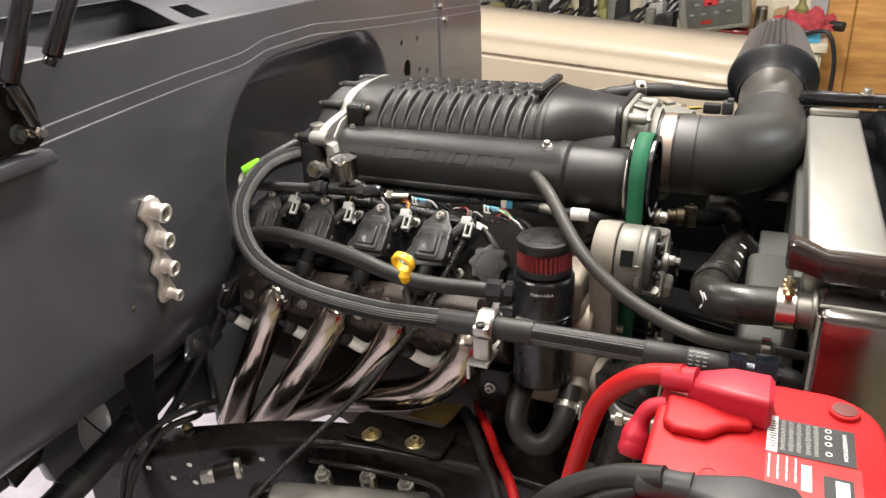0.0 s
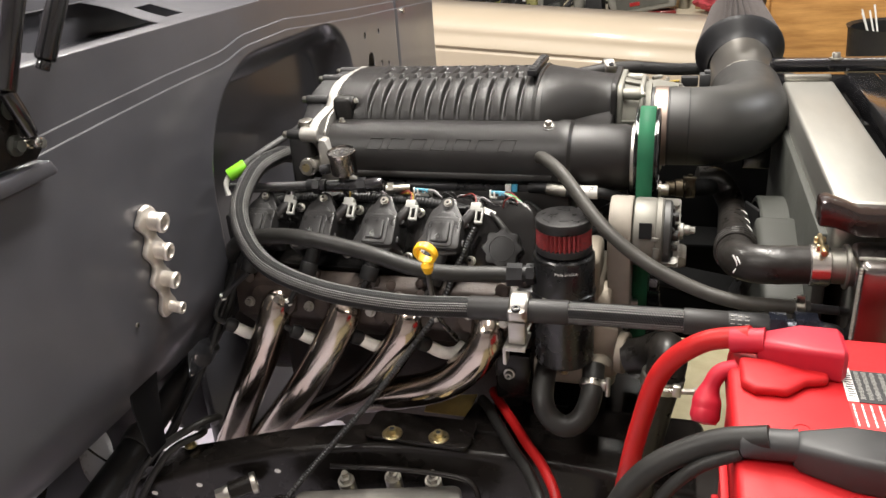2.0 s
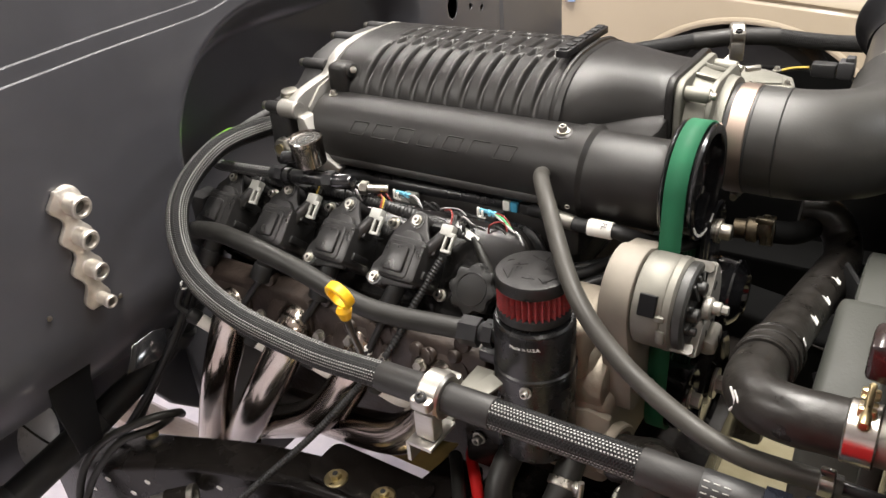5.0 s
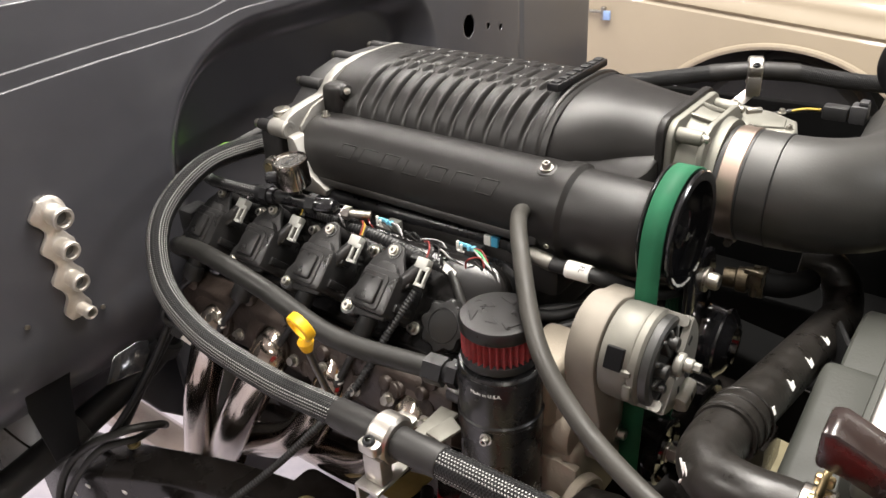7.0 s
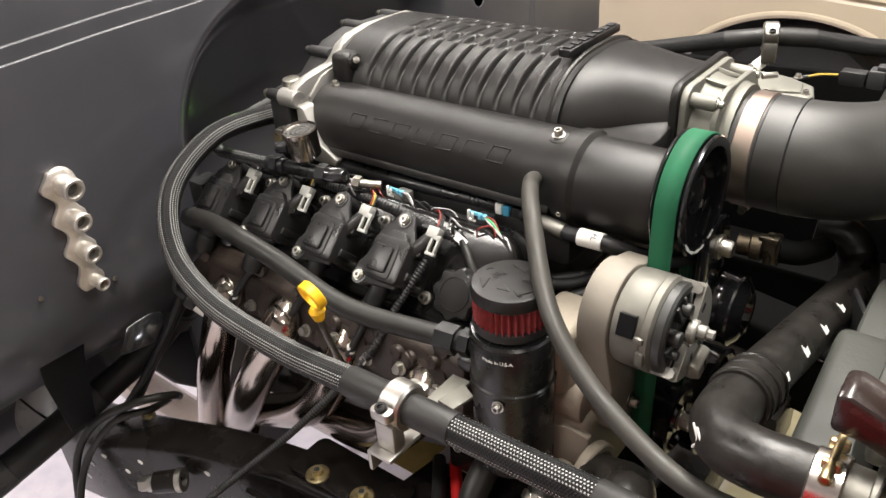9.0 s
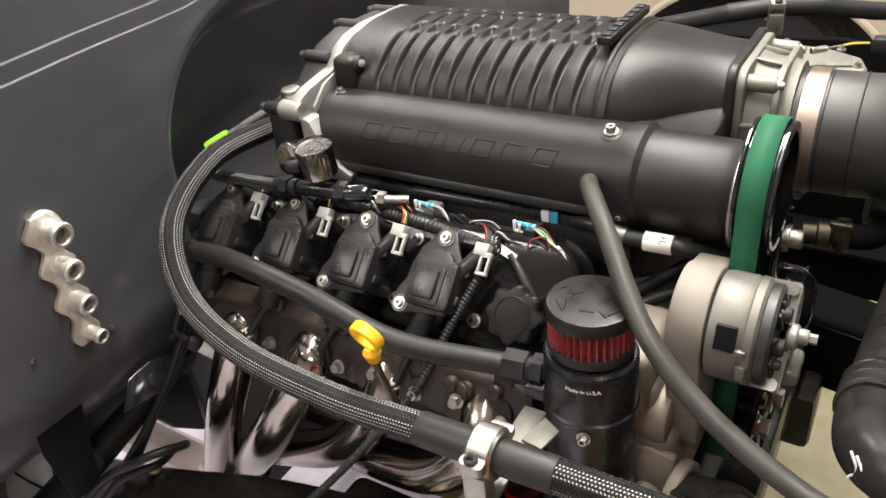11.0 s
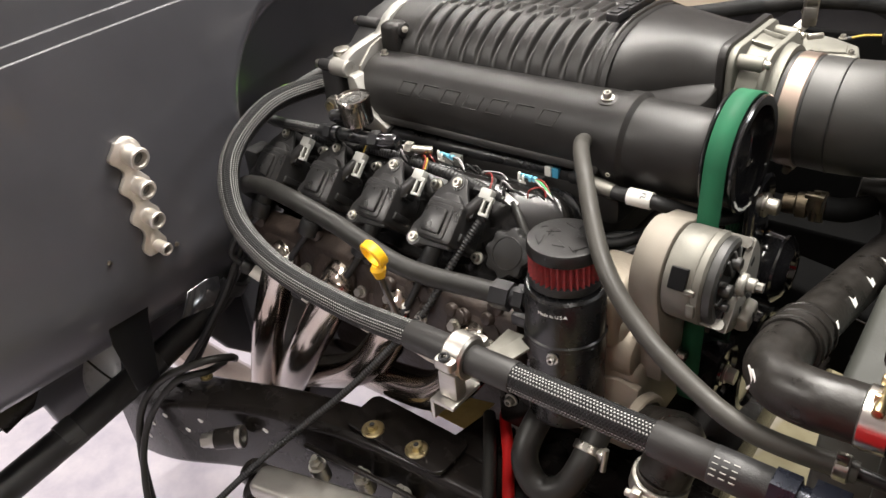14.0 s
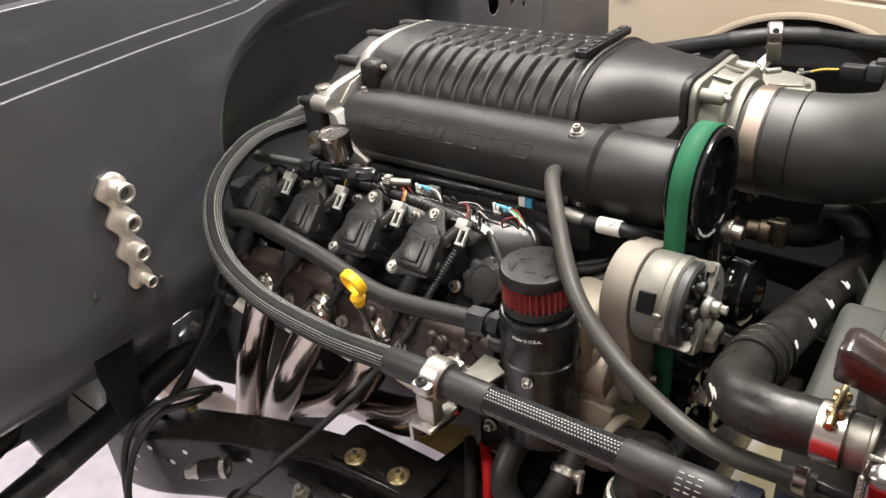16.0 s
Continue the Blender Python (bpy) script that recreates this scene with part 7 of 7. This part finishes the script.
part("lock", box((-0.3945, 1.180, 1.028), (0.010, 0.012, 0.014), 0.001), PLASTIC_BLUE, bb)
part("clip", box((-0.4055, 1.180, 1.028), (0.010, 0.012, 0.014), 0.001), PLASTIC_WHITE, bb)
for k in range(4):
    cx = -0.489 - 0.1105 * k + 0.050
    w = thing("coil_wiring", (cx, 1.10, 1.02), "thin coloured wires to an ignition coil plug", "wiring", "coil plug wires")
    base = bank(cx, 0.060, 0.004)
    for j, mat in enumerate(((WIRE_RED, WIRE_BLACK, WIRE_BLACK), (WIRE_RED, WIRE_YELLOW, WIRE_BLACK), (WIRE_YELLOW, WIRE_BLACK, WIRE_BLACK), (WIRE_WHITE, WIRE_BLACK, WIRE_BLACK))[k]):
        d = 0.003 * (j - 1)
        part("wire", tube([base + V((d, 0, 0)), base + V((d - 0.003, 0.010, 0.007)), base + V((d - 0.014, 0.022, 0.007 - 0.003 * j)), base + V((-0.035, 0.036, -0.004))], 0.0012, 6, 6), mat, w)
har = thing("engine_harness", (-0.6, 1.12, 1.0), "black engine harness along the fuel rail", "wiring harness")
part("trunk", tube([(-0.84, 1.13, 1.005), (-0.74, 1.128, 1.018), (-0.62, 1.128, 1.020), (-0.50, 1.125, 1.012), (-0.41, 1.125, 0.995), (-0.36, 1.14, 0.975)], 0.0085, 14, 8, ripple=0.0010, pitch=0.005), PLASTIC, har)
part("branch", tube([(-0.424, 1.122, 1.002), (-0.400, 1.105, 0.985), (-0.375, 1.09, 0.955), (-0.365, 1.08, 0.92)], 0.0062, 12, 8), RUBBER_GREY, har)
part("flag", prism([(-0.016, 0), (0.012, -0.004), (0.014, 0.006), (-0.012, 0.012)], (-0.428, 1.118, 1.004), (1, -0.1, -0.2), (0, 0.7, 0.7), 0.0012), LABEL, har, "white paper flag")
for k in range(5):
    part("tie", ring((-0.80 + 0.09 * k, 1.128, 1.014), (1, 0, 0), 0.0098, 0.008, 0.005, 18), INK, har)
# loose thin wires between the plugs and the harness
rnd = random.Random(31)
WIRES = (WIRE_BLACK, WIRE_WHITE, WIRE_BLACK, WIRE_BLACK, WIRE_RED, WIRE_BLACK, WIRE_BLACK, WIRE_WHITE)
for i in range(22):
    x = -0.80 + 0.43 * (i + rnd.random()) / 22
    y, z = 1.126 + rnd.uniform(0, 0.02), 1.018 - 0.06 * max(0, x + 0.48)
    d = rnd.choice((-1, 1)) * rnd.uniform(0.02, 0.05)
    part("wire", tube([(x, y, z - 0.006), (x + d * 0.3, y - 0.006, z + rnd.uniform(0.006, 0.016)), (x + d * 0.8, y + rnd.uniform(-0.012, 0.010), z + rnd.uniform(0.002, 0.014)), (x + d * 1.3, y + rnd.uniform(-0.008, 0.012), z - 0.006)], rnd.choice((0.0009, 0.0011, 0.0015)), 6, 6), WIRES[i % 8], har)
for x, y, z in ((-0.705, 1.118, 1.022), (-0.470, 1.112, 1.012)):
    part("plug", join(box((x, y, z), (0.018, 0.012, 0.010), 0.002), box((x + 0.010, y, z + 0.002), (0.006, 0.009, 0.008), 0.001)), PLASTIC, har)
flt = thing("marked_cable", (-0.28, 1.16, 1.01), "black cable with a white printed sleeve", "cable")
part("cable", tube([(-0.368, 1.176, 1.030), (-0.345, 1.168, 1.034), (-0.305, 1.1640, 1.0300), (-0.285, 1.1638, 1.0300), (-0.268, 1.1645, 1.0300), (-0.255, 1.1650, 1.0300), (-0.238, 1.172, 1.024), (-0.20, 1.215, 0.998), (-0.18, 1.25, 0.99)], 0.0088, 16, 8), RUBBER, flt)
part("metal_sleeve", rod((-0.338, 1.1665, 1.0335), (-0.305, 1.1640, 1.0300), 0.0098, 20, 0.0008), CAST, flt, "dull metal crimp sleeve")
part("sleeve", rod((-0.285, 1.1638, 1.0300), (-0.255, 1.1650, 1.0300), 0.0108, 22, 0.0006), LABEL, flt, "white sleeve lettered FL")


def round_sleeve(c):
    f = c.x / 0.0109
    n0, d0 = V((0, -0.64, 0.77)), V((0, -0.77, -0.64))
    return V((-0.264 + c.y, 1.1646, 1.0300)) + (n0 * math.cos(f) + d0 * math.sin(f)) * (0.0110 + c.z)


part("print", moved(words("FL", 0.0095, 0.0002), round_sleeve), INK, flt, "black lettering")
for pts in (((-0.36, 1.10, 0.95), (-0.32, 1.12, 0.94), (-0.27, 1.17, 0.955), (-0.20, 1.22, 0.975)), ((-0.36, 1.13, 0.97), (-0.30, 1.17, 0.955), (-0.25, 1.22, 0.975), (-0.19, 1.26, 1.0)), ((-0.34, 1.16, 0.95), (-0.28, 1.20, 0.96), (-0.21, 1.25, 0.965))):
    whole("cable", tube(pts, 0.0075, 12, 8), RUBBER, "black cable behind the alternator", "cable", "cables by the alternator")
tag = thing("tagged_cable", (-1.0, 1.33, 0.92), "clear sleeved cable end with a lime green tag", "cable")
part("cable", tube([(-0.80, 1.28, 1.12), (-0.84, 1.25, 1.095), (-0.875, 1.205, 1.075), (-0.905, 1.178, 1.056)], 0.0062, 12, 6), surface("smoky_clear_sleeve", (0.10, 0.10, 0.10), 0.25), tag)
part("tag", lathe([(0.0115, 0), (0.012, 0.004), (0.012, 0.034), (0.011, 0.037)], (-0.930, 1.158, 1.040), (0.75, 0.55, 0.42), 18), GREEN_TAG, tag, "lime green plastic tag")
part("strands", tube([(-0.930, 1.158, 1.040), (-0.934, 1.150, 1.026), (-0.930, 1.145, 1.006)], 0.005, 8), PLASTIC_WHITE, tag)
ecm = thing("rear_connector", (-0.86, 1.06, 0.95), "black multi pin harness connector", "connector")
part("shell", join(box((-0.862, 1.065, 0.985), (0.035, 0.04, 0.05), 0.006), rod((-0.862, 1.06, 0.96), (-0.855, 1.04, 0.90), 0.014, 16, 0.003)), PLASTIC, ecm)

# ---- cream car beside the truck ----
car = thing("cream_car", (-0.7, 3.6, 0.0), "cream painted car fender with an open wheel arch", "car")


def fender_mesh():
    bm = bmesh.new()
    xs = np.arange(-2.6, 0.03, 0.03)
    prof = []
    for s in np.linspace(0, 1, 110):
        z = 0.32 + s * 0.58
        y = 3.32 + 0.03 * (1 - math.sin(min(1, s * 1.3) * math.pi / 2)) + 0.014 * (smooth(0.862, 0.872, s) - smooth(0.884, 0.90, s)) + 0.02 * smooth(0.88, 1.0, s)
        prof.append((y, z))
    for k in range(1, 25):
        a = radians(90 * k / 24)
        prof.append((3.34 + 0.16 * (1 - math.cos(a)), 0.90 + 0.085 * math.sin(a)))
    prof.append((3.75, 0.975))
    rows = []
    for x in xs:
        d = -0.09 * (x + 0.7)
        rows.append([bm.verts.new((x, y, z + d)) for y, z in prof])
    for i in range(len(xs) - 1):
        for j in range(len(prof) - 1):
            x, z = (xs[i] + xs[i + 1]) / 2, (prof[j][1] + prof[j + 1][1]) / 2 - 0.09 * (xs[i] + 0.7)
            if prof[j][0] < 3.4 and ((x + 0.62) / 0.50) ** 2 + ((z - 0.32) / 0.425) ** 2 < 1:
                continue
            bm.faces.new((rows[i][j], rows[i + 1][j], rows[i + 1][j + 1], rows[i][j + 1]))
    return bm


fm = part("fender", fender_mesh(), CREAM, car, "cream painted steel fender", 1.2)
so = fm.modifiers.new("thickness", "SOLIDIFY")
so.thickness, so.offset = 0.004, -1
lip = []
for k in range(41):
    a = math.pi * k / 40
    lip.append(V((-0.62 - 0.505 * math.cos(a), 3.326, 0.32 + 0.428 * math.sin(a))))
part("arch_lip", tube(lip, 0.014, 10, 1), CREAM, car)
# shade inside the arch, put in as a near-black sheet
part("wheel_well_shade", prism([(-0.62 - 0.52 * math.cos(math.pi * k / 24), 0.32 + 0.46 * math.sin(math.pi * k / 24)) for k in range(25)], (0, 3.72, 0), (1, 0, 0), (0, 0, 1), 0.05, 0.004), DARK, car)
wheel = part("wheel", lathe([(0.20, 0), (0.31, 0.01), (0.335, 0.04), (0.335, 0.18), (0.31, 0.21), (0.2, 0.22)], (-0.62, 3.42, 0.335), (0, 1, 0), 40), RUBBER, car, "dark tyre inside the arch")
hk = thing("masking_hook", (-1.30, 3.30, 0.80), "bright hook with a blue tape tag on the fender", "hook")
part("hook", join(rod((-1.40, 3.305, 0.815), (-1.30, 3.305, 0.815), 0.006, 10), box((-1.30, 3.30, 0.81), (0.02, 0.015, 0.05), 0.003)), STEEL, hk)
part("tape", box((-1.283, 3.295, 0.805), (0.028, 0.012, 0.035), 0.002), surface("pale_blue_tape", (0.25, 0.36, 0.62), 0.6), hk)

# ---- workbench behind ----
BENCH_PALE = surface("worn_cream_laminate", (0.50, 0.45, 0.34), 0.5, 0, 0.22, 6, 0.1, 80)
CARD = surface("brown_cardboard", (0.34, 0.23, 0.12), 0.8, 0, 0.15, 10, 0.3, 90)
TEAL = surface("teal_painted_steel", (0.03, 0.10, 0.13), 0.45, 0, 0.2, 20, 0.1)
OLIVE = surface("olive_plastic", (0.17, 0.16, 0.05), 0.5, 0, 0.2, 30, 0.1)
BZ = 0.800
bench = thing("workbench", (-0.9, 4.8, 0.0), "cluttered workbench with a worn cream top", "workbench")
part("top", box((-0.95, 4.80, BZ - 0.02), (2.30, 0.95, 0.04), 0.004), BENCH_PALE, bench)
for x in (-2.04, -1.0):
    part("leg", box((x, 4.45, (BZ - 0.04) / 2), (0.08, 0.08, BZ - 0.04), 0.005), PLY, bench)
unit = part("drawer_unit", box((-0.045, 4.80, 0.38), (0.45, 0.88, 0.758), 0.006), BENCH_PALE, bench, "cream drawer unit")
for k in range(3):
    part("drawer_front", box((-0.045, 4.353, 0.14 + 0.25 * k), (0.42, 0.016, 0.23), 0.005), BENCH_PALE, unit)
ch = thing("battery_charger", (-0.36, 4.6, BZ), "grey battery charger leaning with a red lit display", "battery charger")
tilt = radians(9)
cu, cv = V((math.cos(tilt), 0.0, math.sin(tilt))), V((-math.sin(tilt), 0.0, math.cos(tilt)))
c0 = V((-0.515, 4.70, BZ + 0.001))
part("case", prism([(0, 0), (0.34, 0), (0.345, 0.14), (0.30, 0.235), (0.27, 0.245), (0.03, 0.245), (-0.005, 0.225), (-0.02, 0.10)], c0, cu, cv, 0.20, 0.018, 3), GREY_CASE, ch)
face = Matrix.Rotation(-tilt, 4, "Y")


def on_charger(a, b, depth):
    p = c0 + cu * a + cv * b
    return (p.x, 4.50 - depth, p.z)


part("panel", box(on_charger(0.165, 0.115, 0.002), (0.28, 0.012, 0.17), 0.004, 2, face), surface("dull_grey_panel", (0.062, 0.062, 0.055), 0.5), ch, "dark control panel")
part("display", box(on_charger(0.155, 0.155, 0.010), (0.07, 0.008, 0.034), 0.002, 1, face), SCREEN, ch, "red lit display")
part("lamp_window", box(on_charger(0.125, 0.055, 0.010), (0.055, 0.008, 0.020), 0.002, 1, face), surface("dark_red_window", (0.22, 0.015, 0.015), 0.3), ch)
for k in range(8):
    part("button", box(on_charger(0.055 + 0.062 * (k % 4) + (0.03 if k > 3 else 0), 0.098 if k < 4 else 0.148, 0.010), (0.026, 0.008, 0.014), 0.002, 1, face), GREY_CASE, ch)
part("handle", tube([c0 + cu * 0.05 + cv * 0.24, c0 + cu * 0.07 + cv * 0.285, c0 + cu * 0.25 + cv * 0.285, c0 + cu * 0.28 + cv * 0.24], 0.013, 12, 8), GREY_CASE, ch)
whole("tool_case", box((-0.255, 4.60, BZ + 0.0165), (0.15, 0.20, 0.033), 0.006), DARK_RED, "flat red tool case under the battery charger", "tool case")
bm = bmesh.new()
bmesh.ops.create_icosphere(bm, subdivisions=5, radius=1)
for v in bm.verts:
    n1 = noise.noise(v.co * 1.7 + V((3, 1, 7)))
    n2 = noise.noise(v.co * 4.3)
    fold = abs(noise.noise(v.co * 2.6 + V((9, 2, 4))))
    v.co = V((0.08 + v.co.x * (0.15 + 0.07 * n1), 4.58 + v.co.y * 0.13, BZ + 0.003 + max(0.0, (v.co.z * 0.5 + 0.5) * (0.13 + 0.07 * n1 + 0.02 * n2 - 0.07 * fold))))
whole("shop_cloth", bm, CLOTH_RED, "crumpled red shop cloth on the bench", "cloth", sharp=2)
rnd = random.Random(21)
CL = [(DARK, "black"), (GREY_CASE, "grey"), (STEEL, "bright steel"), (SHROUD, "dull grey"), (PLASTIC, "black plastic"), (CARD, "brown cardboard"), (OLIVE, "olive plastic"), (BENCH_PALE, "cream"), (PLASTIC_GREY, "pale grey plastic")]
for k in range(96):
    row = k % 4
    x = -1.92 + 0.0855 * (k // 4) + rnd.uniform(-0.025, 0.025)
    y = (4.42, 4.64, 4.86, 5.10)[row] + rnd.uniform(-0.05, 0.05)
    h, r = rnd.uniform(0.04, 0.11) + 0.035 * row, rnd.uniform(0.028, 0.058)
    pick, form = rnd.randrange(9), rnd.randrange(6)
    if x > 0.12 or (row < 2 and -0.60 < x < -0.09) or (row < 2 and x > -0.12):
        continue
    mat, word = CL[pick]
    if form == 0:
        whole("bottle", lathe([(r * 0.9, 0), (r, h * 0.08), (r, h * 0.7), (r * 0.5, h * 0.85), (r * 0.45, h)], (x, y, BZ), (0, 0, 1), 20), mat, word + " bottle standing on the workbench", "bottle")
    elif form == 1:
        whole("can", lathe([(r * 0.92, 0), (r, 0.004), (r, h * 0.9), (r * 0.93, h * 0.92), (r * 0.93, h), (r * 0.5, h)], (x, y, BZ), (0, 0, 1), 20), mat, word + " can standing on the workbench", "can")
    elif form < 4:
        lean = rnd.uniform(-0.3, 0.3)
        whole("box", prism([(-r, 0), (r, 0), (r * 0.9, h), (-r * 0.8, h * rnd.uniform(0.7, 1.0))], (x, y, BZ), (1, lean, 0), (0, 0, 1), r * 1.6, 0.008), mat, word + " box standing on the workbench", "box")
    else:
        turns = [(x + (0.05 + 0.004 * j) * math.cos(0.9 * j), y - 0.03 + 0.03 * math.sin(0.9 * j), BZ + 0.012 + h * (0.5 + 0.5 * math.sin(0.9 * j + 1)) * 0.9) for j in range(14)]
        whole("cord", tube(turns, 0.009, 8, 6), DARK if pick % 2 else RUBBER_GREY, "tangled cord coiled on the workbench", "cord")
for x, lean in ((-1.50, 0.03), (-1.33, 0.12)):
    whole("steel_post", prism([(-0.022, 0), (0.022, 0), (0.022 + lean, 0.42), (-0.022 + lean, 0.42)], (x, 5.21, BZ), (1, 0, 0), (0, 0, 1), 0.04, 0.004), TEAL, "teal painted steel post standing on the workbench", "post")
whole("white_board", box((-1.80, 5.24, BZ + 0.16), (0.46, 0.02, 0.32), 0.003), BENCH_PALE, "cream board standing at the back of the workbench", "board")
whole("carton", box((-0.10, 5.10, BZ + 0.07), (0.42, 0.24, 0.14), 0.006), BENCH_PALE, "pale cardboard carton on the workbench", "carton")
whole("box", box((0.125, 4.40, BZ + 0.026), (0.075, 0.07, 0.052), 0.006), PLASTIC_BLUE, "small blue plastic box on the workbench", "box")
whole("rubber_grip", join(rod((0.15, 4.62, BZ + 0.06), (0.27, 4.56, BZ + 0.055), 0.026, 16), rod((0.0, 4.70, BZ + 0.03), (0.15, 4.62, BZ + 0.06), 0.012, 12)), RUBBER, "black rubber tool grip lying on the workbench", "tool")
whole("cord", tube([(0.02, 4.40, BZ + 0.012), (0.10, 4.35, BZ + 0.05), (0.19, 4.31, BZ + 0.06), (0.235, 4.30, BZ - 0.06), (0.24, 4.32, BZ - 0.25), (0.225, 4.36, 0.30), (0.23, 4.38, 0.012)], 0.011, 10, 8), RUBBER, "black cord hanging off the workbench", "cord")
cabin = thing("plywood_cabinet", (0.80, 5.0, 0.0), "varnished plywood cabinet with a framed door", "cabinet")
part("carcass", box((0.80, 5.02, 0.95), (1.20, 0.16, 1.9), 0.004), PLY, cabin)
part("door", box((0.86, 4.932, 0.98), (1.04, 0.018, 1.76), 0.003), PLY, cabin, "varnished plywood door")
part("edge_strip", box((0.266, 4.930, 0.95), (0.128, 0.020, 1.88), 0.002), PLY, cabin)
stand = thing("parts_bin", (0.81, 4.1, 0.0), "dark plastic bin holding white cable ties", "bin")
part("bin", lathe([(0.16, 0.3), (0.17, 0.32), (0.20, 0.78), (0.21, 0.80), (0.19, 0.79), (0.16, 0.34)], (0.81, 4.1, 0), (0, 0, 1), 28, False), PLASTIC, stand)
part("post", box((0.81, 4.1, 0.16), (0.10, 0.10, 0.32), 0.01), PLASTIC, stand)
for k in range(9):
    a = rnd.uniform(0, 6.28)
    part("cable_tie", rod((0.81 + 0.05 * math.cos(a), 4.1 + 0.05 * math.sin(a), 0.6), (0.81 + 0.15 * math.cos(a), 4.1 + 0.15 * math.sin(a), 0.84 + rnd.uniform(0, 0.05)), 0.004, 6), PLASTIC_WHITE, stand)
